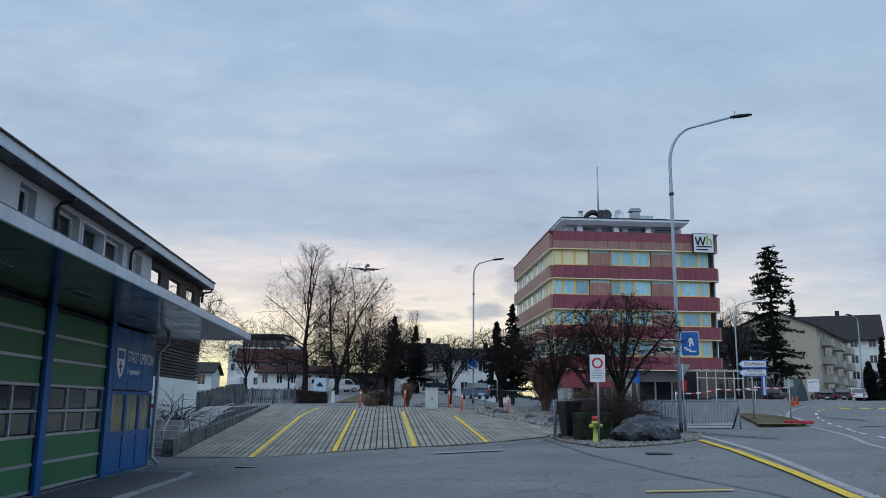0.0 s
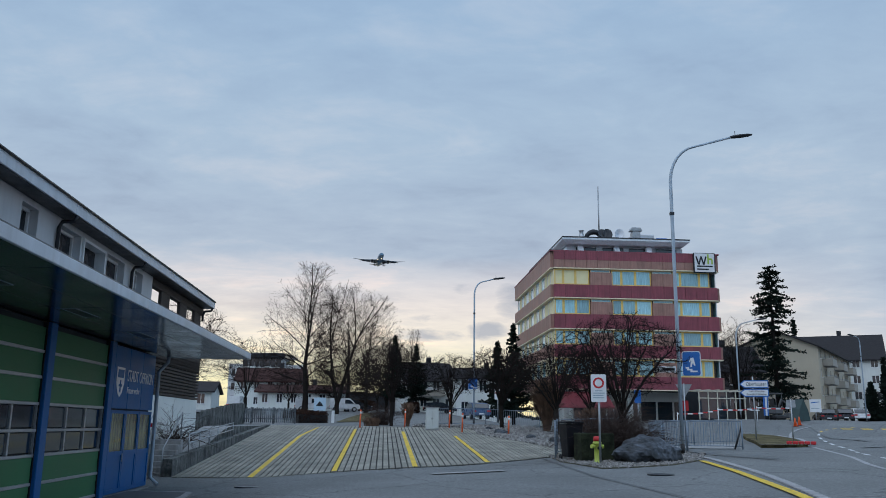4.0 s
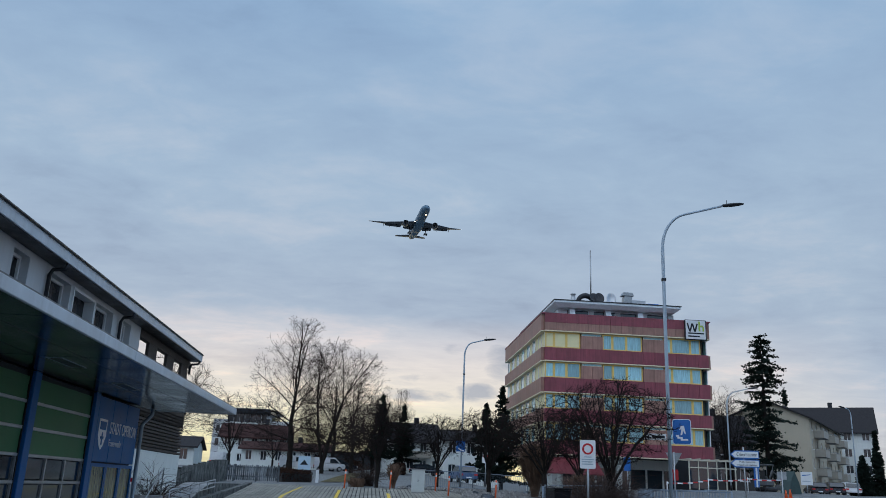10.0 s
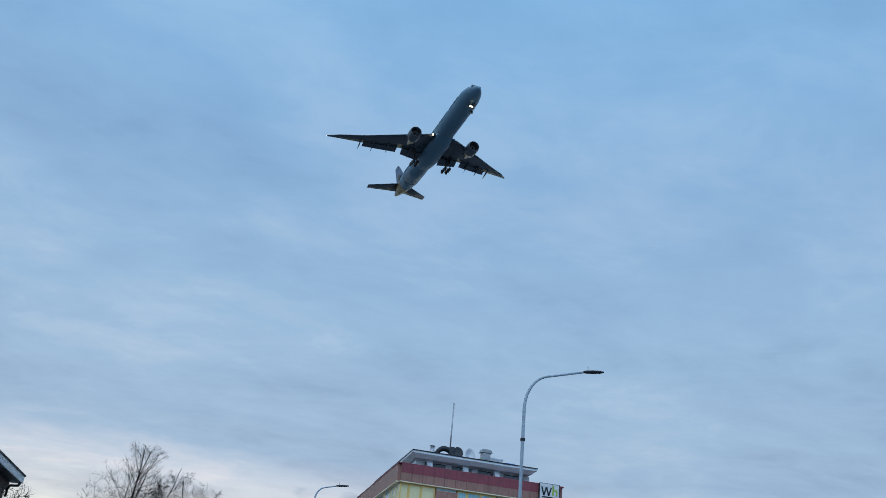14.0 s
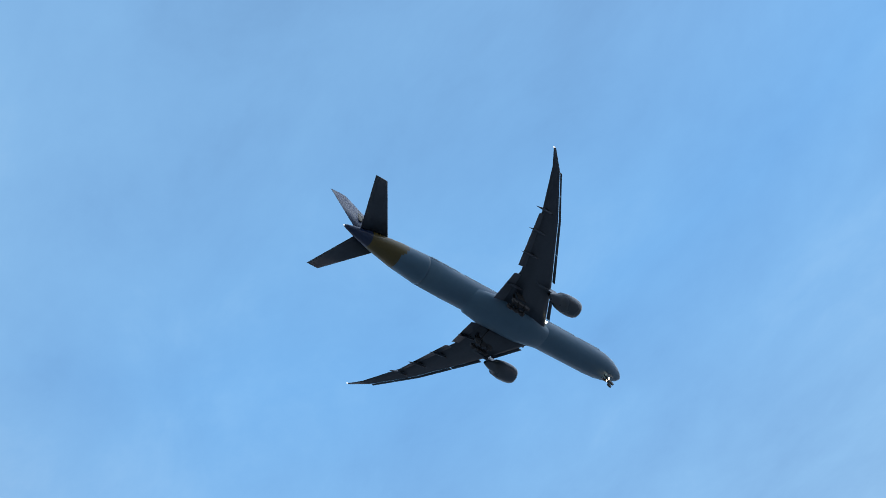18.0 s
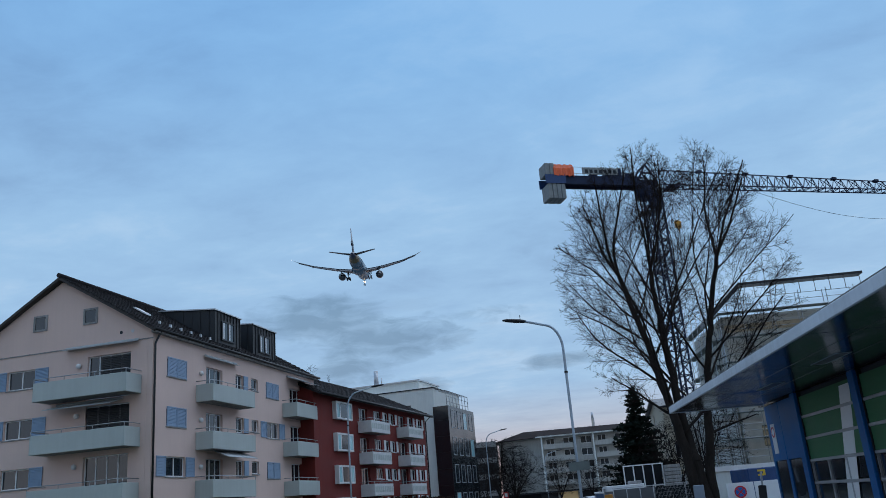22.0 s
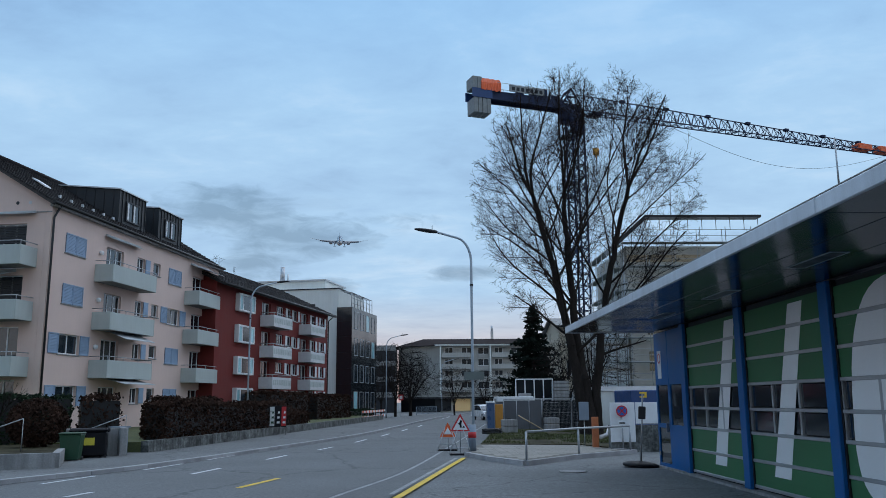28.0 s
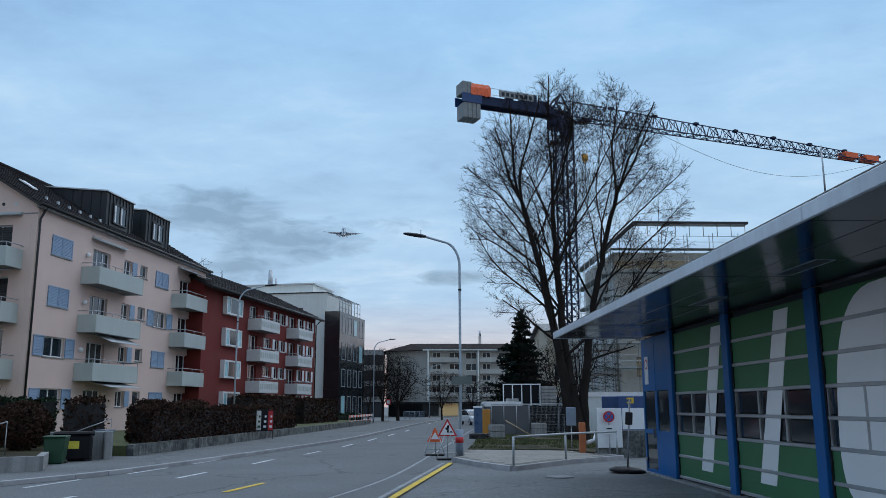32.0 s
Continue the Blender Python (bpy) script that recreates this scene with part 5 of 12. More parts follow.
# ---------------------------------------------------------------- red apartment house
def red_house():
    REDW = mat("red_render", (0.17, 0.022, 0.018), 0.85, var=0.08, scale=0.6, fine=40, bump=0.08, streak=0.12)
    h = empty("apartment_house", pose(13.52, -65.83, 0, 0, 0, 180 + 77.29), "dark red rendered apartment house with white windows", "house")
    S = 1.0
    x0, L, D = -6.2, 18.2, 11.0
    eave = 10.75
    base = 0.6
    tops = [10.0, 7.6, 5.2, 2.85]
    holes, sp = [], []
    for t in tops:
        sp.append((-2.9, -0.2, t - 1.15, t, "box"))
        sp.append((1.95, 3.7, t - 1.7, t, "door"))
        sp.append((5.0, 6.6, t - 0.85, t, "plain"))
        sp.append((7.5, 8.4, t - 0.95, t, "shut"))
        sp.append((9.0, 9.9, t - 0.95, t, "shut"))
        sp.append((10.8, 12.6, t - 1.7, t, "door"))
        sp.append((13.6, 14.6, t - 1.0, t, "shut"))
        sp.append((16.1, 17.1, t - 1.0, t, "shut"))
    sp = [(a, b, max(c, base + 0.25), d, k) for a, b, c, d, k in sp]
    bm = bmesh.new()
    facade_wall(bm, x0, L, base - 0.8, eave, [s[:4] for s in sp], 0.3)
    part("street_wall", bm, REDW, h)
    bm = bmesh.new()
    box(bm, x0, L, D - 0.3, D, base - 0.8, eave)
    part("rear_wall", bm, REDW, h)
    for q in (x0, L - 0.3):
        bm = bmesh.new()
        box(bm, q, q + 0.3, 0.3, D - 0.3, base - 0.8, eave)
        part("end_wall", bm, REDW, h)
    for a, b, c, d, k in sp:
        if k == "box":
            bm = bmesh.new()
            for q in ((a - 0.12, a + 0.02, c - 0.1, d + 0.1), (b - 0.02, b + 0.12, c - 0.1, d + 0.1), (a + 0.02, b - 0.02, c - 0.1, c + 0.03), (a + 0.02, b - 0.02, d - 0.03, d + 0.1)):
                box(bm, q[0], q[1], -0.35, 0.05, q[2], q[3])
            w = part("bay_window", bm, W_FRAME, h, "white framed projecting window")
            for q0, q1 in ((a + 0.02, a + 0.55), (a + 0.65, b - 0.65), (b - 0.55, b - 0.02)):
                bm = bmesh.new()
                box(bm, q0, q1, -0.3, -0.28, c + 0.03, d - 0.03)
                part("pane", bm, GLASS if q1 - q0 > 0.6 else SKY_CURTAIN_GLASS, w)
            bm = bmesh.new()
            for q in (a + 0.6, b - 0.6):
                box(bm, q - 0.06, q + 0.06, -0.33, -0.26, c + 0.03, d - 0.03)
            part("mullion", bm, W_FRAME, w)
        elif k == "door":
            window(h, a, b, c, d, W_FRAME, GLASS, 2, deep=0.2, sill=False, name="balcony_door")
        elif k == "plain":
            window(h, a, b, c, d, W_FRAME, GLASS, 3)
        else:
            w = window(h, a, b, c, d, W_FRAME, GLASS, 1)
            for p0, p1 in ((a - 0.5, a - 0.04), (b + 0.04, b + 0.5)):
                bm = bmesh.new()
                bevel_box(bm, p0, p1, -0.05, -0.01, c, d, 0.01)
                part("shutter", bm, W_FRAME, w, "white folding shutter")
    LACE = mat("white_balcony", (0.60, 0.62, 0.63), 0.6, var=0.06)
    for z in (8.1, 5.6, 3.1):
        for a, b in ((1.7, 5.6), (10.3, 14.0)):
            bl = balcony(h, a, b, z, 1.15, LACE, 0.95)
            for q in range(10):
                bm = bmesh.new()
                xx = a + (b - a) * (q + 0.5) / 10
                box(bm, xx - 0.13, xx + 0.13, -1.225, -1.212, z + 0.12, z + 0.55)
                part("parapet_panel", bm, BAL, bl)
    over = 0.7
    ridge = eave + 2.6
    t = (ridge - eave) / (D / 2)
    bm = bmesh.new()
    for y0, y1 in ((-over, D / 2), (D + over, D / 2)):
        ez = eave - over * t
        vs = [bm.verts.new(p) for p in ((x0 - 0.3, y0, ez), (L + 0.5, y0, ez), (L + 0.5, y1, ridge), (x0 - 0.3, y1, ridge))]
        lo = [bm.verts.new(v.co - Vector((0, 0, 0.18))) for v in vs]
        bm.faces.new(vs), bm.faces.new(lo[::-1])
        for k in range(4):
            bm.faces.new((vs[k], vs[(k + 1) % 4], lo[(k + 1) % 4], lo[k]))
    bmesh.ops.recalc_face_normals(bm, faces=bm.faces[:])
    roof = part("roof", bm, BLACK, h, "low dark roof with wide eave")
    tile_roof(roof, x0 - 0.3, L + 0.5, -over, eave - over * t, D / 2, ridge, TILE, 0.6, 0.7)
    fr_ = Matrix(((0, 0, 1, 0), (1, 0, 0, 0), (0, 1, 0, 0), (0, 0, 0, 1)))
    for xx in (x0, L - 0.3):
        bm = bmesh.new()
        prism(bm, [(0, eave), (D, eave), (D / 2, ridge - 0.2)], xx, xx + 0.3, m=fr_)
        bmesh.ops.recalc_face_normals(bm, faces=bm.faces[:])
        part("gable", bm, REDW, h)
    bm = bmesh.new()
    pipe(bm, [(x0 - 0.3, -over - 0.05, eave - over * t - 0.05), (L + 0.5, -over - 0.05, eave - over * t - 0.05)], 0.09, 8)
    pipe(bm, [(L - 0.2, -over, eave - over * t - 0.1), (L - 0.2, -0.15, eave - 0.9), (L - 0.2, -0.12, 0.5)], 0.06, 8)
    part("gutter", bm, BLACK, roof)
    return h


red_house()


# ---------------------------------------------------------------- white office block with dark glass corner
def white_block():
    h = empty("office_block", pose(11.25, -94.33, 0, 0, 0, 180 - 12.71), "white rendered office block with dark glazed corner", "building")
    top = 14.6
    holes = [(-2.6, -1.0, 11.9, 12.95)]
    bm = bmesh.new()
    facade_wall(bm, -14, 1.8, 0, top, holes, 0.3)
    part("white_wall", bm, WHITE_RENDER, h)
    window(h, *holes[0], DARK_METAL, GLASS, 2)
    st = new("street_side")
    st.parent, st.matrix_basis = h, pose(1.8, 0, 0, 0, 0, 90)
    st["label"] = "white upper street side"
    sh = [(1.0 + 3.1 * k, 3.2 + 3.1 * k, 12.6, 13.7) for k in range(5)]
    bm = bmesh.new()
    facade_wall(bm, 0.31, 10, 12.45, top, [], 0.3)
    part("upper_wall", bm, WHITE_RENDER, st)
    bm = bmesh.new()
    box(bm, -14, 1.7, 0.3, 10, 0, 0.2)
    box(bm, -14, -13.7, 0.31, 10, 0.2, top)
    box(bm, -14, 1.5, 0.31, 10, top - 0.2, top - 0.05)
    box(bm, -14, 1.5, 9.7, 10, 0.2, top - 0.21)
    part("body", bm, WHITE_RENDER, h)
    bm = bmesh.new()
    box(bm, -9.5, -0.4, 1.5, 8.5, top, 15.85)
    pent = part("penthouse", bm, WHITE_RENDER, h, "set-back white roof storey")
    bm = bmesh.new()
    box(bm, -9.7, -0.2, 1.3, 8.7, 15.85, 16.0)
    part("penthouse_roof", bm, ALU, pent)
    bm = bmesh.new()
    tube(bm, (-6.3, 3, 15.9), (-6.3, 3, 17.9), 0.3, 0.26, 10)
    tube(bm, (-5.6, 3, 15.9), (-5.6, 3, 17.0), 0.08, 0.08, 8)
    part("chimney", bm, ALU, pent, "metal chimney")
    bm = bmesh.new()
    box(bm, -14, 1.9, -0.08, 0.0, top, top + 0.12)
    box(bm, 1.8, 1.9, 0.0, 10, top, top + 0.12)
    part("coping", bm, DARK_METAL, h)
    # dark corner
    DG = mat("dark_cladding", (0.012, 0.016, 0.02), 0.12, var=0.15, scale=0.5, bump=0, spec=0.8)
    bm = bmesh.new()
    box(bm, 1.82, 3.6, -0.6, 9.6, 0, 12.4)
    dk = part("glazed_corner", bm, DG, h, "dark polished clad corner")
    for r in range(7):
        bm = bmesh.new()
        box(bm, 1.8, 3.62, -0.63, -0.6, 0.3 + r * 1.75, 0.33 + r * 1.75)
        part("joint", bm, BLACK, dk)
    DIM_FRAME = mat("grey_frame", (0.3, 0.33, 0.35), 0.5, var=0.05, bump=0)
    fs = new("glass_side")
    fs.parent, fs.matrix_basis = h, pose(3.6, -0.6, 0, 0, 0, 90)
    fs["label"] = "dark glazed street side with white windows"
    for r in range(4):
        z = 0.5 + r * 3.0
        for k in range(4):
            x = 0.9 + k * 2.3
            window(fs, x, x + 1.4, z + 0.5, z + 2.5, DIM_FRAME, SKY_CURTAIN_GLASS if (r + k) % 5 == 0 else GLASS, 1, -0.04, 0.07, sill=False)
    # roof rail
    bm = bmesh.new()
    for k in range(8):
        tube(bm, (3.2, 0.4 + k * 1.2, 12.4), (3.2, 0.4 + k * 1.2, 14.2), 0.04, 0.04, 6)
        tube(bm, (3.2, 0.4 + k * 1.2, 14.2), (1.9, 0.4 + k * 1.2, 14.4), 0.035, 0.035, 6)
    for z in (13.0, 13.6, 14.2):
        tube(bm, (3.2, 0.4, z), (3.2, 8.8, z), 0.03, 0.03, 6)
    part("roof_rail", bm, STEEL, h, "steel terrace rail")
    return h


white_block()


# ---------------------------------------------------------------- far white apartment block closing the street
def far_block():
    h = empty("apartment_block", pose(-3.3, -150, 0, 0, 0, 180), "long white apartment block with balconies and shops below", "building")
    # front looks to +y; local x runs to world -x
    L, top, D = 36.0, 11.8, 12
    RENDER = mat("warm_grey_render", (0.43, 0.43, 0.41), 0.85, var=0.1, scale=0.5, fine=40, streak=0.15)
    PANE = mat("dim_glass", (0.03, 0.037, 0.045), 0.3, var=0.3, scale=0.4, bump=0, spec=0.3, rand=0.5)
    holes, sp = [], []
    for r in range(4):
        z = 3.55 + r * 2.05
        for k in range(12):
            x = 0.8 + k * 3.0
            sp.append((x, x + (2.0 if k % 3 else 1.5), z + 0.5, z + 1.75))
    bm = bmesh.new()
    facade_wall(bm, 0, L, 2.6, top, sp, 0.3)
    part("front_wall", bm, RENDER, h)
    for a, b, c, d in sp:
        window(h, a, b, c, d, W_FRAME, PANE, 2, 0.15, 0.08, sill=False)
    for r in range(4):
        z = 3.55 + r * 2.05
        for k in range(4):
            x = 0.2 + k * 9.0
            bm = bmesh.new()
            bevel_box(bm, x, x + 5.2, -1.0, -0.004, z - 0.1, z + 0.75, 0.02)
            part("balcony", bm, RENDER, h, "pale balcony parapet")
    for k in range(5):
        bm = bmesh.new()
        box(bm, k * 9.0 - 0.12, k * 9.0 + 0.12, -1.1, 0.0, 2.6, top)
        part("fin_wall", bm, WHITE_RENDER, h)
    # angled end towards the bend
    bm = bmesh.new()
    prism(bm, [(0, 0.31), (-7.6, 4.5), (-7.6, 12), (0, 12)], 2.6, top)
    bmesh.ops.recalc_face_normals(bm, faces=bm.faces[:])
    part("end_wall", bm, RENDER, h)
    bm = bmesh.new()
    prism(bm, [(0, 0.9), (-7.2, 4.9), (-7.2, 12), (0, 12)], 0, 2.6)
    bmesh.ops.recalc_face_normals(bm, faces=bm.faces[:])
    part("corner_shop", bm, DARK_METAL, h, "dark set-back ground floor")
    bm = bmesh.new()
    box(bm, 0, L, 0.31, D, 0, top - 0.01)
    bmesh.ops.recalc_face_normals(bm, faces=bm.faces[:])
    part("body", bm, WHITE_RENDER, h)
    bm = bmesh.new()
    vs = [bm.verts.new(p) for p in ((-8.3, 3.5, top), (0, -1.3, top), (L, -1.3, top), (L, D + 1, top), (-8.3, D + 1, top), (-3, D / 2, top + 1.6), (L - 2, D / 2, top + 1.6))]
    for q in ((0, 1, 5), (1, 2, 6, 5), (2, 3, 6), (3, 4, 5, 6), (4, 0, 5), (4, 3, 2, 1, 0)):
        bm.faces.new([vs[i] for i in q])
    bmesh.ops.recalc_face_normals(bm, faces=bm.faces[:])
    part("roof", bm, mat("brown_tile", (0.024, 0.017, 0.017), 0.9, spec=0.1, var=0.25, scale=2, fine=15), h, "hipped brown tiled roof")
    bm = bmesh.new()
    box(bm, -1, L, -1.25, -1.1, top - 0.12, top + 0.1)
    part("eave_board", bm, WHITE_RENDER, h)
    bm = bmesh.new()
    box(bm, 9.6, 10.1, 5, 5.5, top + 1.6, top + 3.0)
    tube(bm, (9.85, 5.25, top + 2.9), (9.85, 5.25, top + 4.0), 0.2, 0.2, 8)
    part("mobile_mast", bm, ALU, h, "pale chimney with antenna")
    SHOP = glow("lit_shop", (1.0, 0.72, 0.36), 0.07)
    bm = bmesh.new()
    box(bm, -7.0, L, -2.0, 0.3, 2.35, 2.6)
    part("shop_canopy", bm, DARK_METAL, h)
    for k in range(10):
        x = -1.0 + k * 3.4
        bm = bmesh.new()
        box(bm, x, x + 2.9, 0.0, 0.29, 0.2, 2.3)
        part("shop_front", bm, SHOP if k in (1, 4) else PANE, h, "warm lit shop window" if k in (1, 4) else "dark shop window")
    # lower dark block to the side
    b = empty("low_block", pose(14.2, -146, 0, 0, 0, 180), "dark glazed low block beyond the trees", "building")
    bm = bmesh.new()
    box(bm, 0, 9.5, 0, 10, 0, 11.6)
    part("body", bm, DARK_METAL, b)
    for r in range(4):
        bm = bmesh.new()
        box(bm, -0.1, 9.6, -0.15, 0.0, 2.6 + r * 2.7, 3.5 + r * 2.7)
        part("spandrel", bm, CONCRETE, b)
    return h


far_block()

# ---------------------------------------------------------------- trees and hedges
def tube_mesh(name, segs, material, thin=0.012):
    """Many tapered limbs in one mesh: segs of (p0, p1, r0, r1)."""
    vs, fs = [], []
    for p0, p1, r0, r1 in segs:
        d = (p1 - p0)
        if d.length < 1e-5:
            continue
        d.normalize()
        a = d.orthogonal().normalized()
        b = d.cross(a)
        n = 7 if r0 > 0.09 else (5 if r0 > 0.035 else 3)
        i0 = len(vs)
        for p, r in ((p0, r0), (p1, r1)):
            for k in range(n):
                c = math.tau * k / n
                q = p + (a * math.cos(c) + b * math.sin(c)) * r
                vs.append((q.x, q.y, q.z))
        for k in range(n):
            j = (k + 1) % n
            fs.append((i0 + k, i0 + j, i0 + n + j, i0 + n + k))
    me = bpy.data.meshes.new(name)
    me.from_pydata(vs, [], fs)
    me.materials.append(material)
    for p in me.polygons:
        p.use_smooth = True
    return me


def grow(rng, p, d, r, length, level, out, spread, up, split, ratio, rmin, wander=0.18, env=None, taper=0.62):
    """One limb in bent pieces, then its forks."""
    n = 4 if level < 2 else 3
    q, dd, rr = p.copy(), d.copy(), r
    r_end = max(rmin * 0.6, r * taper)
    for k in range(n):
        dd = (dd + Vector((rng.gauss(0, wander), rng.gauss(0, wander), rng.gauss(0, wander * 0.6) + up * 0.12))).normalized()
        nq = q + dd * (length / n)
        nr = r + (r_end - r) * (k + 1) / n
        out.append((q, nq, rr, nr, level))
        # side shoots along the limb
        if level >= 1 and nr > rmin and k > 0 and rng.random() < 0.75:
            sd = (dd + Vector((rng.gauss(0, 1), rng.gauss(0, 1), rng.gauss(0, 0.6))).normalized() * spread * 1.2).normalized()
            if env is None or env(nq):
                grow(rng, nq, sd, nr * 0.5, length * 0.62, level + 2, out, spread, up, split, ratio, rmin, wander, env, taper)
        q, rr = nq, nr
    if rr < rmin or level > 8 or (env is not None and not env(q)):
        return
    m = split if rng.random() < 0.7 else split + 1
    base = rng.random() * math.tau
    a = dd.orthogonal().normalized()
    b = dd.cross(a)
    for k in range(m):
        ang = base + math.tau * k / m + rng.gauss(0, 0.3)
        tilt = spread * rng.uniform(0.55, 1.15)
        nd = (dd + (a * math.cos(ang) + b * math.sin(ang)) * tilt + Vector((0, 0, up * 0.35))).normalized()
        grow(rng, q, nd, rr * rng.uniform(0.68, 0.85), length * ratio * rng.uniform(0.8, 1.15), level + 1, out, spread, up, split, ratio, rmin, wander, env, taper)


def bare_tree(name, seed, x, y, z, height, trunk_r, leaders, label, spread=0.5, up=0.5, ratio=0.78, rmin=0.012, first=0.3, split=2, lean=0.35, env=None, wander=0.14, group="", twig=TWIG, taper=0.74):
    rng = random.Random(seed)
    t = empty(name, pose(x, y, z), label, "tree", group)
    segs = []
    th = height * first
    p = Vector((0, 0, -0.25))
    segs.append((p, Vector((0, 0, 0.15)), trunk_r * 1.5, trunk_r * 1.1, 0))
    d = Vector((rng.gauss(0, 0.03), rng.gauss(0, 0.03), 1)).normalized()
    top = Vector((0, 0, 0.15))
    rr = trunk_r * 1.1
    for k in range(4):
        nt = top + (d + Vector((rng.gauss(0, 0.05), rng.gauss(0, 0.05), 0))) * th / 4
        segs.append((top, nt, rr, rr * 0.94, 0))
        top, rr = nt, rr * 0.94
    base = rng.random() * math.tau
    for k in range(leaders):
        a = base + math.tau * k / leaders + rng.gauss(0, 0.2)
        nd = Vector((math.cos(a) * lean, math.sin(a) * lean, 1)).normalized()
        grow(rng, top - Vector((0, 0, rr * 0.5)), nd, rr * (0.75 if leaders > 1 else 0.95), height * 0.22, 1, segs, spread, up, split, ratio, rmin, wander, env, taper)
    thick = [(a, b, r0, r1) for a, b, r0, r1, lv in segs if r0 > max(0.03, trunk_r * 0.16)]
    thin = [(a, b, r0, r1) for a, b, r0, r1, lv in segs if r0 <= max(0.03, trunk_r * 0.16)]
    tr = new("trunk", tube_mesh("trunk", thick, BARK))
    tr.parent = t
    if thin:
        cr = new("crown", tube_mesh("crown", thin, twig))
        cr.parent = t
    return t, len(segs)


def colonise(seed, height, crown_z, rx, rz, trunk_r, count, step, tip, stems=None, fork=0.3, reach=4.0, kill=1.4, up=0.12, shoots=2, bias=0.5, limbs=0, low=0.0):
    """Limbs that grow towards points strewn through the crown and thicken towards the root. Gives (p0, p1, r0, r1)."""
    rs = np.random.RandomState(seed)
    v = rs.normal(size=(count, 3))
    v /= np.linalg.norm(v, axis=1)[:, None]
    att = v * (rs.random_sample(count) ** bias)[:, None] * np.array([rx, rx, rz])
    att *= (1 + 0.12 * np.sin(v[:, 0] * 5 + seed) * np.cos(v[:, 1] * 4 + v[:, 2] * 3))[:, None]
    att[:, 2] += crown_z
    pos, par = [], []
    for lean_x, lean_y, sx, sy in (stems or [(0, 0, 0, 0)]):
        p = np.array([sx, sy, -0.25])
        prev = -1
        n = max(3, int(height * fork / step))
        for k in range(n + 1):
            pos.append(p.copy())
            par.append(prev)
            prev = len(pos) - 1
            p = p + np.array([lean_x * (0.4 + k / n) + rs.normal(0, 0.05), lean_y * (0.4 + k / n) + rs.normal(0, 0.05), 1]) * step
    ends = [i for i in range(len(pos)) if i + 1 == len(pos) or par[i + 1] == -1]
    for j in range(limbs):
        az, el = 2.39996 * j + seed, low + (1.45 - low) * ((j * 0.618 + 0.3) % 1.0)
        goal = np.array([rx * math.cos(az) * math.cos(el), rx * math.sin(az) * math.cos(el), rz * math.sin(el)]) * rs.uniform(0.72, 0.92) + np.array([0, 0, crown_z])
        stem = min(ends, key=lambda e: np.hypot(*(pos[e][:2] * 3 - goal[:2])))
        root = max(0, stem - int(rs.randint(0, max(1, int(0.35 * height * fork / step))) * (1 - el / 1.5)))
        a = pos[root]
        d = np.linalg.norm(goal - a)
        ctrl = a + (goal - a) * np.array([0.42, 0.42, 0.3]) + np.array([0, 0, d * 0.26])
        prev, n = root, max(3, int(d / step))
        for k in range(1, n + 1):
            f = k / n
            pos.append(a * (1 - f) ** 2 + 2 * ctrl * f * (1 - f) + goal * f * f + rs.normal(0, 0.1 * step, 3))
            par.append(prev)
            prev = len(pos) - 1
    kids = [1] * len(pos)
    P = np.array(pos)
    d = np.linalg.norm(att[:, None] - P[None], axis=2)
    near, dist = d.argmin(1), d.min(1)
    for it in range(160):
        act = dist < reach * step * (3.0 if it < 12 else 1.0)
        if not act.any():
            break
        ids = near[act]
        pull = np.zeros((len(pos), 3))
        v = att[act] - P[ids]
        np.add.at(pull, ids, v / np.linalg.norm(v, axis=1)[:, None])
        born = []
        for i in np.unique(ids):
            if kids[i] > 3:
                continue
            g = pull[i] / (np.linalg.norm(pull[i]) + 1e-6)
            if par[i] >= 0:
                h = P[i] - P[par[i]]
                g = g + 0.8 * h / (np.linalg.norm(h) + 1e-6)
            g = g + np.array([0, 0, up]) + rs.normal(0, 0.08, 3)
            q = P[i] + g / np.linalg.norm(g) * step
            born.append(q)
            pos.append(q)
            par.append(int(i))
            kids[i] += 1
            kids.append(0)
        if not born:
            break
        B = np.array(born)
        P = np.vstack([P, B])
        db = np.linalg.norm(att[:, None] - B[None], axis=2)
        nb = db.argmin(1)
        mb = db[np.arange(len(att)), nb]
        better = mb < dist
        near = np.where(better, nb + len(P) - len(B), near)
        dist = np.where(better, mb, dist)
        keep = dist > kill * step
        att, near, dist = att[keep], near[keep], dist[keep]
        if len(att) == 0:
            break
    n = len(pos)
    children = [0] * n
    for i in range(n):
        if par[i] >= 0:
            children[par[i]] += 1
    tips = sum(1 for c in children if c == 0) / len(stems or [0])
    power = math.log(max(tips, 8)) / math.log(trunk_r / tip)
    acc = [0.0] * n
    rad = [0.0] * n
    for i in range(n - 1, -1, -1):
        rad[i] = max(acc[i], tip ** power) ** (1 / power)
        if par[i] >= 0:
            acc[par[i]] += rad[i] ** power
    segs = []
    V = [Vector(p) for p in pos]
    rng = random.Random(seed)
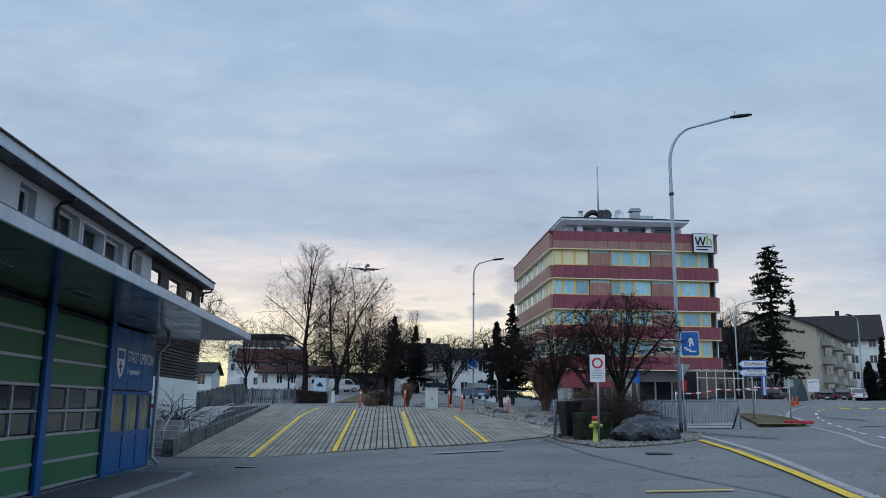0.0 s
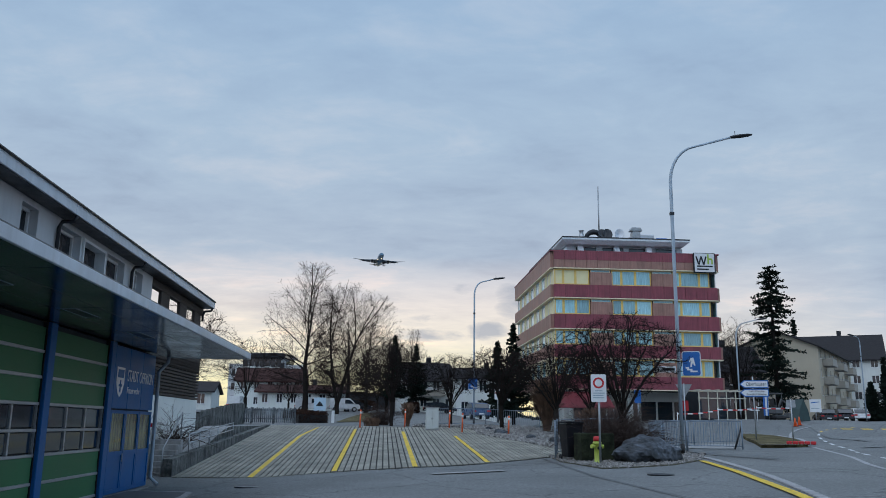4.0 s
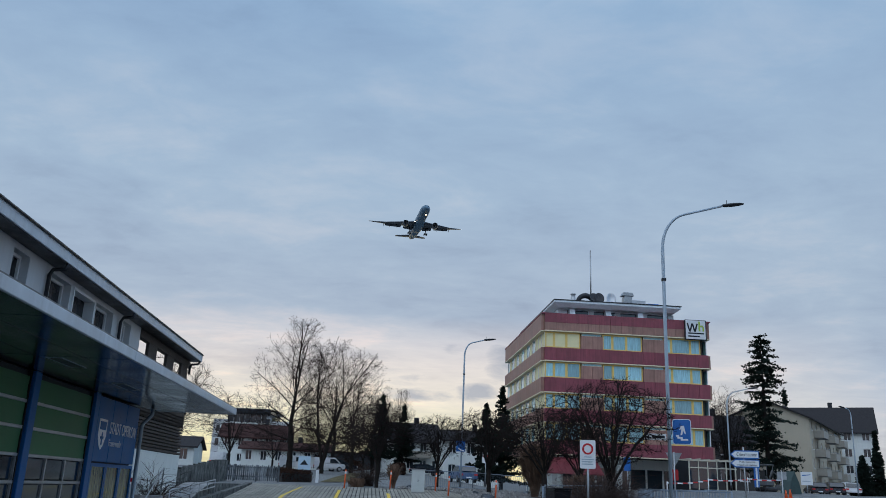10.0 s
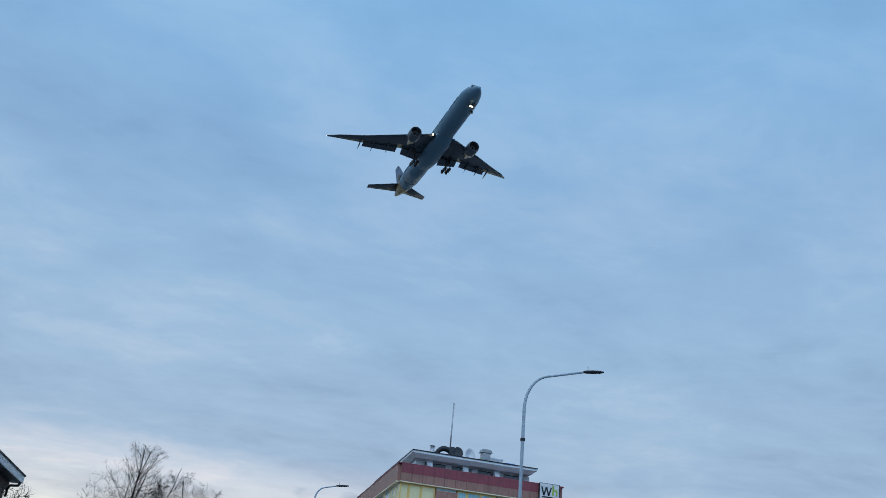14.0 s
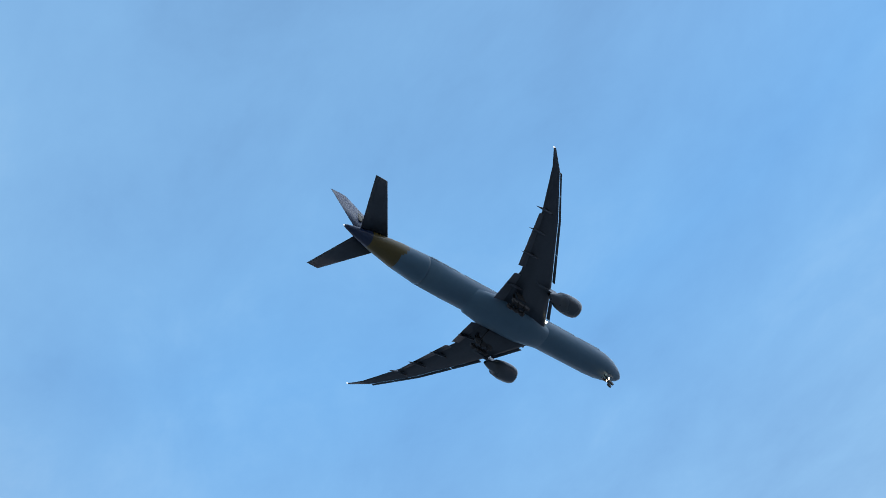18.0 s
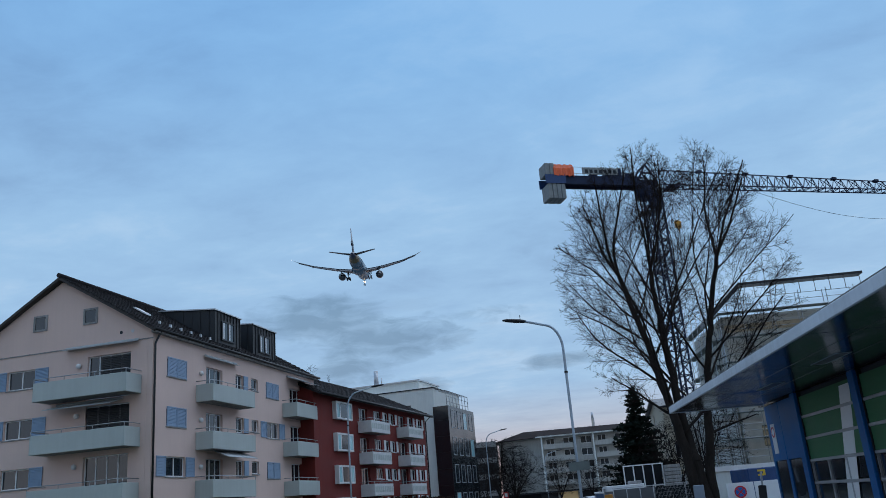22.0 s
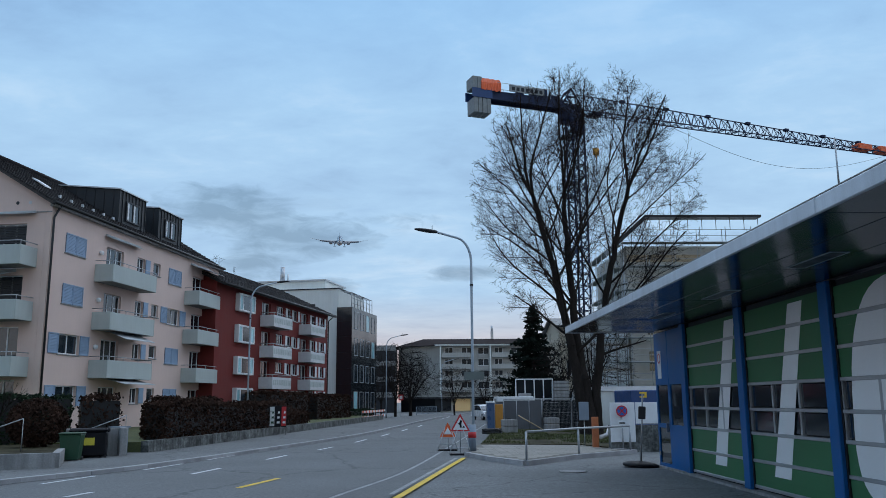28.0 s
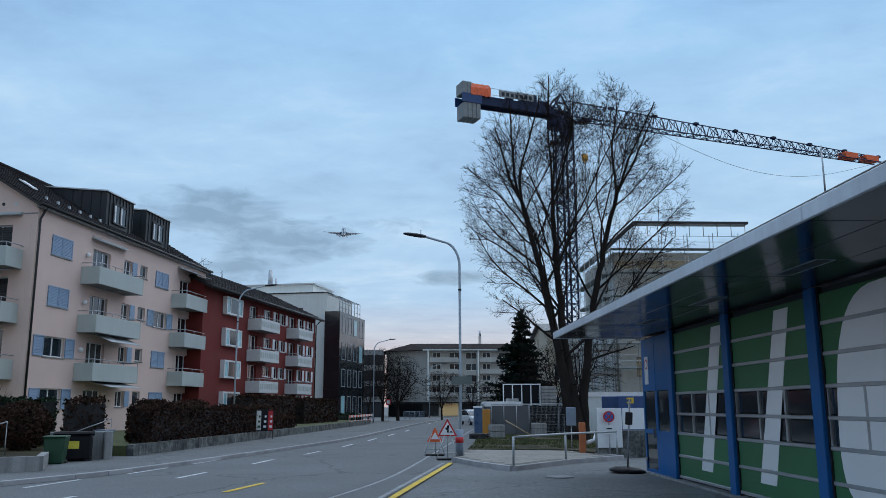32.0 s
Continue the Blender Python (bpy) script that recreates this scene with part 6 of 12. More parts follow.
    for i in range(n):
        if par[i] >= 0:
            main = acc[par[i]] < 1.9 * rad[i] ** power
            r0 = rad[par[i]] if main else min(rad[par[i]], rad[i] * 1.3)
            back = (V[i] - V[par[i]]).normalized() * min(r0, 0.3) * 0.5
            segs.append((V[par[i]] - back, V[i], r0, rad[i]))
        if rad[i] < tip * 2.4 and i > 10:
            h = (V[i] - V[par[i]]).normalized()
            for k in range(shoots):
                g = (h * 0.9 + Vector((rng.gauss(0, 0.6), rng.gauss(0, 0.6), rng.gauss(0.25, 0.5)))).normalized()
                m = V[i] + g * step * rng.uniform(0.5, 1.0)
                segs.append((V[i], m, tip * 0.8, tip * 0.6))
                g2 = (g + Vector((rng.gauss(0, 0.5), rng.gauss(0, 0.5), rng.gauss(0.2, 0.4)))).normalized()
                segs.append((m, m + g2 * step * rng.uniform(0.4, 0.9), tip * 0.6, tip * 0.4))
    return segs


def set_tree(name, data, m, label, group=""):
    """A tree of shared trunk and crown meshes."""
    t = empty(name, m, label, "tree", group)
    for nm, me in zip(("trunk", "crown"), data):
        o = new(nm, me)
        o.parent = t
    return t


def tree_data(segs, limit):
    return (tube_mesh("trunk", [q for q in segs if q[2] > limit], BARK), tube_mesh("crown", [q for q in segs if q[2] <= limit], TWIG))


def fan_limb(rng, segs, p, d, length, r, level, room, spec):
    """One limb that tapers and bends upwards, with side shoots at sharp angles; room(p, d) is how far the crown reaches."""
    kids, angle, ratio, lift, piece = spec[level]
    length = min(length, room(p, d) * rng.uniform(0.85, 1.03))
    if length < 0.12:
        return
    n = max(2, int(length / piece))
    tip = 0.35 if level < len(spec) - 1 else 0.6
    axis = d.orthogonal().normalized()
    turn = rng.random() * math.tau
    marks = sorted(0.16 + 0.84 * (k + rng.random() * 0.8) / kids for k in range(kids)) if kids else []
    q, dd = p.copy(), d.copy()
    done = 0
    for k in range(n):
        dd = (dd + Vector((rng.gauss(0, 0.07), rng.gauss(0, 0.07), rng.gauss(0, 0.05) + lift)) * (piece / 0.5) ** 0.5).normalized()
        nq = q + dd * (length / n)
        r = max(r, spec[0][4])
        ra, rb = r * (1 - (1 - tip) * k / n), r * (1 - (1 - tip) * (k + 1) / n)
        segs.append((q, nq, ra, rb))
        while done < len(marks) and marks[done] <= (k + 1) / n + 1e-6:
            f = marks[done]
            turn += 2.39996 + rng.gauss(0, 0.3)
            a = radians(rng.gauss(angle, 7))
            side = Matrix.Rotation(turn, 3, dd) @ axis
            side = (side - dd * side.dot(dd)).normalized()
            cd = (dd * math.cos(a) + side * math.sin(a)).normalized()
            fan_limb(rng, segs, q + (nq - q) * rng.random(), cd, length * ratio * (1.15 - 0.6 * f) * rng.uniform(0.75, 1.2), min(rb * 0.65, r * 0.36), level + 1, room, spec)
            done += 1
        q, dd = nq, dd


def fan_tree(seed, stems, centre, size, spec):
    """Stems given as bent lines of (x, y, z, radius), crowned by fanned limbs inside an egg-shaped crown. Gives (p0, p1, r0, r1)."""
    rng = random.Random(seed)
    c = Vector(centre)

    def room(p, d):
        o = Vector(((p.x - c.x) / size[0], (p.y - c.y) / size[1], (p.z - c.z) / size[2]))
        w = Vector((d.x / size[0], d.y / size[1], d.z / size[2]))
        a, b, k = w.dot(w), o.dot(w), o.dot(o) - 1
        disc = b * b - a * k
        if disc <= 0:
            return 0.25 if k > 0 else 0.0
        return max((-b + math.sqrt(disc)) / a, 0.25)

    segs = []
    for line, first, count, angle in stems:
        pts = []
        for (xa, ya, za, ra), (xb, yb, zb, rb) in zip(line, line[1:]):
            m = max(2, int((zb - za) / 0.5))
            pts += [(Vector((xa + (xb - xa) * k / m, ya + (yb - ya) * k / m, za + (zb - za) * k / m)), ra + (rb - ra) * k / m) for k in range(m)]
        pts.append((Vector(line[-1][:3]), line[-1][3]))
        pts = [(p + Vector((rng.gauss(0, 0.025), rng.gauss(0, 0.025), 0)), r) for p, r in pts]
        for (p, r), (q, r2) in zip(pts, pts[1:]):
            segs.append((p - (q - p) * 0.04, q, r, r2))
        turn = rng.random() * math.tau
        for k in range(count):
            z = first + (line[-1][2] - first) * (k + 0.5 * rng.random()) / count
            i = min(range(len(pts)), key=lambda j: abs(pts[j][0].z - z))
            p, r = pts[i]
            d0 = (pts[min(i + 1, len(pts) - 1)][0] - pts[max(i - 1, 0)][0]).normalized()
            turn += 2.39996 + rng.gauss(0, 0.25)
            a = radians(angle * (1.25 - 0.6 * k / count) + rng.gauss(0, 6))
            ax = d0.orthogonal().normalized()
            side = Matrix.Rotation(turn, 3, d0) @ ax
            fan_limb(rng, segs, p, (d0 * math.cos(a) + side * math.sin(a)).normalized(), 30.0, r * 0.36, 1, room, spec)
        p, r = pts[-1]
        d0 = (p - pts[-3][0]).normalized()
        for k in range(3):
            side = Matrix.Rotation(k * 2.1 + turn, 3, d0) @ d0.orthogonal().normalized()
            fan_limb(rng, segs, p, (d0 + side * 0.3).normalized(), 30.0, r * 0.75, 1, room, spec)
    return segs


def conifer(name, seed, x, y, z, height, width, label, droop=0.25, gaps=0.25, base_z=0.12, ragged=0.35, power=0.8, leaf=1.0):
    """A trunk with whorls of boughs, each a spray of small needle clumps."""
    rng = random.Random(seed)
    t = empty(name, pose(x, y, z), label, "tree")
    segs = [(Vector((0, 0, -0.2)), Vector((0, 0, height * 0.5)), height * 0.018, height * 0.011), (Vector((0, 0, height * 0.5)), Vector((0, 0, height * 0.985)), height * 0.011, 0.02)]
    vs, fs = [], []

    def clump(c, d, s):
        for k in range(3):
            a = (Vector((rng.gauss(0, 1), rng.gauss(0, 1), rng.gauss(0, 0.5))).normalized() + d * 0.9).normalized() * s
            b = a.cross(Vector((rng.gauss(0, 1), rng.gauss(0, 1), rng.gauss(0, 1)))).normalized() * s * 0.42
            i = len(vs)
            for q in (c - a * 0.3, c + b, c + a, c - b):
                vs.append(tuple(q))
            fs.append((i, i + 1, i + 2, i + 3))

    zz = height * base_z
    while zz < height * 0.98:
        u = (zz - height * base_z) / (height * (1 - base_z))
        prof = (1 - u) ** power * (0.85 + 0.15 * math.sin(zz * 1.7 + seed))
        n = rng.randint(5, 7)
        a0 = rng.random() * math.tau
        for k in range(n):
            if rng.random() < gaps:
                continue
            a = a0 + math.tau * k / n + rng.gauss(0, 0.2)
            ln = max(0.25, width * 0.5 * prof * rng.uniform(1 - ragged, 1 + ragged * 0.6))
            d = Vector((math.cos(a), math.sin(a), rng.uniform(-droop, 0.25) * (1 - u * 0.6)))
            p0 = Vector((0, 0, zz + rng.uniform(-0.15, 0.15)))
            p1 = p0 + d * ln
            segs.append((p0, p1, 0.02 + 0.012 * ln, 0.012))
            m = max(6, int(ln / 0.055 / leaf))
            for q in range(m):
                f = 0.18 + 0.82 * q / m
                side = Vector((-d.y, d.x, 0)) * rng.gauss(0, 0.16) * ln * f
                clump(p0 + d * ln * f + side + Vector((0, 0, rng.gauss(0, 0.08))), d.normalized(), rng.uniform(0.14, 0.3) * (0.7 + 0.025 * height) * leaf)
        zz += height * rng.uniform(0.016, 0.026)
    for q in range(10):
        clump(Vector((0, 0, height * rng.uniform(0.93, 1.0))), Vector((0, 0, 1)), 0.25)
    tr = new("trunk", tube_mesh("trunk", segs, BARK))
    tr.parent = t
    me = bpy.data.meshes.new("crown")
    me.from_pydata(vs, [], fs)
    me.materials.append(NEEDLE)
    cr = new("crown", me)
    cr.parent = t
    return t


def leafy(name, shape, count, size, material, label, category, seed, m=None, wood=None):
    """A hedge or bush: a dense shell and fill of small leaves, uneven outside. shape(rng) gives a point."""
    rng = random.Random(seed)
    t = empty(name, m or Matrix(), label, category)
    vs, fs = [], []
    for _ in range(count):
        c = shape(rng)
        a = Vector((rng.gauss(0, 1), rng.gauss(0, 1), rng.gauss(0, 1))).normalized() * size * rng.uniform(0.6, 1.3)
        b = a.cross(Vector((rng.gauss(0, 1), rng.gauss(0, 1), rng.gauss(0, 1)))).normalized() * a.length * 0.55
        i = len(vs)
        for q in (c - a, c + b, c + a, c - b):
            vs.append(tuple(q))
        fs.append((i, i + 1, i + 2, i + 3))
    me = bpy.data.meshes.new("foliage")
    me.from_pydata(vs, [], fs)
    me.materials.append(material)
    f = new("foliage", me)
    f.parent = t
    f["kind"] = "stuff"
    if wood:
        w = new("wood", tube_mesh("wood", wood, BARK))
        w.parent = t
    return t


def hedge_box(name, seed, p0, p1, depth, z0, z1, material, label, dens=900, leaf=0.055):
    """A clipped hedge from p0 to p1 in plan."""
    a, b = Vector((*p0, 0)), Vector((*p1, 0))
    L = (b - a).length
    u = (b - a).normalized()
    n = Vector((-u.y, u.x, 0))
    H = z1 - z0

    def shape(rng):
        f = rng.random()
        s, w, h = rng.random() * L, rng.random() * depth, rng.random() * H
        if f < 0.3:
            w = rng.choice((0, depth)) + rng.gauss(0, 0.05)
        elif f < 0.55:
            h = H + rng.gauss(0, 0.05)
        elif f < 0.65:
            s = rng.choice((0, L)) + rng.gauss(0, 0.05)
        h += 0.06 * math.sin(s * 1.3) * (h / H) + rng.gauss(0, 0.02)
        return a + u * s + n * w + Vector((0, 0, z0 + max(0.02, h)))
    t = leafy(name, shape, int(dens * (L * H * 2 + L * depth) * 0.5), leaf, material, label, "hedge", seed)
    # added black block inside, painting the shade seen between the leaves
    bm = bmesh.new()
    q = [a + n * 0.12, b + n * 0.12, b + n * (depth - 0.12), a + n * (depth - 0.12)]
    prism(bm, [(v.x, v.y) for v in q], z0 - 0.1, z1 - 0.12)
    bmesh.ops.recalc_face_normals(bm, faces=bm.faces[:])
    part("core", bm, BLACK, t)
    return t


def on_ground(x, y, dz=0.0):
    return (x, y, terrain(x, y) + dz)


# round-headed maples along the top of the ramp


MAPLES = [tree_data(colonise(40 + k, 5.0, 3.55, 2.45, 1.5, 0.14, 3900, 0.17, 0.0085, fork=0.36, reach=4.5, kill=1.6, up=0.07, shoots=3, bias=0.42, limbs=15, low=0.05), 0.03) for k in range(2)]
for i, (x, y, s, sz) in enumerate([(0.5, 53.0, 0.88, 1.0), (4.3, 53.8, 0.86, 0.9), (7.0, 49.5, 0.94, 0.95), (9.0, 43.3, 1.05, 0.98), (11.6, 46.5, 1.05, 1.0), (8.85, 30.75, 0.98, 1.05)]):
    m = pose(*on_ground(x, y), 0, 0, 77 * i) @ Matrix.Diagonal((s, s, sz, 1))
    set_tree("maple_tree", MAPLES[i % 2], m, "bare round-headed maple with dense dark twigs", "maples by the ramp")
# tall trees along the side street
TALL_SPEC = [(0, 0, 0, 0, 0.012), (9, 46, 0.52, 0.012, 0.7), (7, 48, 0.54, 0.015, 0.45), (4, 50, 0.55, 0.01, 0.35), (0, 0, 0, 0.02, 0.3)]
TALL = [tree_data(fan_tree(61, [([(0, 0, -0.3, 0.42), (0.1, 0, 1.5, 0.33), (-0.15, 0.1, 5.0, 0.25), (0.1, 0.2, 9.0, 0.15)], 2.6, 15, 66)], (0.0, 0.0, 9.6), (6.3, 5.6, 8.2), TALL_SPEC), 0.06),
        tree_data(fan_tree(62, [([(0, 0, -0.3, 0.34), (0.1, 0, 1.2, 0.26), (1.1, 0.1, 5.0, 0.2), (2.0, 0.3, 8.0, 0.11)], 2.4, 11, 58), ([(0.1, 0.1, 0.8, 0.2), (-0.7, 0.2, 4.5, 0.16), (-0.9, -0.2, 7.6, 0.1)], 2.5, 9, 62)], (1.4, 0.0, 8.2), (6.6, 5.2, 6.9), TALL_SPEC), 0.06)]
for i, (x, y, s, h) in enumerate([(-9.0, 96.6, 0.98, 1.0), (-5.4, 96.8, 0.98, 1.02), (-2.2, 106, 0.75, 0.66), (0.4, 112, 0.8, 0.72), (-5.2, 120, 0.95, 0.75), (4.2, 128, 0.5, 0.72)]):
    m = pose(*on_ground(x, y), 0, 0, (0, 0, 140, 75, 200, 30)[i]) @ Matrix.Diagonal((s, s, h, 1))
    set_tree("street_tree", TALL[(0, 1, 0, 1, 0, 0)[i]], m, "tall bare plane tree with fanned dark branches", "tall trees of the side street")
SPREAD = tree_data(colonise(70, 8.5, 5.2, 3.7, 3.3, 0.17, 1900, 0.33, 0.011, fork=0.24, reach=5, kill=1.5, up=0.1, shoots=3, limbs=10), 0.045)
for i, (x, y, s) in enumerate([(-15.2, 94, 0.98), (-18.5, 80, 1.22), (-21.5, 84, 1.15)]):
    set_tree("bare_tree", SPREAD, pose(*on_ground(x, y), 0, 0, 50 * i) @ Matrix.Diagonal((s, s, s, 1)), "bare spreading tree behind the station")
for i, (x, y, s) in enumerate([(-12.5, 112, 0.8), (-7.5, 126, 0.9), (-1.0, 132, 1.0), (-3.0, 146, 1.0), (-12.0, 150, 1.1), (-18.0, 158, 1.2), (-7.5, 168, 1.3)]):
    set_tree("bare_tree", SPREAD, pose(*on_ground(x, y), 0, 0, 67 * i) @ Matrix.Diagonal((s, s, s * 0.85, 1)), "bare dark tree in the side street gardens", "garden trees")
SLIM = tree_data(colonise(80, 10.0, 6.3, 2.6, 3.9, 0.15, 1500, 0.36, 0.01, fork=0.25, reach=5, kill=1.5, up=0.2, shoots=3, limbs=10), 0.045)
for i, (x, y, s) in enumerate([(38.5, 88.5, 1.1), (36.5, 83, 0.95), (34.0, 79, 0.8)]):
    set_tree("bare_tree", SLIM, pose(*on_ground(x, y), 0, 0, 50 * i) @ Matrix.Diagonal((s, s, s, 1)), "bare slender tree beside the hotel")
conifer("fir_tree", 1, *on_ground(36.6, 75.6), 14.7, 6.0, "tall dark fir with ragged boughs", gaps=0.2, ragged=0.6, power=0.36, droop=0.6, leaf=0.62)
conifer("fir_tree", 2, *on_ground(65, 127.3), 16.0, 4.0, "dark narrow fir behind a house")
conifer("spruce_tree", 3, *on_ground(1.3, 110), 10.2, 4.6, "dark spruce in the side street", gaps=0.35, ragged=0.5, base_z=0.2)
conifer("spruce_tree", 4, *on_ground(4.4, 115), 9.2, 4.6, "dark spruce in the side street", gaps=0.35, ragged=0.5, base_z=0.2)
conifer("spruce_tree", 5, *on_ground(13.4, 86), 10.8, 5.6, "dark spruce beside the hotel", gaps=0.32, ragged=0.5, power=0.9)
conifer("spruce_tree", 6, *on_ground(11.9, 87), 8.6, 4.6, "dark spruce beside the hotel")
conifer("thuja", 7, *on_ground(59.25, 95.0), 7.4, 2.4, "dark columnar thuja by the car park", gaps=0.05, ragged=0.15, base_z=0.02)
conifer("thuja", 8, *on_ground(57.7, 95.5), 4.5, 3.6, "dark broad thuja by the car park", gaps=0.05, ragged=0.15, base_z=0.02)


# the great bare tree by the building site
BIG = tree_data(fan_tree(5, [
    ([(0.2, 0.0, -0.3, 0.46), (0.3, 0.0, 1.0, 0.3), (0.95, 0.1, 5.0, 0.21), (1.7, 0.2, 8.6, 0.16), (2.6, 0.4, 12.0, 0.11)], 4.0, 12, 46),
    ([(-0.08, 0.15, -0.3, 0.42), (0.05, 0.1, 1.2, 0.28), (0.55, -0.2, 5.0, 0.21), (0.8, -0.4, 9.5, 0.16), (0.85, -0.6, 12.5, 0.10)], 6.5, 8, 36),
    ([(-0.28, -0.1, -0.3, 0.36), (-0.36, -0.12, 2.5, 0.23), (-0.9, 0.0, 6.5, 0.17), (-1.5, 0.3, 9.5, 0.14), (-2.2, 0.8, 12.4, 0.10)], 3.8, 12, 44)],
    (0.05, 0.0, 11.6), (6.3, 6.0, 7.5), [(0, 0, 0, 0, 0.0075), (9, 32, 0.42, 0.024, 0.55), (8, 38, 0.5, 0.01, 0.4), (6, 44, 0.55, -0.01, 0.3), (0, 0, 0, 0.0, 0.25)]), 0.045)
set_tree("big_tree", BIG, pose(-8.3, -41.2, 0), "great bare many-stemmed tree beside the building site")
conifer("spruce_tree", 9, -10.5, -78.0, 0, 10.8, 7.8, "dark spruce behind the building site", gaps=0.05, base_z=0.04, power=0.75)
for i, (x, y, h) in enumerate([(3.4, -106, 9.3), (1.4, -104, 8.2), (-4.3, -112, 6.6), (1.6, -110, 6.8), (5.5, -112, 7.0), (-9.5, -128, 6.5), (-14.5, -126, 6.5), (-12.5, -72, 7.0), (-13.5, -66, 8)]):
    set_tree("bare_tree", SPREAD, pose(x, y, 0, 0, 0, 70 * i) @ Matrix.Diagonal((h / 8.5, h / 8.5, h / 8.5, 1)), "bare dark street tree")
set_tree("bare_tree", SLIM, pose(19.5, -76, 0.6) @ Matrix.Diagonal((1.3, 1.3, 1.42, 1)), "bare tree behind the houses")
# small shrub tree before the pink gable
bare_tree("shrub", 101, 14.7, -29.6, 0.4, 2.6, 0.04, 4, "small bare shrub before the house", spread=0.5, up=0.3, rmin=0.006, first=0.3, lean=0.5)

# ---------------------------------------------------------------- paint and kerbs on the ground
def ribbon(bm, pts, w, dz=0.012, mi=0, step=0.8):
    """A painted or laid strip of width w along plan points."""
    P_ = [Vector(p) for p in pts]
    fine = []
    for a, b in zip(P_, P_[1:]):
        n = max(1, int((b - a).length / step))
        fine += [a + (b - a) * k / n for k in range(n)]
    fine.append(P_[-1])
    prev = None
    for i, p in enumerate(fine):
        d = (fine[min(i + 1, len(fine) - 1)] - fine[max(i - 1, 0)]).normalized()
        n = Vector((-d.y, d.x)) * w / 2
        row = [bm.verts.new((q.x, q.y, terrain(q.x, q.y) + dz)) for q in (p - n, p + n)]
        if prev:
            bm.faces.new((prev[0], row[0], row[1], prev[1])).material_index = mi
        prev = row


def smooth_line(pts, n=8):
    """Catmull-Rom through plan points."""
    P_ = [Vector(p) for p in pts]
    P_ = [P_[0] * 2 - P_[1]] + P_ + [P_[-1] * 2 - P_[-2]]
    out = []
    for a, b, c, d in zip(P_, P_[1:], P_[2:], P_[3:]):
        for k in range(n):
            t = k / n
            out.append(0.5 * (2 * b + (c - a) * t + (2 * a - 5 * b + 4 * c - d) * t * t + (3 * b - a - 3 * c + d) * t ** 3))
    return out + [P_[-2]]


def marking(name, pts, w, material, label, dz=0.012):
    bm = bmesh.new()
    ribbon(bm, pts, w, dz)
    ob = part(name, bm, material)
    return tagged(ob, label, "road marking", kind="structure")


for x, y1 in ((-4.16, 43.0), (-1.53, 47.5), (1.08, 45.8), (3.64, 42.6)):
    bm = bmesh.new()
    ribbon(bm, [(x, ramp_foot(x) + 0.02), (x, y1)], 0.17, 0.036)
    tagged(part("yellow_line", bm, YELLOW_LINE), "worn yellow line up the ribbed ramp", "road marking", kind="structure")
marking("yellow_line", [(-4.16, 43.0), (-4.0, 45.5), (-3.7, 49.0)], 0.14, YELLOW_LINE, "worn yellow line at the top of the ramp", 0.036)
marking("yellow_line", [(10.65, 27.73), (9.71, 22.82), (8.31, 16.81), (7.41, 13.33), (6.2, 8.5), (5.0, 3.0), (3.6, -4.0)], 0.22, YELLOW_LINE, "thick yellow kerbside line")
marking("yellow_line", [(4.44, 14.07), (5.9, 13.95)], 0.13, YELLOW_LINE, "short yellow line on the asphalt")
marking("patch_edge", [(5.95, 31.19), (5.63, 22.35), (5.91, 16.68), (6.32, 13.6), (6.4, 8)], 0.05, PATCH, "dark sealed seam in the asphalt", 0.009)
bm = bmesh.new()
strip(bm, [(11.9, 31.5), (11.2, 27.6), (9.9, 20.9), (7.95, 13.9), (6.6, 8), (4.2, -4)], [(24.0, 40.0), (19.8, 34.0), (16.5, 26.0), (14.0, 18), (12.5, 8), (10.5, -6)], 0.004, 40, 0, 10)
tagged(part("road", bm, ROAD), "grey asphalt main road with a bend", "road", kind="structure")
bm = bmesh.new()
strip(bm, [(24.0, 40.0), (24.5, 45), (28.0, 53.6), (40, 66), (60, 84), (90, 108)], [(19.8, 34.0), (28, 36), (38, 46), (52, 58), (72, 76), (100, 98)], 0.004, 40, 0, 10)
tagged(part("road", bm, ROAD), "grey asphalt main road climbing beyond the bend", "road", kind="structure")
# cobbled drain strip beside the yellow line
drain = empty("drain_strip", Matrix(), "pale cobbled drain strip along the road edge", "kerb", kind="structure")
bm0 = bmesh.new()
bevel_box(bm0, -0.11, 0.11, -0.09, 0.09, -0.03, 0.022, 0.015)
COB = mesh_of(bm0, "cobble", KERB)
rngk = random.Random(3)
line = smooth_line([(11.72, 31.33), (11.15, 27.53), (9.74, 20.84), (7.83, 13.89), (6.45, 8.3)], 40)
acc, last = 0.0, line[0]
for p in line[1:]:
    acc += (p - last).length
    last = p
    if acc > 0.21 and len(drain.children) < 150:
        acc = 0
        share("cobble", COB, drain, pose(p.x + rngk.gauss(0, 0.006), p.y, terrain(p.x, p.y), 0, 0, rngk.uniform(-6, 6)))
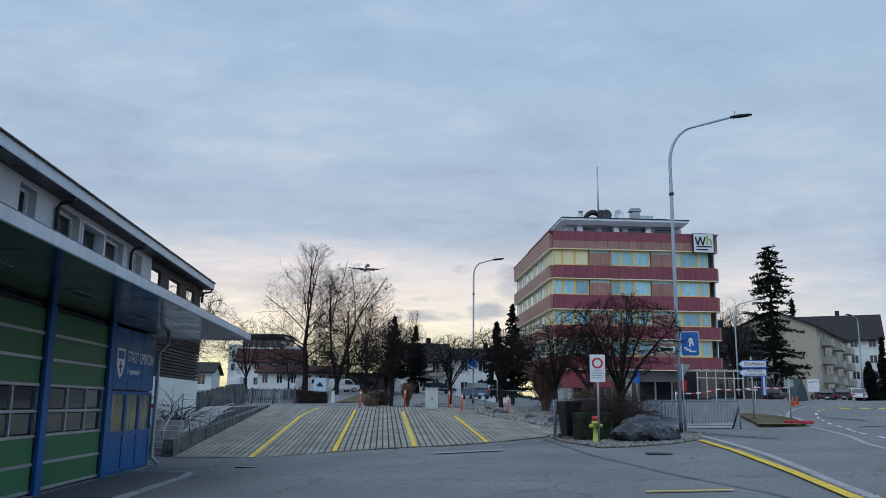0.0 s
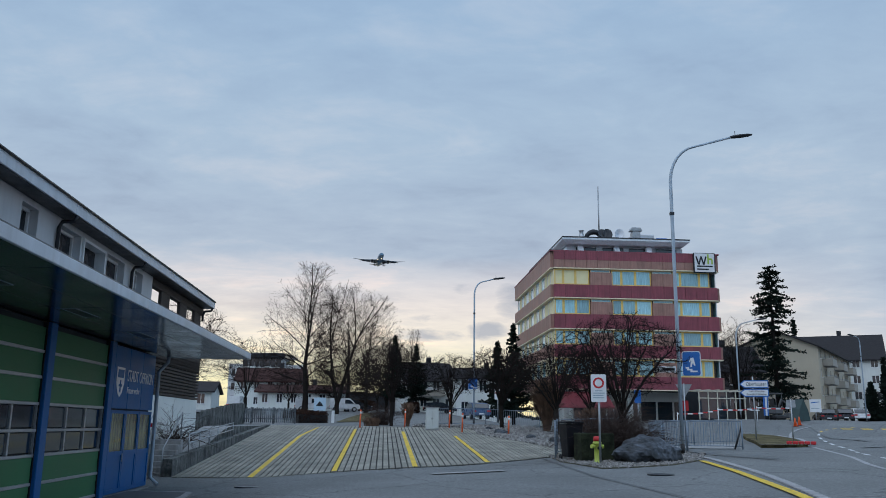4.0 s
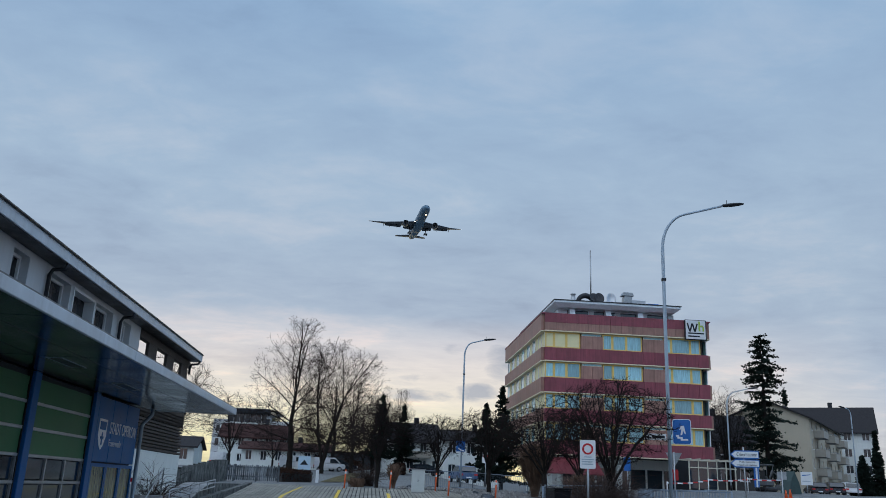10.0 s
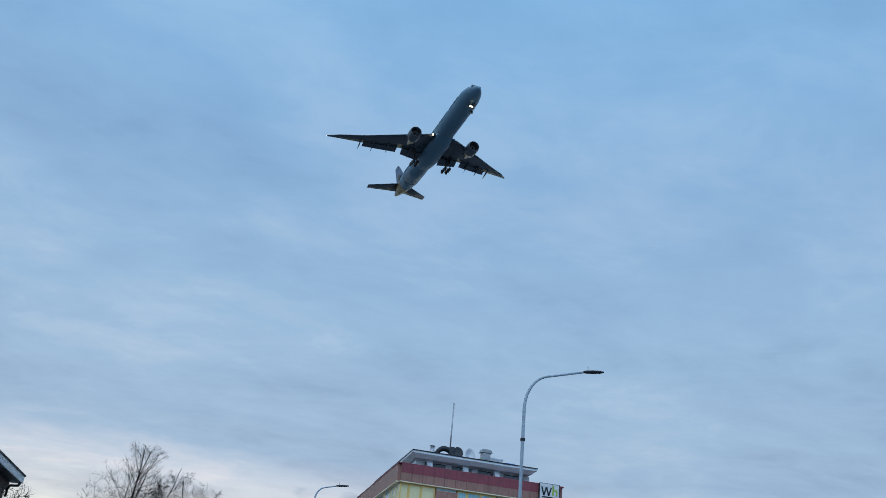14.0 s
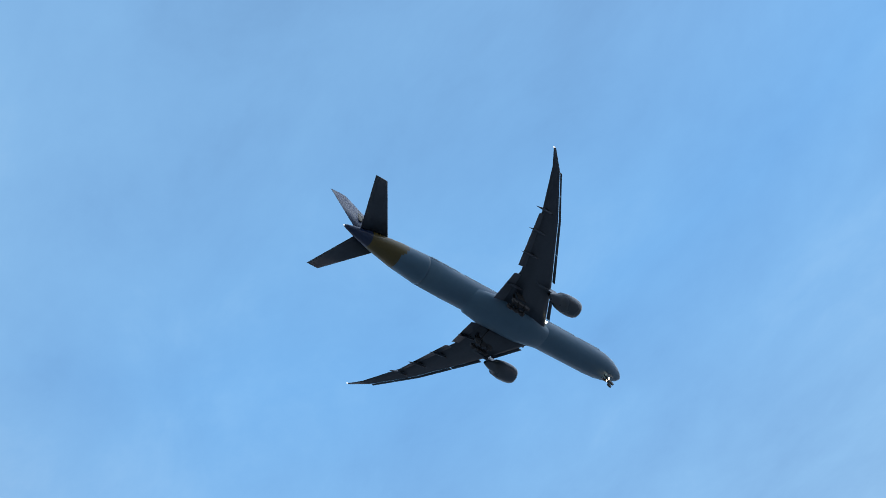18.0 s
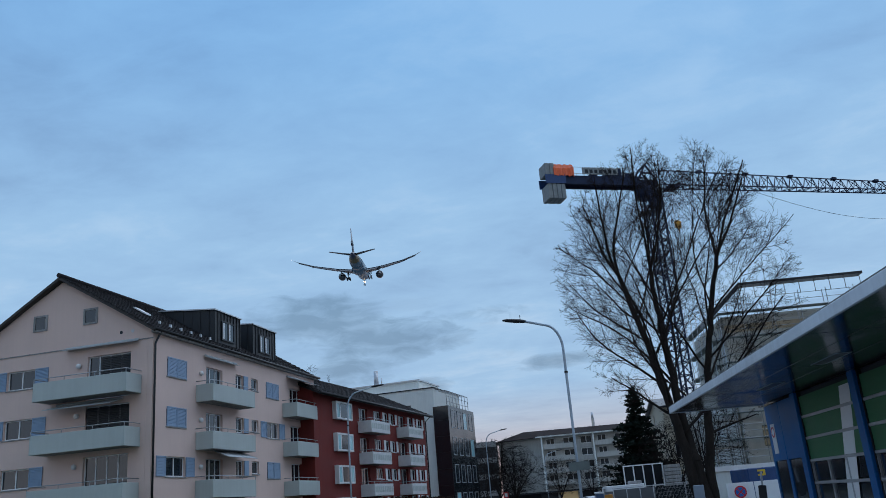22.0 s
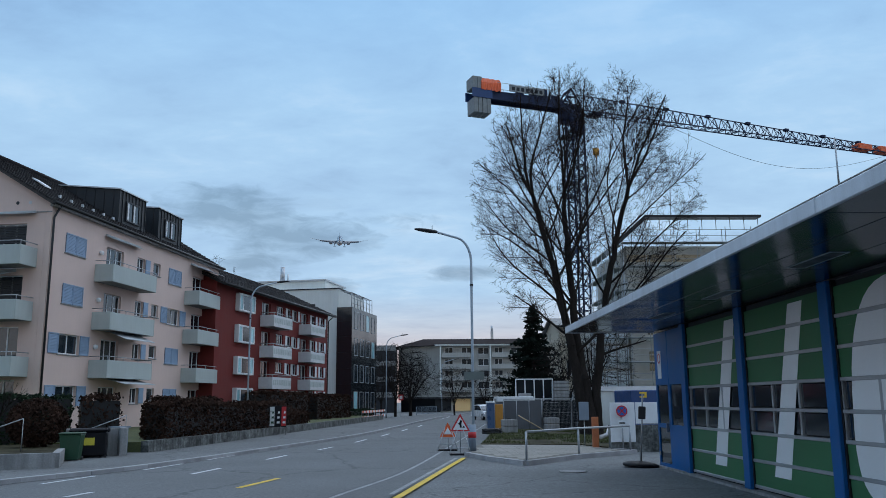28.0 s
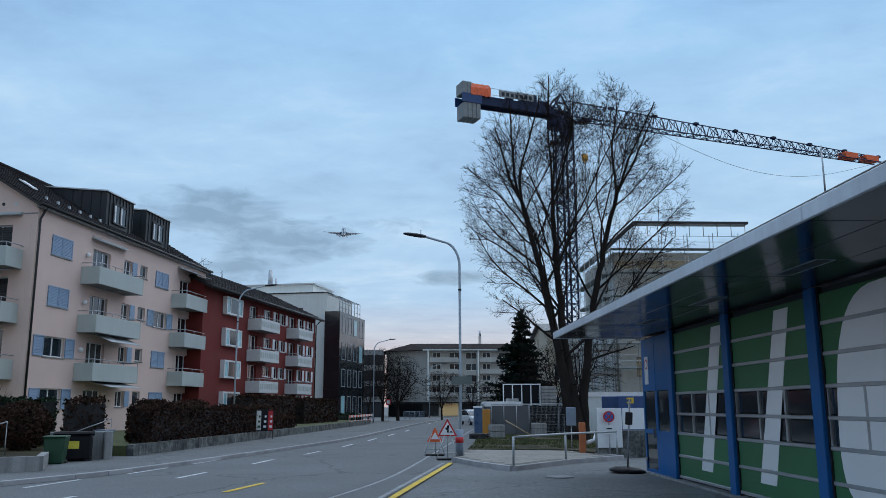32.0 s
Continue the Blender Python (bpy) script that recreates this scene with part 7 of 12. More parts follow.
# bend: white edge, broken lane lines
marking("white_line", smooth_line([(27.95, 53.6), (25.71, 51.1), (23.47, 47.3), (20.63, 40.78), (18.27, 34.68), (16.02, 28.16), (13.57, 22.0), (12.0, 14), (10.9, 5)]), 0.16, KERB, "pale kerb line round the bend")
lane = smooth_line([(30.5, 52.6), (28.41, 51.65), (26.01, 48.8), (21.67, 40.01), (18.59, 32.63), (16.98, 28.53), (14.6, 20), (13.0, 10)], 10)
for k in range(0, len(lane) - 3, 4):
    marking("lane_dash", lane[k:k + 3], 0.14, WHITE_LINE if k > 16 else YELLOW_LINE, "broken lane line on the road")
for k in range(5):
    marking("crossing_bar", [(29.0 + k * 1.1, 51.6 - k * 0.35), (29.6 + k * 1.1, 51.4 - k * 0.35)], 0.7, YELLOW_LINE, "yellow bar of a pedestrian crossing")
bm = bmesh.new()
prism(bm, [(p.x, p.y) for p in smooth_line([(16.6, 36.2), (18.2, 35.4), (19.6, 38.4), (21.2, 42.4), (22.2, 46.4), (21.4, 48.8), (20.2, 46.0), (18.3, 40.6), (16.6, 36.2)], 4)[:-1]], 0.4, 1.34)
bmesh.ops.recalc_face_normals(bm, faces=bm.faces[:])
for v in bm.verts:
    v.co.z = terrain(v.co.x, v.co.y) + (0.13 if v.co.z > 1 else -0.3)
tagged(part("traffic_island", bm, VERGE), "kerbed traffic island with dry winter planting", "island", kind="structure")
marking("kerb", smooth_line([(16.5, 36.1), (18.25, 35.25), (19.7, 38.3), (21.3, 42.3), (22.3, 46.4)]), 0.18, KERB, "stone kerb of the traffic island", 0.15)
# manholes, drain cover
for x, y, r in ((7.44, 22.34, 0.36), (-3.64, 23.7, 0.36), (-3.9, -22.0, 0.36)):
    bm = bmesh.new()
    lathe(bm, [(r, -0.02), (r, 0.012), (r - 0.03, 0.016), (r - 0.05, 0.008), (0.02, 0.01)], 24)
    ob = part("manhole_cover", bm, CONCRETE if y < 0 else DARK_METAL)
    ob.matrix_basis = pose(*on_ground(x, y, -0.005))
    tagged(ob, "round cast manhole cover set in the asphalt", "manhole", kind="")
bm = bmesh.new()
ribbon(bm, [(1.46, 24.61), (3.64, 25.24)], 0.42, 0.01)
tagged(part("repair_patch", bm, CONCRETE), "pale repair patch in the asphalt", "patch", kind="structure")


# ---------------------------------------------------------------- street furniture
def street_lamp(x, y, h, arm, heading, label, r=0.095, group="street lamps", sleeve=True):
    """heading: the way the arm points, clockwise from +y."""
    z = terrain(x, y)
    t = empty("street_lamp", pose(x, y, z, 0, 0, 90 - heading), label, "street lamp", group)
    bm = bmesh.new()
    bend, rise = 0.4 * arm + 0.08, 0.5 * arm + 0.25
    zt = h * 0.9326 + arm * 0.2
    foot = zt - 0.25 * (arm - bend * 0.83) - rise
    pts = [(0, 0, -0.1), (0, 0, h * 0.45), (0, 0, foot)]
    for k in range(1, 11):
        a = math.pi / 2 * k / 10 * 0.89
        pts.append((bend * (1 - math.cos(a)), 0, foot + rise * math.sin(a)))
    pts.append((arm, 0, zt))
    pipe(bm, pts, r, 10, 0, 0.045)
    part("pole", bm, LAMP_GREY, t)
    if sleeve:
        bm = bmesh.new()
        tube(bm, (0, 0, 0), (0, 0, 0.42), r * 1.12, r * 1.1, 12)
        part("base_sleeve", bm, BLACK, t, "black base sleeve")
    bm = bmesh.new()
    prof = [(-0.1, 0.05, 0.05), (0.05, 0.1, 0.07), (0.3, 0.15, 0.075), (0.6, 0.14, 0.06), (0.78, 0.07, 0.03)]
    rings = []
    for dx, w, hh in prof:
        rings.append([Vector((arm + dx, w * math.cos(k * math.tau / 10), zt + dx * 0.12 + hh * math.sin(k * math.tau / 10))) for k in range(10)])
    vs = [[bm.verts.new(p) for p in rr] for rr in rings]
    for a, b in zip(vs, vs[1:]):
        for k in range(10):
            bm.faces.new((a[k], a[(k + 1) % 10], b[(k + 1) % 10], b[k])).smooth = True
    bm.faces.new(vs[0][::-1]), bm.faces.new(vs[-1])
    bmesh.ops.recalc_face_normals(bm, faces=bm.faces[:])
    hd = part("lamp_head", bm, DARK_METAL, t, "flat dark lamp head")
    bm = bmesh.new()
    tube(bm, (arm + 0.1, 0, zt + 0.07), (arm + 0.1, 0, zt + 0.25), 0.012, 0.012, 6)
    part("sensor_pin", bm, DARK_METAL, hd)
    bm = bmesh.new()
    box(bm, -r * 1.15, r * 1.15, -r * 1.15, r * 1.15, h * 0.72, h * 0.728)
    part("clamp", bm, DARK_METAL, t)
    return t


def sign_post(name, x, y, h, r=0.03, heading=180, label="", category="sign", z=None):
    """heading: the way the sign looks."""
    t = empty(name, pose(x, y, terrain(x, y) if z is None else z, 0, 0, 180 - heading), label, category)
    if h:
        bm = bmesh.new()
        tube(bm, (0, 0, -0.1), (0, 0, h), r, r, 10)
        part("post", bm, STEEL, t, "grey steel post")
    return t


def plate(parent, x0, x1, z0, z1, material, y=-0.05, r=0.03, name="plate", label=""):
    bm = bmesh.new()
    prism(bm, [(x0 + r, z0), (x1 - r, z0), (x1, z0 + r), (x1, z1 - r), (x1 - r, z1), (x0 + r, z1), (x0, z1 - r), (x0, z0 + r)], 0, 0.012, m=Matrix(((1, 0, 0, 0), (0, 0, 1, y), (0, 1, 0, 0), (0, 0, 0, 1))))
    bmesh.ops.recalc_face_normals(bm, faces=bm.faces[:])
    return part(name, bm, material, parent, label)


def flat_poly(parent, pts, y, material, name, label="", thick=0.005):
    bm = bmesh.new()
    prism(bm, pts, 0, thick, m=Matrix(((1, 0, 0, 0), (0, 0, 1, y), (0, 1, 0, 0), (0, 0, 0, 1))))
    bmesh.ops.recalc_face_normals(bm, faces=bm.faces[:])
    return part(name, bm, material, parent, label)


street_lamp(11.38, 31.5, 13.05, 2.6, 97, "tall grey curved street lamp beside the boulder bed", 0.074)
street_lamp(6.47, 60.0, 11.0, 1.5, 92, "slender grey curved street lamp beyond the fence", 0.065, sleeve=True)
street_lamp(30.5, 70.0, 8.8, 2.0, 95, "grey curved street lamp beside the hotel", 0.065)
street_lamp(50.0, 84.0, 9.5, 0.9, 250, "straight grey street lamp by the car park", 0.065)
# pedestrian underpass sign and name plate on the lamp pole
sg = sign_post("underpass_sign", 11.75, 31.3, 0, heading=200, label="blue square underpass sign on the lamp pole", z=terrain(11.4, 31.5))
pl_ = plate(sg, -0.3, 0.4, 2.95, 3.9, SIGN_WHITE, -0.12, 0.06)
plate(pl_, -0.27, 0.37, 2.98, 3.87, SIGN_BLUE, -0.135, 0.05, "blue_face")
fig = [(-0.17, 3.2), (-0.05, 3.2), (-0.05, 3.13), (0.08, 3.13), (0.08, 3.06), (0.27, 3.06), (0.27, 3.0), (0.0, 3.0), (0.0, 3.07), (-0.12, 3.07), (-0.12, 3.14), (-0.17, 3.14)]
flat_poly(pl_, [(x, z + 0.1) for x, z in fig], -0.142, SIGN_WHITE, "white_step", "white step pictogram")
flat_poly(pl_, [(0.0, 3.3), (0.06, 3.3), (0.1, 3.46), (0.16, 3.34), (0.2, 3.36), (0.13, 3.66), (0.02, 3.64), (-0.04, 3.5), (-0.01, 3.48), (0.04, 3.56)], -0.142, SIGN_WHITE, "white_figure", "white pictogram shape")
nb = sign_post("street_name_plate", 11.2, 31.3, 0, heading=190, label="white street name plate on the lamp pole", z=terrain(11.4, 31.5))
p1 = plate(nb, -0.85, -0.02, 3.08, 3.32, SIGN_WHITE, -0.1, 0.01)
flat_poly(p1, [(-0.55, 3.15), (-0.08, 3.15), (-0.08, 3.25), (-0.55, 3.25)], -0.106, DARK_METAL, "dark_bar")
flat_poly(p1, [(-0.78, 3.2), (-0.66, 3.27), (-0.66, 3.13)], -0.106, DARK_METAL, "dark_arrow")
# no-entry zone sign
ns = sign_post("no_entry_sign", 7.05, 27.1, 2.85, 0.035, 196, "white board with red ring on a steel post", "sign")
bd = plate(ns, -0.25, 0.25, 1.98, 2.88, SIGN_WHITE, -0.06, 0.03)
bm = bmesh.new()
ring_disc(bm, (0, -0.068, 2.6), 0.18, 0.12)
part("red_ring", bm, SIGN_RED, bd, "red ring")
for k, (a, b) in enumerate(((-0.12, 0.12), (-0.19, 0.19), (-0.19, 0.15), (-0.19, 0.17))):
    z = 2.33 - k * 0.075
    flat_poly(bd, [(a, z), (b, z), (b, z + 0.03), (a, z + 0.03)], -0.066, LAMP_GREY, "text_bar")
# give way and small sign behind the fence
gw = sign_post("give_way_sign", 12.45, 34.0, 2.75, 0.03, 20, "back of a give way triangle on a post")
flat_poly(gw, [(-0.33, 2.72), (0.33, 2.72), (0.0, 2.12)], -0.04, STEEL, "triangle", "grey triangle plate", 0.012)
s2 = plate(gw, -0.15, 0.15, 1.62, 2.05, SIGN_RED, -0.04, 0.02)
plate(s2, -0.1, 0.1, 1.68, 1.82, SIGN_WHITE, -0.055, 0.01)
ps = sign_post("pedestrian_sign", 12.36, 40.1, 2.6, 0.03, 200, "small blue pedestrian sign on a post")
plate(ps, -0.16, 0.16, 1.95, 2.6, SIGN_BLUE, -0.04, 0.03)
us = sign_post("underpass_sign", 6.35, 59.6, 0, heading=185, label="blue square underpass sign on a slender lamp pole", z=terrain(6.47, 60))
up_ = plate(us, -0.32, 0.32, 2.45, 3.2, SIGN_BLUE, -0.1, 0.03)
flat_poly(up_, [(x, z - 0.5) for x, z in fig], -0.12, SIGN_WHITE, "white_step", "white step pictogram")
zs = sign_post("zone_sign", 8.4, 61.4, 2.5, 0.03, 188, "white board with red ring on a thin post")
zb_ = plate(zs, -0.25, 0.25, 1.75, 2.5, SIGN_WHITE, -0.05, 0.02)
bm = bmesh.new()
ring_disc(bm, (0, -0.062, 2.24), 0.18, 0.12)
part("red_ring", bm, SIGN_RED, zb_, "red ring")
# direction signs
ds = sign_post("direction_sign", 19.0, 41.9, 3.3, 0.045, 205, "two blue-edged white direction arrows on a post", "sign")
ds.matrix_basis = ds.matrix_basis @ Matrix.Diagonal((0.78, 0.8, 1.0, 1))
for z0, z1, tx, sz, wd in ((2.72, 3.12, "Oberhausen", 0.26, 1.25), (2.28, 2.68, None, 0.2, 1.2)):
    zz = (z0 + z1) / 2
    a = flat_poly(ds, [(-0.85, zz), (-0.55, z0), (0.95, z0), (0.95, z1), (-0.55, z1)], -0.07, SIGN_BLUE, "arrow_board", "white direction arrow with blue edge", 0.02)
    flat_poly(a, [(-0.76, zz), (-0.52, z0 + 0.05), (0.9, z0 + 0.05), (0.9, z1 - 0.05), (-0.52, z1 - 0.05)], -0.074, SIGN_WHITE, "arrow_face", "", 0.004)
    if tx:
        lettering("lettering", tx, sz, pose(0.2, -0.08, zz, 90, 0, 0), DARK_METAL, a, "dark lettering", wd)
    else:
        lettering("lettering", "Ref. Kirche", 0.14, pose(0.2, -0.08, zz + 0.08, 90, 0, 0), DARK_METAL, a, "dark lettering", 0.95)
        lettering("lettering", "Friedhof Halden", 0.14, pose(0.2, -0.08, zz - 0.08, 90, 0, 0), DARK_METAL, a, "dark lettering", 1.2)
wp = sign_post("traffic_post", 18.6, 37.2, 2.1, 0.03, 200, "grey post with blank plate on the island")
plate(wp, -0.2, 0.2, 1.7, 2.05, STEEL, 0.03, 0.02)
bm = bmesh.new()
for k in range(5):
    bevel_box(bm, -0.6 + k * 0.24, -0.38 + k * 0.24, -0.12, 0.12, 0, 0.14, 0.02)
ob = part("kerb_marker", bm, SIGN_RED)
ob.matrix_basis = pose(*on_ground(18.1, 35.5, 0.12), 0, 0, -25)
tagged(ob, "red and white low kerb marker on the island", "marker")
# boulder
def rock(name, x, y, sx, sy, sz, seed, material, label, rz=0.0):
    bm = bmesh.new()
    bmesh.ops.create_icosphere(bm, subdivisions=4, radius=1.0)
    rg = random.Random(seed)
    planes = [(Vector((rg.gauss(0, 1), rg.gauss(0, 1), rg.gauss(0, 0.8))).normalized(), rg.uniform(0.66, 0.97)) for _ in range(26)]
    for v in bm.verts:
        d = v.co.normalized()
        q = min([c / max(0.05, d.dot(n)) for n, c in planes if d.dot(n) > 0.05] + [1.0])
        q += noise.noise(d * 3 + Vector((seed, 0, 0))) * 0.10 + noise.noise(d * 9 + Vector((seed, 0, 0))) * 0.06 + noise.noise(d * 22 + Vector((seed, 0, 0))) * 0.025
        v.co = Vector((d.x * q * sx, d.y * q * sy, d.z * q * sz))
        if v.co.z < -sz * 0.35:
            v.co.z = -sz * 0.35
    ob = part(name, bm, material)
    ob.matrix_basis = pose(x, y, terrain(x, y) + sz * 0.32, 0, 0, rz)
    return tagged(ob, label, "rock")


ROCK = mat("boulder_stone", (0.055, 0.065, 0.08), 0.75, var=0.95, streak=0.3, scale=1.6, fine=9, bump=1.0)
rock("boulder", 8.72, 27.75, 1.34, 0.95, 0.74, 4, ROCK, "large dark grey boulder with pale veins on gravel", 10)
# gravel beds
GRAVEL = mat("gravel_stone", (0.22, 0.212, 0.205), 0.9, var=0.65, scale=5, fine=14, rand=0.0)
def gravel(name, poly, count, s0, s1, seed, label, dz=0.0):
    rg = random.Random(seed)
    xs, ys = [p[0] for p in poly], [p[1] for p in poly]
    def inside(x, y):
        c = False
        for (x1, y1), (x2, y2) in zip(poly, poly[1:] + poly[:1]):
            if (y1 > y) != (y2 > y) and x < (x2 - x1) * (y - y1) / (y2 - y1) + x1:
                c = not c
        return c
    vs, fs = [], []
    while count > 0:
        x, y = rg.uniform(min(xs), max(xs)), rg.uniform(min(ys), max(ys))
        if not inside(x, y):
            continue
        count -= 1
        s = rg.uniform(s0, s1)
        c = Vector((x, y, terrain(x, y) + s * 0.3 + dz))
        m = Euler((rg.random() * 3, rg.random() * 3, rg.random() * 6)).to_matrix()
        i = len(vs)
        for d in ((1, 0, 0), (0, 0.8, 0), (-0.9, 0.1, 0), (0, -0.8, 0.1), (0.1, 0, 0.65), (0, 0.1, -0.6)):
            q = c + m @ Vector(d) * s * rg.uniform(0.8, 1.15)
            vs.append(tuple(q))
        for f in ((0, 1, 4), (1, 2, 4), (2, 3, 4), (3, 0, 4), (1, 0, 5), (2, 1, 5), (3, 2, 5), (0, 3, 5)):
            fs.append(tuple(i + k for k in f))
    me = bpy.data.meshes.new(name)
    me.from_pydata(vs, [], fs)
    me.materials.append(GRAVEL)
    return tagged(new(name, me), label, "gravel", kind="stuff")


bed = [(6.6, 25.2), (7.5, 25.3), (9.1, 26.1), (10.7, 28.0), (12.3, 31.6), (12.0, 34.0), (9.0, 34.0), (6.4, 32.5), (6.2, 29.0)]
gravel("gravel_bed", bed, 5200, 0.03, 0.085, 5, "loose grey gravel round the boulder")
bank = [(5.2, 47.5), (5.0, 44.5), (6.3, 40), (7.6, 35.5), (8.2, 33.6), (11.5, 34.2), (11.5, 40), (10.2, 48), (8.5, 52.5), (2.0, 53.2), (1.8, 51.2), (4.5, 50.8)]
gravel("gravel_bank", bank, 6500, 0.07, 0.17, 6, "bank of coarse pale stones beside the ramp", 0.02)
bm = bmesh.new()
prism(bm, bed, 0, 1)
for v in bm.verts:
    v.co.z = terrain(v.co.x, v.co.y) + (0.02 if v.co.z > 0.5 else -0.2)
tagged(part("bed_soil", bm, SOIL), "dark soil of the planting bed", "soil", kind="structure")
for k, (x, y, a) in enumerate(((6.2, 44.2, 0.5), (7.2, 41.0, 0.42), (6.0, 47.8, 0.4), (7.9, 38.2, 0.5), (2.6, 51.6, 0.36))):
    rock("rock", x, y, a, a * 0.7, a * 0.55, 20 + k, ROCK, "dark rough stone in the gravel bank", 40 * k)


def hydrant(x, y):
    t = empty("hydrant", pose(*on_ground(x, y), 0, 0, 20), "lime yellow fire hydrant with red cap", "hydrant")
    LIME = mat("lime_paint", (0.42, 0.5, 0.08), 0.45, var=0.12)
    bm = bmesh.new()
    lathe(bm, [(0.14, 0), (0.14, 0.05), (0.1, 0.08), (0.1, 0.6), (0.15, 0.62), (0.15, 0.68), (0.12, 0.7), (0.12, 0.72)], 16)
    part("body", bm, LIME, t)
    bm = bmesh.new()
    lathe(bm, [(0.13, 0.72), (0.13, 0.8), (0.11, 0.86), (0.04, 0.88)], 16)
    part("cap", bm, SIGN_RED, t, "red cap")
    for a in (-1, 1):
        bm = bmesh.new()
        tube(bm, (a * 0.08, 0, 0.55), (a * 0.2, 0, 0.55), 0.06, 0.06, 10)
        tube(bm, (a * 0.2, 0, 0.55), (a * 0.23, 0, 0.55), 0.07, 0.07, 10)
        part("outlet", bm, LIME, t)
    bm = bmesh.new()
    tube(bm, (0, -0.09, 0.5), (0, -0.2, 0.5), 0.055, 0.055, 10)
    part("front_outlet", bm, DARK_METAL, t)


hydrant(7.08, 27.6)


def wheelie_bin(x, y, rz, material, label, h=1.05, w=0.58, d=0.7, lidcol=None):
    t = empty("wheelie_bin", pose(*on_ground(x, y), 0, 0, rz), label, "bin", "wheelie bins")
    bm = bmesh.new()
    vs = []
    for z, k in ((0.12, 0.8), (h * 0.9, 1.0), (h * 0.94, 1.05)):
        vs.append([bm.verts.new((sx * w / 2 * k, sy * d / 2 * k - (0.04 if z < 0.2 else 0), z)) for sx, sy in ((-1, -1), (1, -1), (1, 1), (-1, 1))])
    for a, b in zip(vs, vs[1:]):
        for k in range(4):
            bm.faces.new((a[k], a[(k + 1) % 4], b[(k + 1) % 4], b[k]))
    bm.faces.new(vs[0][::-1]), bm.faces.new(vs[-1])
    bmesh.ops.bevel(bm, geom=bm.edges[:], offset=0.02, segments=1, affect="EDGES")
    part("body", bm, material, t)
    bm = bmesh.new()
    bevel_box(bm, -w / 2 - 0.03, w / 2 + 0.03, -d / 2 - 0.05, d / 2 + 0.04, h * 0.945, h, 0.025)
    part("lid", bm, lidcol or material, t)
    bm = bmesh.new()
    tube(bm, (-w / 2 + 0.05, d / 2 + 0.08, h * 0.92), (w / 2 - 0.05, d / 2 + 0.08, h * 0.92), 0.018, 0.018, 8)
    part("handle", bm, material, t)
    for s in (-1, 1):
        bm = bmesh.new()
        tube(bm, (s * (w / 2 - 0.08), d / 2 - 0.05, 0.1), (s * (w / 2 - 0.02), d / 2 - 0.05, 0.1), 0.1, 0.1, 14)
        part("wheel", bm, BLACK, t, "black rubber wheel")
    return t


BIN_BLACK = mat("bin_black", (0.008, 0.008, 0.011), 0.55, var=0.15, spec=0.2)
BIN_GREEN = mat("bin_green", (0.015, 0.06, 0.03), 0.45, var=0.12)
wheelie_bin(6.72, 29.9, 10, BIN_BLACK, "black wheelie bin beside the railing", 1.35, 0.62, 0.75)
# old mossy planter box behind the hydrant
pb = empty("planter", pose(*on_ground(7.3, 28.9), 0, 0, 8), "dark mossy concrete planter behind the hydrant", "planter")
bm = bmesh.new()
bevel_box(bm, -0.6, 0.6, -0.4, 0.4, 0, 0.95, 0.04)
part("trough", bm, mat("mossy_concrete", (0.02, 0.024, 0.014), 0.95, spec=0.15, var=0.8, scale=3, fine=20, bump=0.4), pb)
def dry_bush(name, x, y, w, h, n, seed, label, z=None):
    rg = random.Random(seed)
    segs = []
    for _ in range(n):
        a, rr = rg.random() * math.tau, rg.random() ** 0.5 * w * 0.4
        p = Vector((math.cos(a) * rr, math.sin(a) * rr, 0))
        d = Vector((rg.gauss(0, 0.5), rg.gauss(0, 0.5), 1)).normalized()
        r = rg.uniform(0.006, 0.014)
        for k in range(4):
            q = p + d * h * rg.uniform(0.18, 0.28)
            segs.append((p, q, r, r * 0.8))
            p, r = q, r * 0.8
            d = (d + Vector((rg.gauss(0, 0.55), rg.gauss(0, 0.55), rg.gauss(-0.22, 0.25)))).normalized()
            if rg.random() < 0.8:
                e = (d + Vector((rg.gauss(0, 0.8), rg.gauss(0, 0.8), 0))).normalized()
                segs.append((p, p + e * h * 0.2, r * 0.7, r * 0.4))
    t = empty(name, pose(x, y, terrain(x, y) if z is None else z), label, "bush")
    o = new("brushwood", tube_mesh("brushwood", segs, mat("dry_stem", (0.055, 0.034, 0.028), 0.95, var=0.3, bump=0)))
    o.parent = t
    return t


dry_bush("bare_bush", -0.1, 55.0, 1.1, 1.7, 260, 4, "bare dark shrub in the bed at the ramp head")
dry_bush("bare_bush", 8.35, 30.5, 1.5, 2.5, 480, 1, "tangle of bare brown stems behind the boulder", terrain(7.8, 30) + 0.1)
dry_bush("bare_bush", 9.2, 31.0, 1.0, 2.2, 260, 2, "tangle of bare brown stems behind the boulder")
dry_bush("bare_bush", 7.6, 32.2, 1.2, 1.6, 120, 3, "bare brown stems behind the bin")


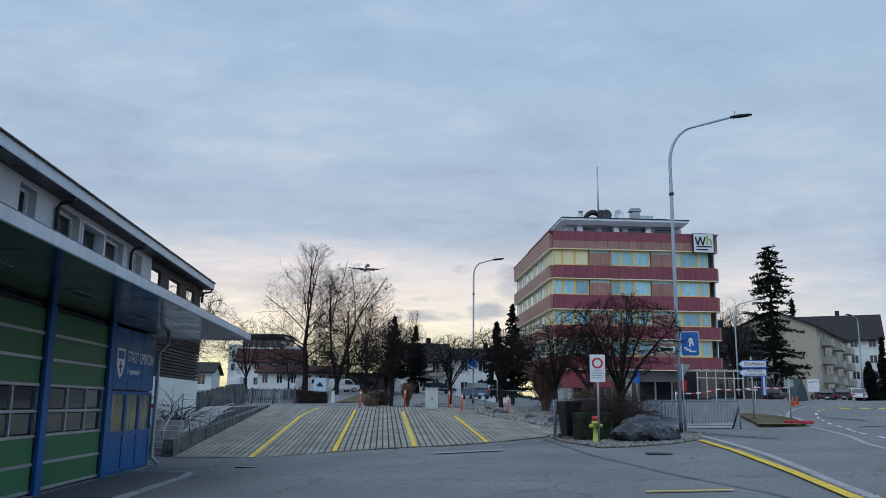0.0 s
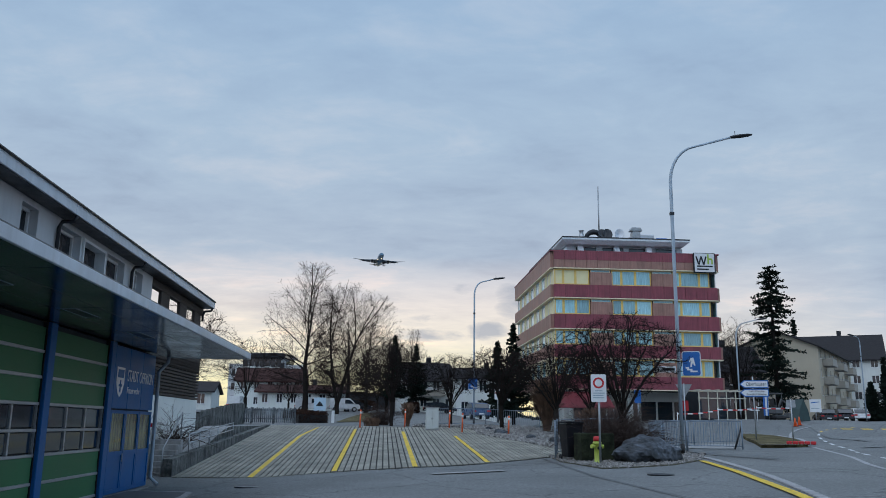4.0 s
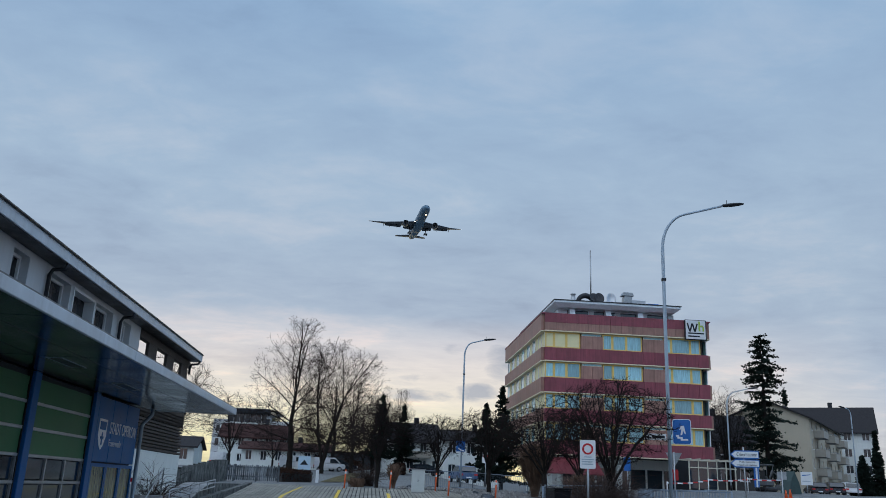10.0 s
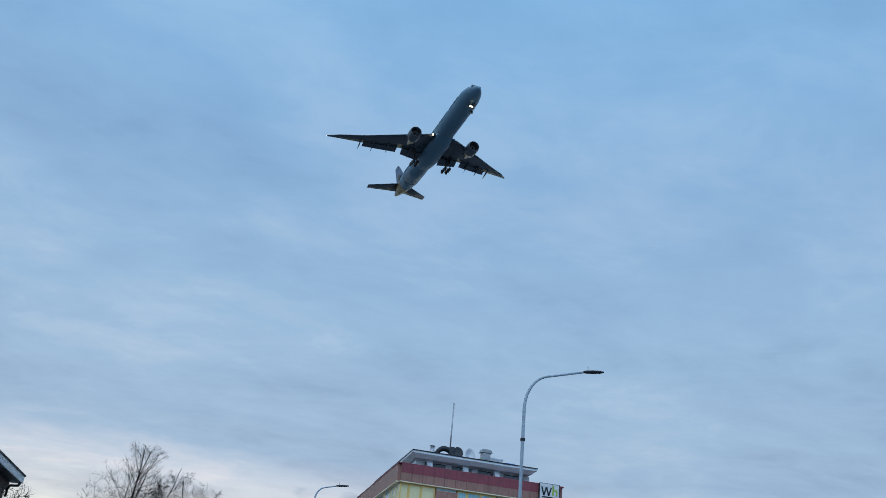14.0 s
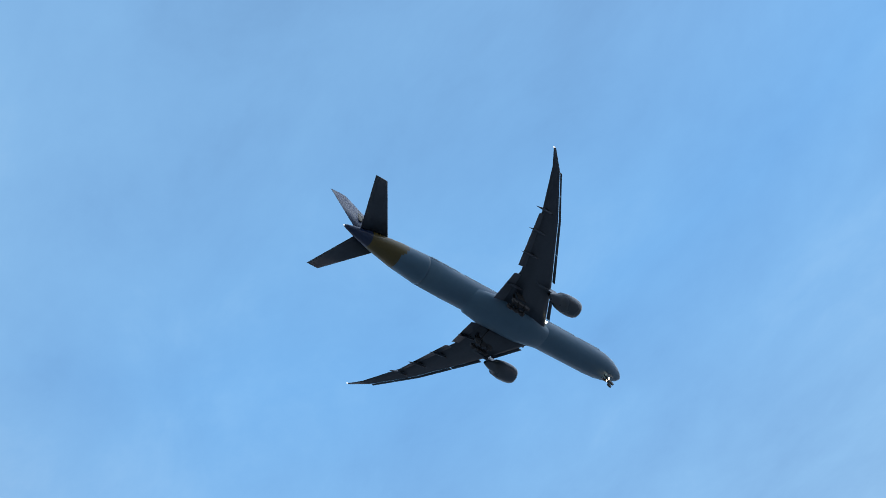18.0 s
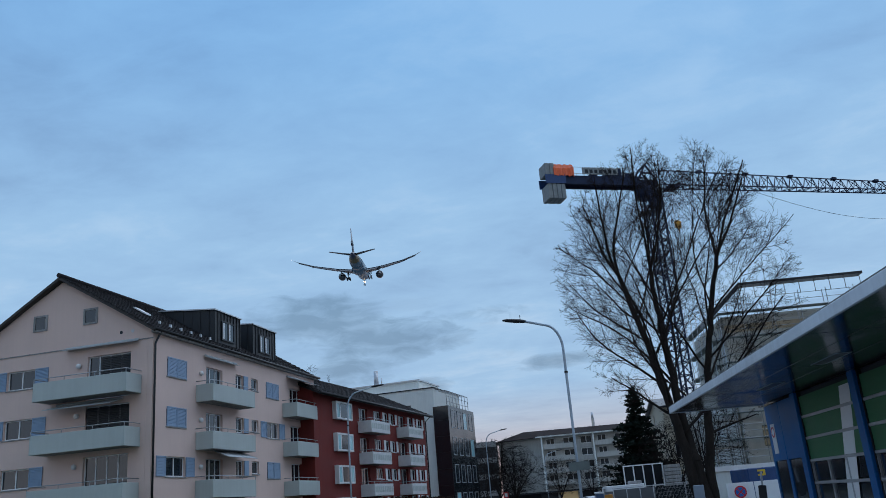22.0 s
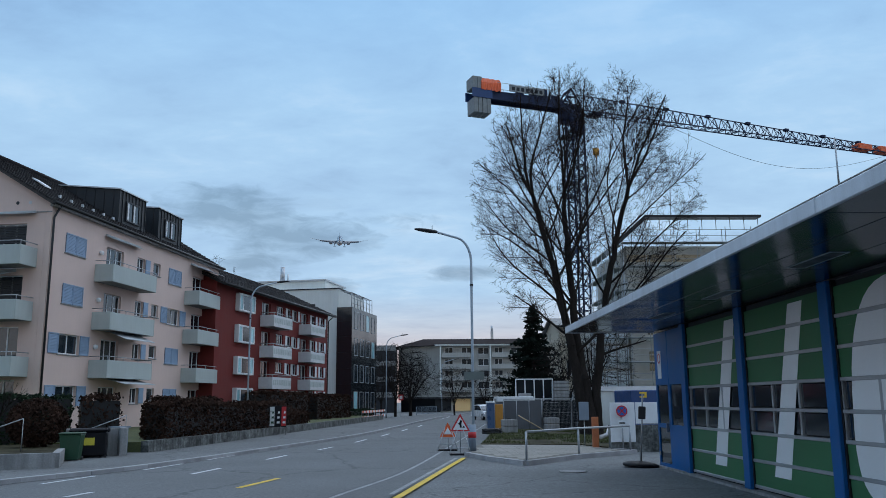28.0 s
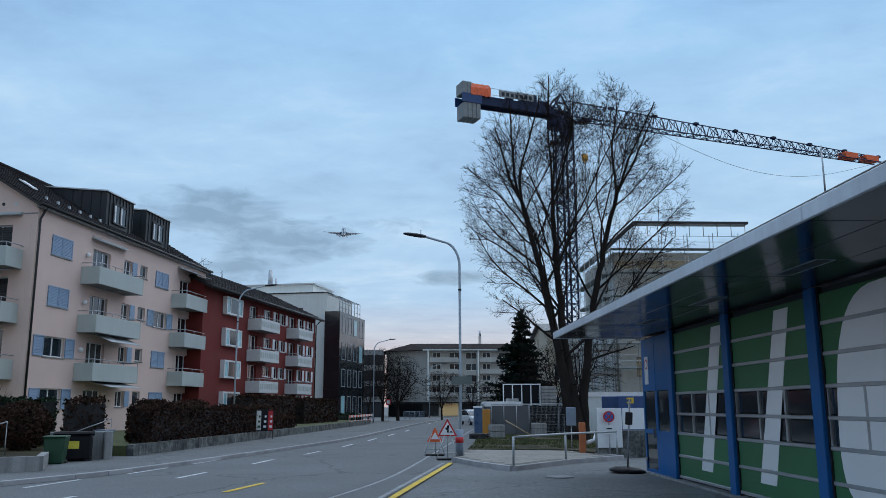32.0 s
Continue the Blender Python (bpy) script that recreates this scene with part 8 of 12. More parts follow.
def grass_tuft(name, x, y, w, h, n, seed, label):
    """Tall dry ornamental grass: arching blades."""
    rg = random.Random(seed)
    vs, fs = [], []
    for _ in range(n):
        a = rg.random() * math.tau
        rr = rg.random() ** 0.5 * w * 0.3
        p = Vector((math.cos(a) * rr, math.sin(a) * rr, 0))
        d = Vector((math.cos(a) * rg.uniform(0, 0.16), math.sin(a) * rg.uniform(0, 0.16), 1)).normalized()
        hh = h * rg.uniform(0.6, 1.05)
        s = Vector((-d.y, d.x, 0))
        s = (s if s.length > 0.01 else Vector((1, 0, 0))).normalized() * rg.uniform(0.01, 0.02)
        i = len(vs)
        for k in range(4):
            c = p + d * hh * k / 3 + Vector((math.cos(a), math.sin(a), -0.9)) * (0.34 * h / 2 * (k / 3) ** 2 * rg.uniform(0.2, 1.6))
            f = 1 if k < 2 else 2.0
            vs.append(tuple(c - s * f)), vs.append(tuple(c + s * f))
            if k:
                fs.append((i + 2 * k - 2, i + 2 * k - 1, i + 2 * k + 1, i + 2 * k))
    me = bpy.data.meshes.new("blades")
    me.from_pydata(vs, [], fs)
    me.materials.append(mat("dry_grass", (0.15, 0.09, 0.06), 0.9, var=0.4, scale=3, bump=0))
    t = empty(name, pose(*on_ground(x, y)), label, "grass")
    o = new("dry_grass", me)
    o.parent = t
    o["kind"] = "stuff"


grass_tuft("ornamental_grass", 9.1, 46.4, 0.55, 3.1, 900, 1, "tall dry ornamental grass beside a maple")
grass_tuft("ornamental_grass", 9.6, 38.2, 0.6, 1.8, 400, 2, "tall dry ornamental grass behind the bed")
grass_tuft("ornamental_grass", 1.52, 52.0, 0.3, 1.6, 200, 3, "dry ornamental grass by the ramp head")
grass_tuft("ornamental_grass", -0.7, 52.0, 1.6, 0.55, 420, 4, "low dry grass at the ramp head")
# cabinet at the ramp head
cb = empty("cable_cabinet", pose(*on_ground(2.76, 47.6)), "pale grey street cable cabinet with two doors", "cabinet")
bm = bmesh.new()
bevel_box(bm, -0.36, 0.36, -0.2, 0.25, 0.05, 1.25, 0.02)
part("body", bm, mat("cabinet_grey", (0.5, 0.53, 0.52), 0.5, var=0.05), cb)
for s in (0, 1):
    bm = bmesh.new()
    bevel_box(bm, -0.34 + s * 0.345, -0.005 + s * 0.345, -0.215, -0.2, 0.12, 1.2, 0.006)
    dr_ = part("door", bm, mat("cabinet_door", (0.52, 0.55, 0.54), 0.5, var=0.05), cb)
    bm = bmesh.new()
    box(bm, -0.04 + s * 0.06, -0.02 + s * 0.06, -0.23, -0.215, 0.6, 0.72)
    part("lock", bm, DARK_METAL, dr_)
bm = bmesh.new()
box(bm, -0.4, 0.4, -0.24, 0.29, 1.25, 1.3)
part("cap", bm, CONCRETE, cb)
bm = bmesh.new()
box(bm, -0.38, 0.38, -0.22, 0.27, -0.1, 0.05)
part("plinth", bm, CONCRETE, cb)
# orange marker posts
for x, y in ((-1.34, 49.2), (3.92, 49.9), (4.3, 45.8), (6.5, 43.5), (1.3, 50.8)):
    t = empty("marker_post", pose(*on_ground(x, y)), "orange red flexible marker post at the ramp", "post", "orange marker posts")
    bm = bmesh.new()
    tube(bm, (0, 0, -0.05), (0.03, 0, 1.05), 0.045, 0.04, 10)
    part("tube", bm, ORANGE, t)
    bm = bmesh.new()
    tube(bm, (0.024, 0, 0.82), (0.028, 0, 0.94), 0.047, 0.047, 10)
    part("band", bm, SIGN_WHITE, t, "white reflective band")


def bar_fence(name, pts, h, label, gap=0.13, material=None, zfun=None):
    """Railings: rails and upright bars between posts."""
    material = material or STEEL_BLUE
    zf = zfun or terrain
    t = empty(name, Matrix(), label, "fence")
    for (xa, ya), (xb, yb) in zip(pts, pts[1:]):
        a, b = Vector((xa, ya)), Vector((xb, yb))
        L = (b - a).length
        nf = max(1, round(L / 2.4))
        for f in range(nf):
            p, q = a + (b - a) * f / nf, a + (b - a) * (f + 1) / nf
            za, zb = zf(p.x, p.y), zf(q.x, q.y)
            bm = bmesh.new()
            tube(bm, (p.x, p.y, za - 0.1), (p.x, p.y, za + h + 0.05), 0.03, 0.03, 8)
            part("post", bm, material, t)
            for dz in (0.12, h):
                bm = bmesh.new()
                tube(bm, (p.x, p.y, za + dz), (q.x, q.y, zb + dz), 0.02, 0.02, 6)
                part("rail", bm, material, t)
            n = max(2, int((q - p).length / gap))
            bm = bmesh.new()
            for k in range(1, n):
                u = k / n
                c = p + (q - p) * u
                z = za + (zb - za) * u
                tube(bm, (c.x, c.y, z + 0.12), (c.x, c.y, z + h), 0.011, 0.011, 4, caps=False)
            part("infill", bm, material, t)["kind"] = "stuff"
        bm = bmesh.new()
        zb = zf(b.x, b.y)
        tube(bm, (b.x, b.y, zb - 0.1), (b.x, b.y, zb + h + 0.05), 0.03, 0.03, 8)
        part("post", bm, material, t)
    return t


STEEL_BLUE = mat("grey_blue_steel", (0.2, 0.25, 0.31), 0.5, 0.4, var=0.1)
bar_fence("railing", [(3.4, 56.0), (6.8, 55.6), (10.3, 55.0)], 1.1, "grey-blue steel railings at the ramp head")
bar_fence("railing", [(7.0, 33.6), (6.3, 30.6)], 1.35, "grey-blue steel railing beside the bin")
bar_fence("railing", [(7.0, 33.6), (10.2, 34.6)], 1.35, "grey-blue steel railing behind the bed")
bar_fence("railing", [(11.9, 35.4), (12.2, 33.2)], 1.2, "grey-blue steel gate railing")
bar_fence("railing", [(12.4, 36.6), (12.9, 40.2), (17.6, 41.0)], 1.15, "grey-blue steel railings round the underpass", 0.13)
bar_fence("railing", [(12.4, 36.6), (15.3, 35.1)], 1.15, "grey-blue steel railings along the pavement", 0.13)
bm = bmesh.new()
strip(bm, [(12.5, 36.7), (13.0, 40.0)], [(15.1, 35.5), (17.4, 40.6)], 0.012, 8)
tagged(part("pavement", bm, CONCRETE), "pale concrete path to the underpass", "pavement", kind="structure")
bm = bmesh.new()
ribbon(bm, [(11.99, 32.67), (12.99, 26.99)], 0.2, 0.06)
tagged(part("channel", bm, DARK_METAL), "dark steel channel lying at the road edge", "drain", kind="structure")
bm = bmesh.new()
tube(bm, (14.95, 35.1, 0.96), (15.35, 35.2, 1.95), 0.04, 0.04, 10)
ob = part("prop_bar", bm, BLACK)
tagged(ob, "dark slanting prop at the railing end", "post")


# ---------------------------------------------------------------- ramp side wall, steps and rails
def ramp_side():
    t = empty("ramp_wall", Matrix(), "low weathered concrete wall along the ramp", "wall")
    bm = bmesh.new()
    n = 24
    prev = None
    for k in range(n + 1):
        y = 27.6 + (50.2 - 27.6) * k / n
        zb = terrain(-6.7, y) - 0.3
        zt = 0.63 + (1.72 - 0.63) * (y - 27.6) / 22.6
        row = [bm.verts.new(p) for p in ((-6.95, y, zb), (-6.65, y, zb), (-6.65, y, zt), (-6.95, y, zt))]
        if prev:
            for q in range(4):
                bm.faces.new((prev[q], prev[(q + 1) % 4], row[(q + 1) % 4], row[q]))
        else:
            bm.faces.new(row[::-1])
        prev = row
    bm.faces.new(prev)
    bmesh.ops.recalc_face_normals(bm, faces=bm.faces[:])
    part("wall", bm, OLD_CONCRETE, t)
    # walkway behind it
    bm = bmesh.new()
    strip(bm, [(-8.15, 27.8), (-8.15, 60)], [(-6.96, 27.8), (-6.96, 60)], 0.0, 20)
    for v in bm.verts:
        v.co.z = 0.05 + (1.62 - 0.05) * sst(28, 40, v.co.y) + 0.01
    tagged(part("walkway", bm, CONCRETE), "concrete walkway beside the ramp", "pavement", kind="structure")
    # side of the walkway above the wall
    bm = bmesh.new()
    prev = None
    for k in range(33):
        y = 27.8 + k
        z = 0.06 + 1.57 * sst(28, 40, y)
        row = [bm.verts.new(p) for p in ((-6.97, y, z - 1.4), (-6.955, y, z - 1.4), (-6.955, y, z - 0.004), (-6.97, y, z - 0.004))]
        if prev:
            for q in range(4):
                bm.faces.new((prev[q], prev[(q + 1) % 4], row[(q + 1) % 4], row[q]))
        prev = row
    bmesh.ops.recalc_face_normals(bm, faces=bm.faces[:])
    part("walkway_edge", bm, OLD_CONCRETE, t)
    r = empty("handrail", Matrix(), "galvanised tube handrail along the steps", "railing")
    zf = lambda y: 0.63 + (1.72 - 0.63) * (y - 27.6) / 22.6
    for dz in (0.3, 0.6):
        bm = bmesh.new()
        pipe(bm, [(-6.8, 30.4, zf(30.4) + dz), (-6.8, 39.0, zf(39) + dz)], 0.025, 8)
        part("rail", bm, STEEL, r)
    for k in range(6):
        y = 30.4 + k * 1.72
        bm = bmesh.new()
        tube(bm, (-6.8, y, zf(y)), (-6.8, y, zf(y) + 0.62), 0.022, 0.022, 8)
        part("post", bm, STEEL, r)
    s = empty("steps", Matrix(), "concrete steps up beside the ramp", "stairs")
    for k in range(7):
        y = 28.0 + k * 0.32
        bm = bmesh.new()
        bevel_box(bm, -8.1, -6.97, y, y + 0.34, -0.1, 0.17 * (k + 1), 0.01)
        part("step", bm, CONCRETE, s)
    bm = bmesh.new()
    for x in (-7.05, -8.0):
        pipe(bm, [(x, 27.9, 0.0), (x, 27.9, 0.95), (x, 30.2, 2.1), (x, 30.2, 1.2)], 0.022, 8)
    rr = part("stair_rail", bm, STEEL, None)
    tagged(rr, "galvanised tube rails of the steps", "railing")
    sp = sign_post("notice_post", -7.2, 27.0, 1.75, 0.025, 190, "thin post with small red and white notice", z=0)
    plate(sp, -0.1, 0.1, 1.1, 1.55, SIGN_WHITE, -0.04, 0.02)
    plate(sp, -0.08, 0.08, 1.62, 1.74, SIGN_RED, -0.04, 0.01)


ramp_side()
dry_bush("bare_bush", -7.6, 31.5, 0.9, 1.8, 90, 11, "bare brown stems beside the steps", 0.8)
dry_bush("bare_bush", -7.9, 26.6, 0.9, 1.0, 120, 12, "low brown bush at the station corner", 0.0)
# old stained wall behind the walkway
w = empty("boundary_wall", Matrix(), "stained old concrete wall", "wall")
for k in range(14):
    y0, y1 = 37.8 + 17.2 * k / 14, 37.8 + 17.2 * (k + 0.985) / 14
    z = terrain(-9.0, y0)
    bm = bmesh.new()
    prism(bm, [(-9.1, y0), (-8.9, y0), (-8.9, y1), (-9.1, y1)], z - 0.2, z + 1.25)
    bmesh.ops.recalc_face_normals(bm, faces=bm.faces[:])
    part("panel", bm, OLD_CONCRETE, w)
# weathered pale fence with close upright boards, and a dark hedge beside it
GREY_BOARD = mat("grey_board", (0.16, 0.18, 0.2), 0.9, var=0.5, scale=3, fine=20, streak=0.5, rand=0.35)
fen = empty("board_fence", Matrix(), "weathered grey board fence along the side street", "fence")
for k in range(34):
    x = -9.9 + k * 0.125
    y = 54.6 + (x + 9.9) * 0.1
    z = terrain(x, y)
    bm = bmesh.new()
    box(bm, x, x + 0.085, y, y + 0.025, z + 0.05, z + 0.98 + 0.03 * math.sin(k * 2.3))
    part("board", bm, GREY_BOARD, fen)
for dz in (0.25, 0.8):
    bm = bmesh.new()
    for k in range(4):
        x0, x1 = -9.95 + k * 1.06, -8.89 + k * 1.06
        ya, yb = 54.64 + (x0 + 9.9) * 0.1, 54.64 + (x1 + 9.9) * 0.1
        za, zb = terrain(x0, ya) + dz, terrain(x1, yb) + dz
        vs = [bm.verts.new(p) for p in ((x0, ya, za), (x1, yb, zb), (x1, yb + 0.04, zb), (x0, ya + 0.04, za), (x0, ya, za + 0.09), (x1, yb, zb + 0.09), (x1, yb + 0.04, zb + 0.09), (x0, ya + 0.04, za + 0.09))]
        for q in ((0, 1, 2, 3), (7, 6, 5, 4), (0, 4, 5, 1), (1, 5, 6, 2), (2, 6, 7, 3), (3, 7, 4, 0)):
            bm.faces.new([vs[i] for i in q])
    bmesh.ops.recalc_face_normals(bm, faces=bm.faces[:])
    part("rail", bm, GREY_BOARD, fen)
for k in range(4):
    x = -9.9 + k * 1.38
    y = 54.69 + (x + 9.9) * 0.1
    bm = bmesh.new()
    bevel_box(bm, x, x + 0.1, y, y + 0.1, terrain(x, y) - 0.2, terrain(x, y) + 1.02, 0.01)
    part("post", bm, GREY_BOARD, fen)
hedge_box("hedge", 32, (-5.6, 57.0), (-3.75, 58.4), 0.9, terrain(-5, 57.5), terrain(-5, 57.5) + 0.66, HEDGE, "low dark clipped hedge at the side street corner", 900, 0.05)
gate_post = empty("bollard", pose(*on_ground(-3.45, 58.3)), "pale square bollard at the hedge end", "bollard")
bm = bmesh.new()
bevel_box(bm, -0.1, 0.1, -0.1, 0.1, -0.1, 0.82, 0.02)
part("shaft", bm, SIGN_WHITE, gate_post)
bm = bmesh.new()
bevel_box(bm, -0.115, 0.115, -0.115, 0.115, 0.82, 0.88, 0.02)
part("cap", bm, CONCRETE, gate_post)
nb = sign_post("notice_board", -4.55, 60.5, 0.9, 0.03, 180, "pale blue notice board on posts by the hedge")
nf = plate(nb, -0.42, 0.42, 0.75, 1.7, mat("notice_blue", (0.45, 0.6, 0.72), 0.5, var=0.06), -0.05, 0.02)
flat_poly(nf, [(-0.28, 1.1), (0.28, 1.1), (0.0, 1.45)], -0.06, DARK_METAL, "dark_mark", "plain dark shape")
verge = bmesh.new()
strip(verge, [(-3.3, 59.5), (-3.0, 80), (-2.2, 108)], [(-1.6, 62.0), (-1.2, 80), (-0.6, 108)], 0.03, 30)
tagged(part("grass_verge", verge, VERGE), "dull green grass verge of the side street", "grass", kind="structure")
for i, (p, q, h) in enumerate((((-16, 160), (26, 163), 3.0), ((-2.2, 128), (-1.0, 156), 1.5), ((4.6, 112), (6.4, 150), 1.3))):
    zg = terrain(*p)
    hedge_box("hedge", 60 + i, p, q, 1.6, zg - 2.0, zg + h, HEDGE, "dark bare hedge along the side street gardens", 60, 0.2)
hedge_box("hedge", 31, (-8.4, 72), (-4.9, 72.3), 1.0, terrain(-6, 72), terrain(-6, 72) + 0.6, HEDGE, "low brown hedge by the parked vans", 500, 0.07)


# ---------------------------------------------------------------- vehicles
def car(name, x, y, rz, paint, label, L=4.3, Wd=1.78, H=1.48, kind="hatch", z=None):
    t = empty(name, pose(x, y, terrain(x, y) if z is None else z, 0, 0, rz), label, "car", "parked vehicles")
    l2 = L / 2
    if kind == "van":
        low = [(-l2, 0.35), (-l2, H * 0.55), (l2 - 0.1, H * 0.55), (l2, H * 0.45), (l2, 0.35)]
        top = [(-l2 + 0.03, H * 0.55), (-l2 + 0.08, H), (l2 * 0.35, H), (l2 * 0.72, H * 0.58)]
    else:
        low = [(-l2, 0.35), (-l2 + 0.03, 0.8), (-l2 * 0.85, H * 0.62), (l2 * 0.45, H * 0.62), (l2 * 0.95, H * 0.5), (l2, 0.6), (l2, 0.35)]
        top = [(-l2 * 0.93, H * 0.62), (-l2 * 0.72, H * 0.96), (-l2 * 0.2, H), (l2 * 0.08, H * 0.97), (l2 * 0.48, H * 0.62)]
    fr = Matrix(((1, 0, 0, 0), (0, 0, 1, 0), (0, 1, 0, 0), (0, 0, 0, 1)))
    bm = bmesh.new()
    prism(bm, low, -Wd / 2, Wd / 2, m=fr)
    bmesh.ops.recalc_face_normals(bm, faces=bm.faces[:])
    bmesh.ops.bevel(bm, geom=bm.edges[:], offset=0.06, segments=2, affect="EDGES")
    body = part("body", bm, paint, t, smooth=False)
    bm = bmesh.new()
    prism(bm, top, -Wd / 2 + 0.1, Wd / 2 - 0.1, m=fr)
    bmesh.ops.recalc_face_normals(bm, faces=bm.faces[:])
    bmesh.ops.bevel(bm, geom=bm.edges[:], offset=0.07, segments=2, affect="EDGES")
    part("cabin", bm, paint, t)
    for s in (-1, 1):
        bm = bmesh.new()
        c = [(px * 0.93, pz * (0.99 if pz < H * 0.7 else 0.95) + (0.03 if pz < H * 0.7 else 0)) for px, pz in top]
        if kind == "van":
            c = [(l2 * 0.02, H * 0.6), (l2 * 0.02, H * 0.9), (l2 * 0.33, H * 0.9), (l2 * 0.62, H * 0.6)]
        prism(bm, c, s * (Wd / 2 - 0.1) - 0.012, s * (Wd / 2 - 0.1) + 0.012, m=fr)
        bmesh.ops.recalc_face_normals(bm, faces=bm.faces[:])
        part("side_window", bm, GLASS, t)
        for e in (-1, 1):
            bm = bmesh.new()
            box(bm, e * l2 - 0.03, e * l2 + 0.03, s * Wd * 0.38 - 0.16, s * Wd * 0.38 + 0.16, 0.62, 0.78)
            part("headlight" if e > 0 else "tail_light", bm, SIGN_WHITE if e > 0 else SIGN_RED, t)
        for e in (-0.62, 0.64):
            bm = bmesh.new()
            tube(bm, (e * l2, s * (Wd / 2 - 0.2), 0.32), (e * l2, s * (Wd / 2 + 0.01), 0.32), 0.32, 0.32, 16)
            wh = part("wheel", bm, BLACK, t)
            bm = bmesh.new()
            tube(bm, (e * l2, s * (Wd / 2 + 0.01), 0.32), (e * l2, s * (Wd / 2 + 0.025), 0.32), 0.19, 0.19, 12)
            part("rim", bm, ALU, wh)
    for e in ((-1, 1) if kind != "van" else (1,)):
        bm = bmesh.new()
        if kind == "van":
            p = ((l2 * 0.37, H * 0.95), (l2 * 0.7, H * 0.62))
        else:
            p = ((l2 * 0.1, H * 0.93), (l2 * 0.46, H * 0.66)) if e > 0 else ((-l2 * 0.74, H * 0.92), (-l2 * 0.92, H * 0.66))
        (xa, za), (xb, zb) = p
        dx, dz = (zb - za), -(xb - xa)
        k = -0.02 / math.hypot(dx, dz) * (1 if e > 0 else -1)
        vs = [bm.verts.new((xa + dx * k, -Wd * 0.4, za + dz * k)), bm.verts.new((xa + dx * k, Wd * 0.4, za + dz * k)), bm.verts.new((xb + dx * k, Wd * 0.42, zb + dz * k)), bm.verts.new((xb + dx * k, -Wd * 0.42, zb + dz * k))]
        bm.faces.new(vs)
        ext = bmesh.ops.extrude_face_region(bm, geom=bm.faces[:])
        bmesh.ops.translate(bm, verts=[v for v in ext["geom"] if isinstance(v, bmesh.types.BMVert)], vec=(-dx * k * 1.6, 0, -dz * k * 1.6))
        bmesh.ops.recalc_face_normals(bm, faces=bm.faces[:])
        part("windscreen" if e > 0 else "rear_window", bm, GLASS, t)
    for e in (-1, 1):
        bm = bmesh.new()
        bevel_box(bm, e * l2 - 0.06, e * l2 + 0.06, -Wd / 2 + 0.08, Wd / 2 - 0.08, 0.32, 0.56, 0.03)
        bp = part("bumper", bm, BLACK if kind == "van" else paint, t)
        bm = bmesh.new()
        box(bm, e * l2 + (0.06 if e > 0 else -0.07), e * l2 + (0.07 if e > 0 else -0.06), -0.25, 0.25, 0.4, 0.5)
        part("plate_bar", bm, SIGN_WHITE, bp)
    return t


CAR_WHITE = mat("car_white", (0.66, 0.68, 0.7), 0.3, var=0.03, bump=0)
CAR_DARK = mat("car_dark", (0.02, 0.022, 0.03), 0.25, var=0.05, bump=0)
CAR_BLUE = mat("car_blue", (0.05, 0.1, 0.2), 0.3, var=0.05, bump=0)
car("van", -9.9, 115.5, 8, CAR_WHITE, "white panel van parked in the side street", 4.3, 1.8, 1.85, "van")
car("van", -5.4, 117.0, 5, CAR_WHITE, "white panel van parked under the trees", 4.2, 1.8, 1.8, "van")
car("parked_car", -3.9, 120.5, 5, CAR_DARK, "dark car parked under the trees", 4.4, 1.8, 1.6)
car("van", -19.0, 110, 90, CAR_WHITE, "white van parked behind the boarding", 4.3, 1.8, 1.85, "van")
car("parked_car", 8.6, 78.0, 98, CAR_BLUE, "blue estate car behind the railings", 4.3, 1.75, 1.5)
car("parked_car", 7.6, 113.0, 20, CAR_DARK, "dark car before a white house")
for i, (x, y, p_, k_) in enumerate(((50.9, 94.0, CAR_DARK, "hatch"), (53.5, 95.0, CAR_DARK, "hatch"), (56.0, 96.0, CAR_WHITE, "hatch"), (58.4, 97.5, CAR_WHITE, "hatch"), (61.2, 98.8, CAR_WHITE, "van"))):
    car("van" if k_ == "van" else "parked_car", x, y, 75, p_, ("white" if p_ is CAR_WHITE else "dark") + (" panel van" if k_ == "van" else " car") + " in the row by the apartment house", 4.2, 1.78, 1.8 if k_ == "van" else 1.48, k_)


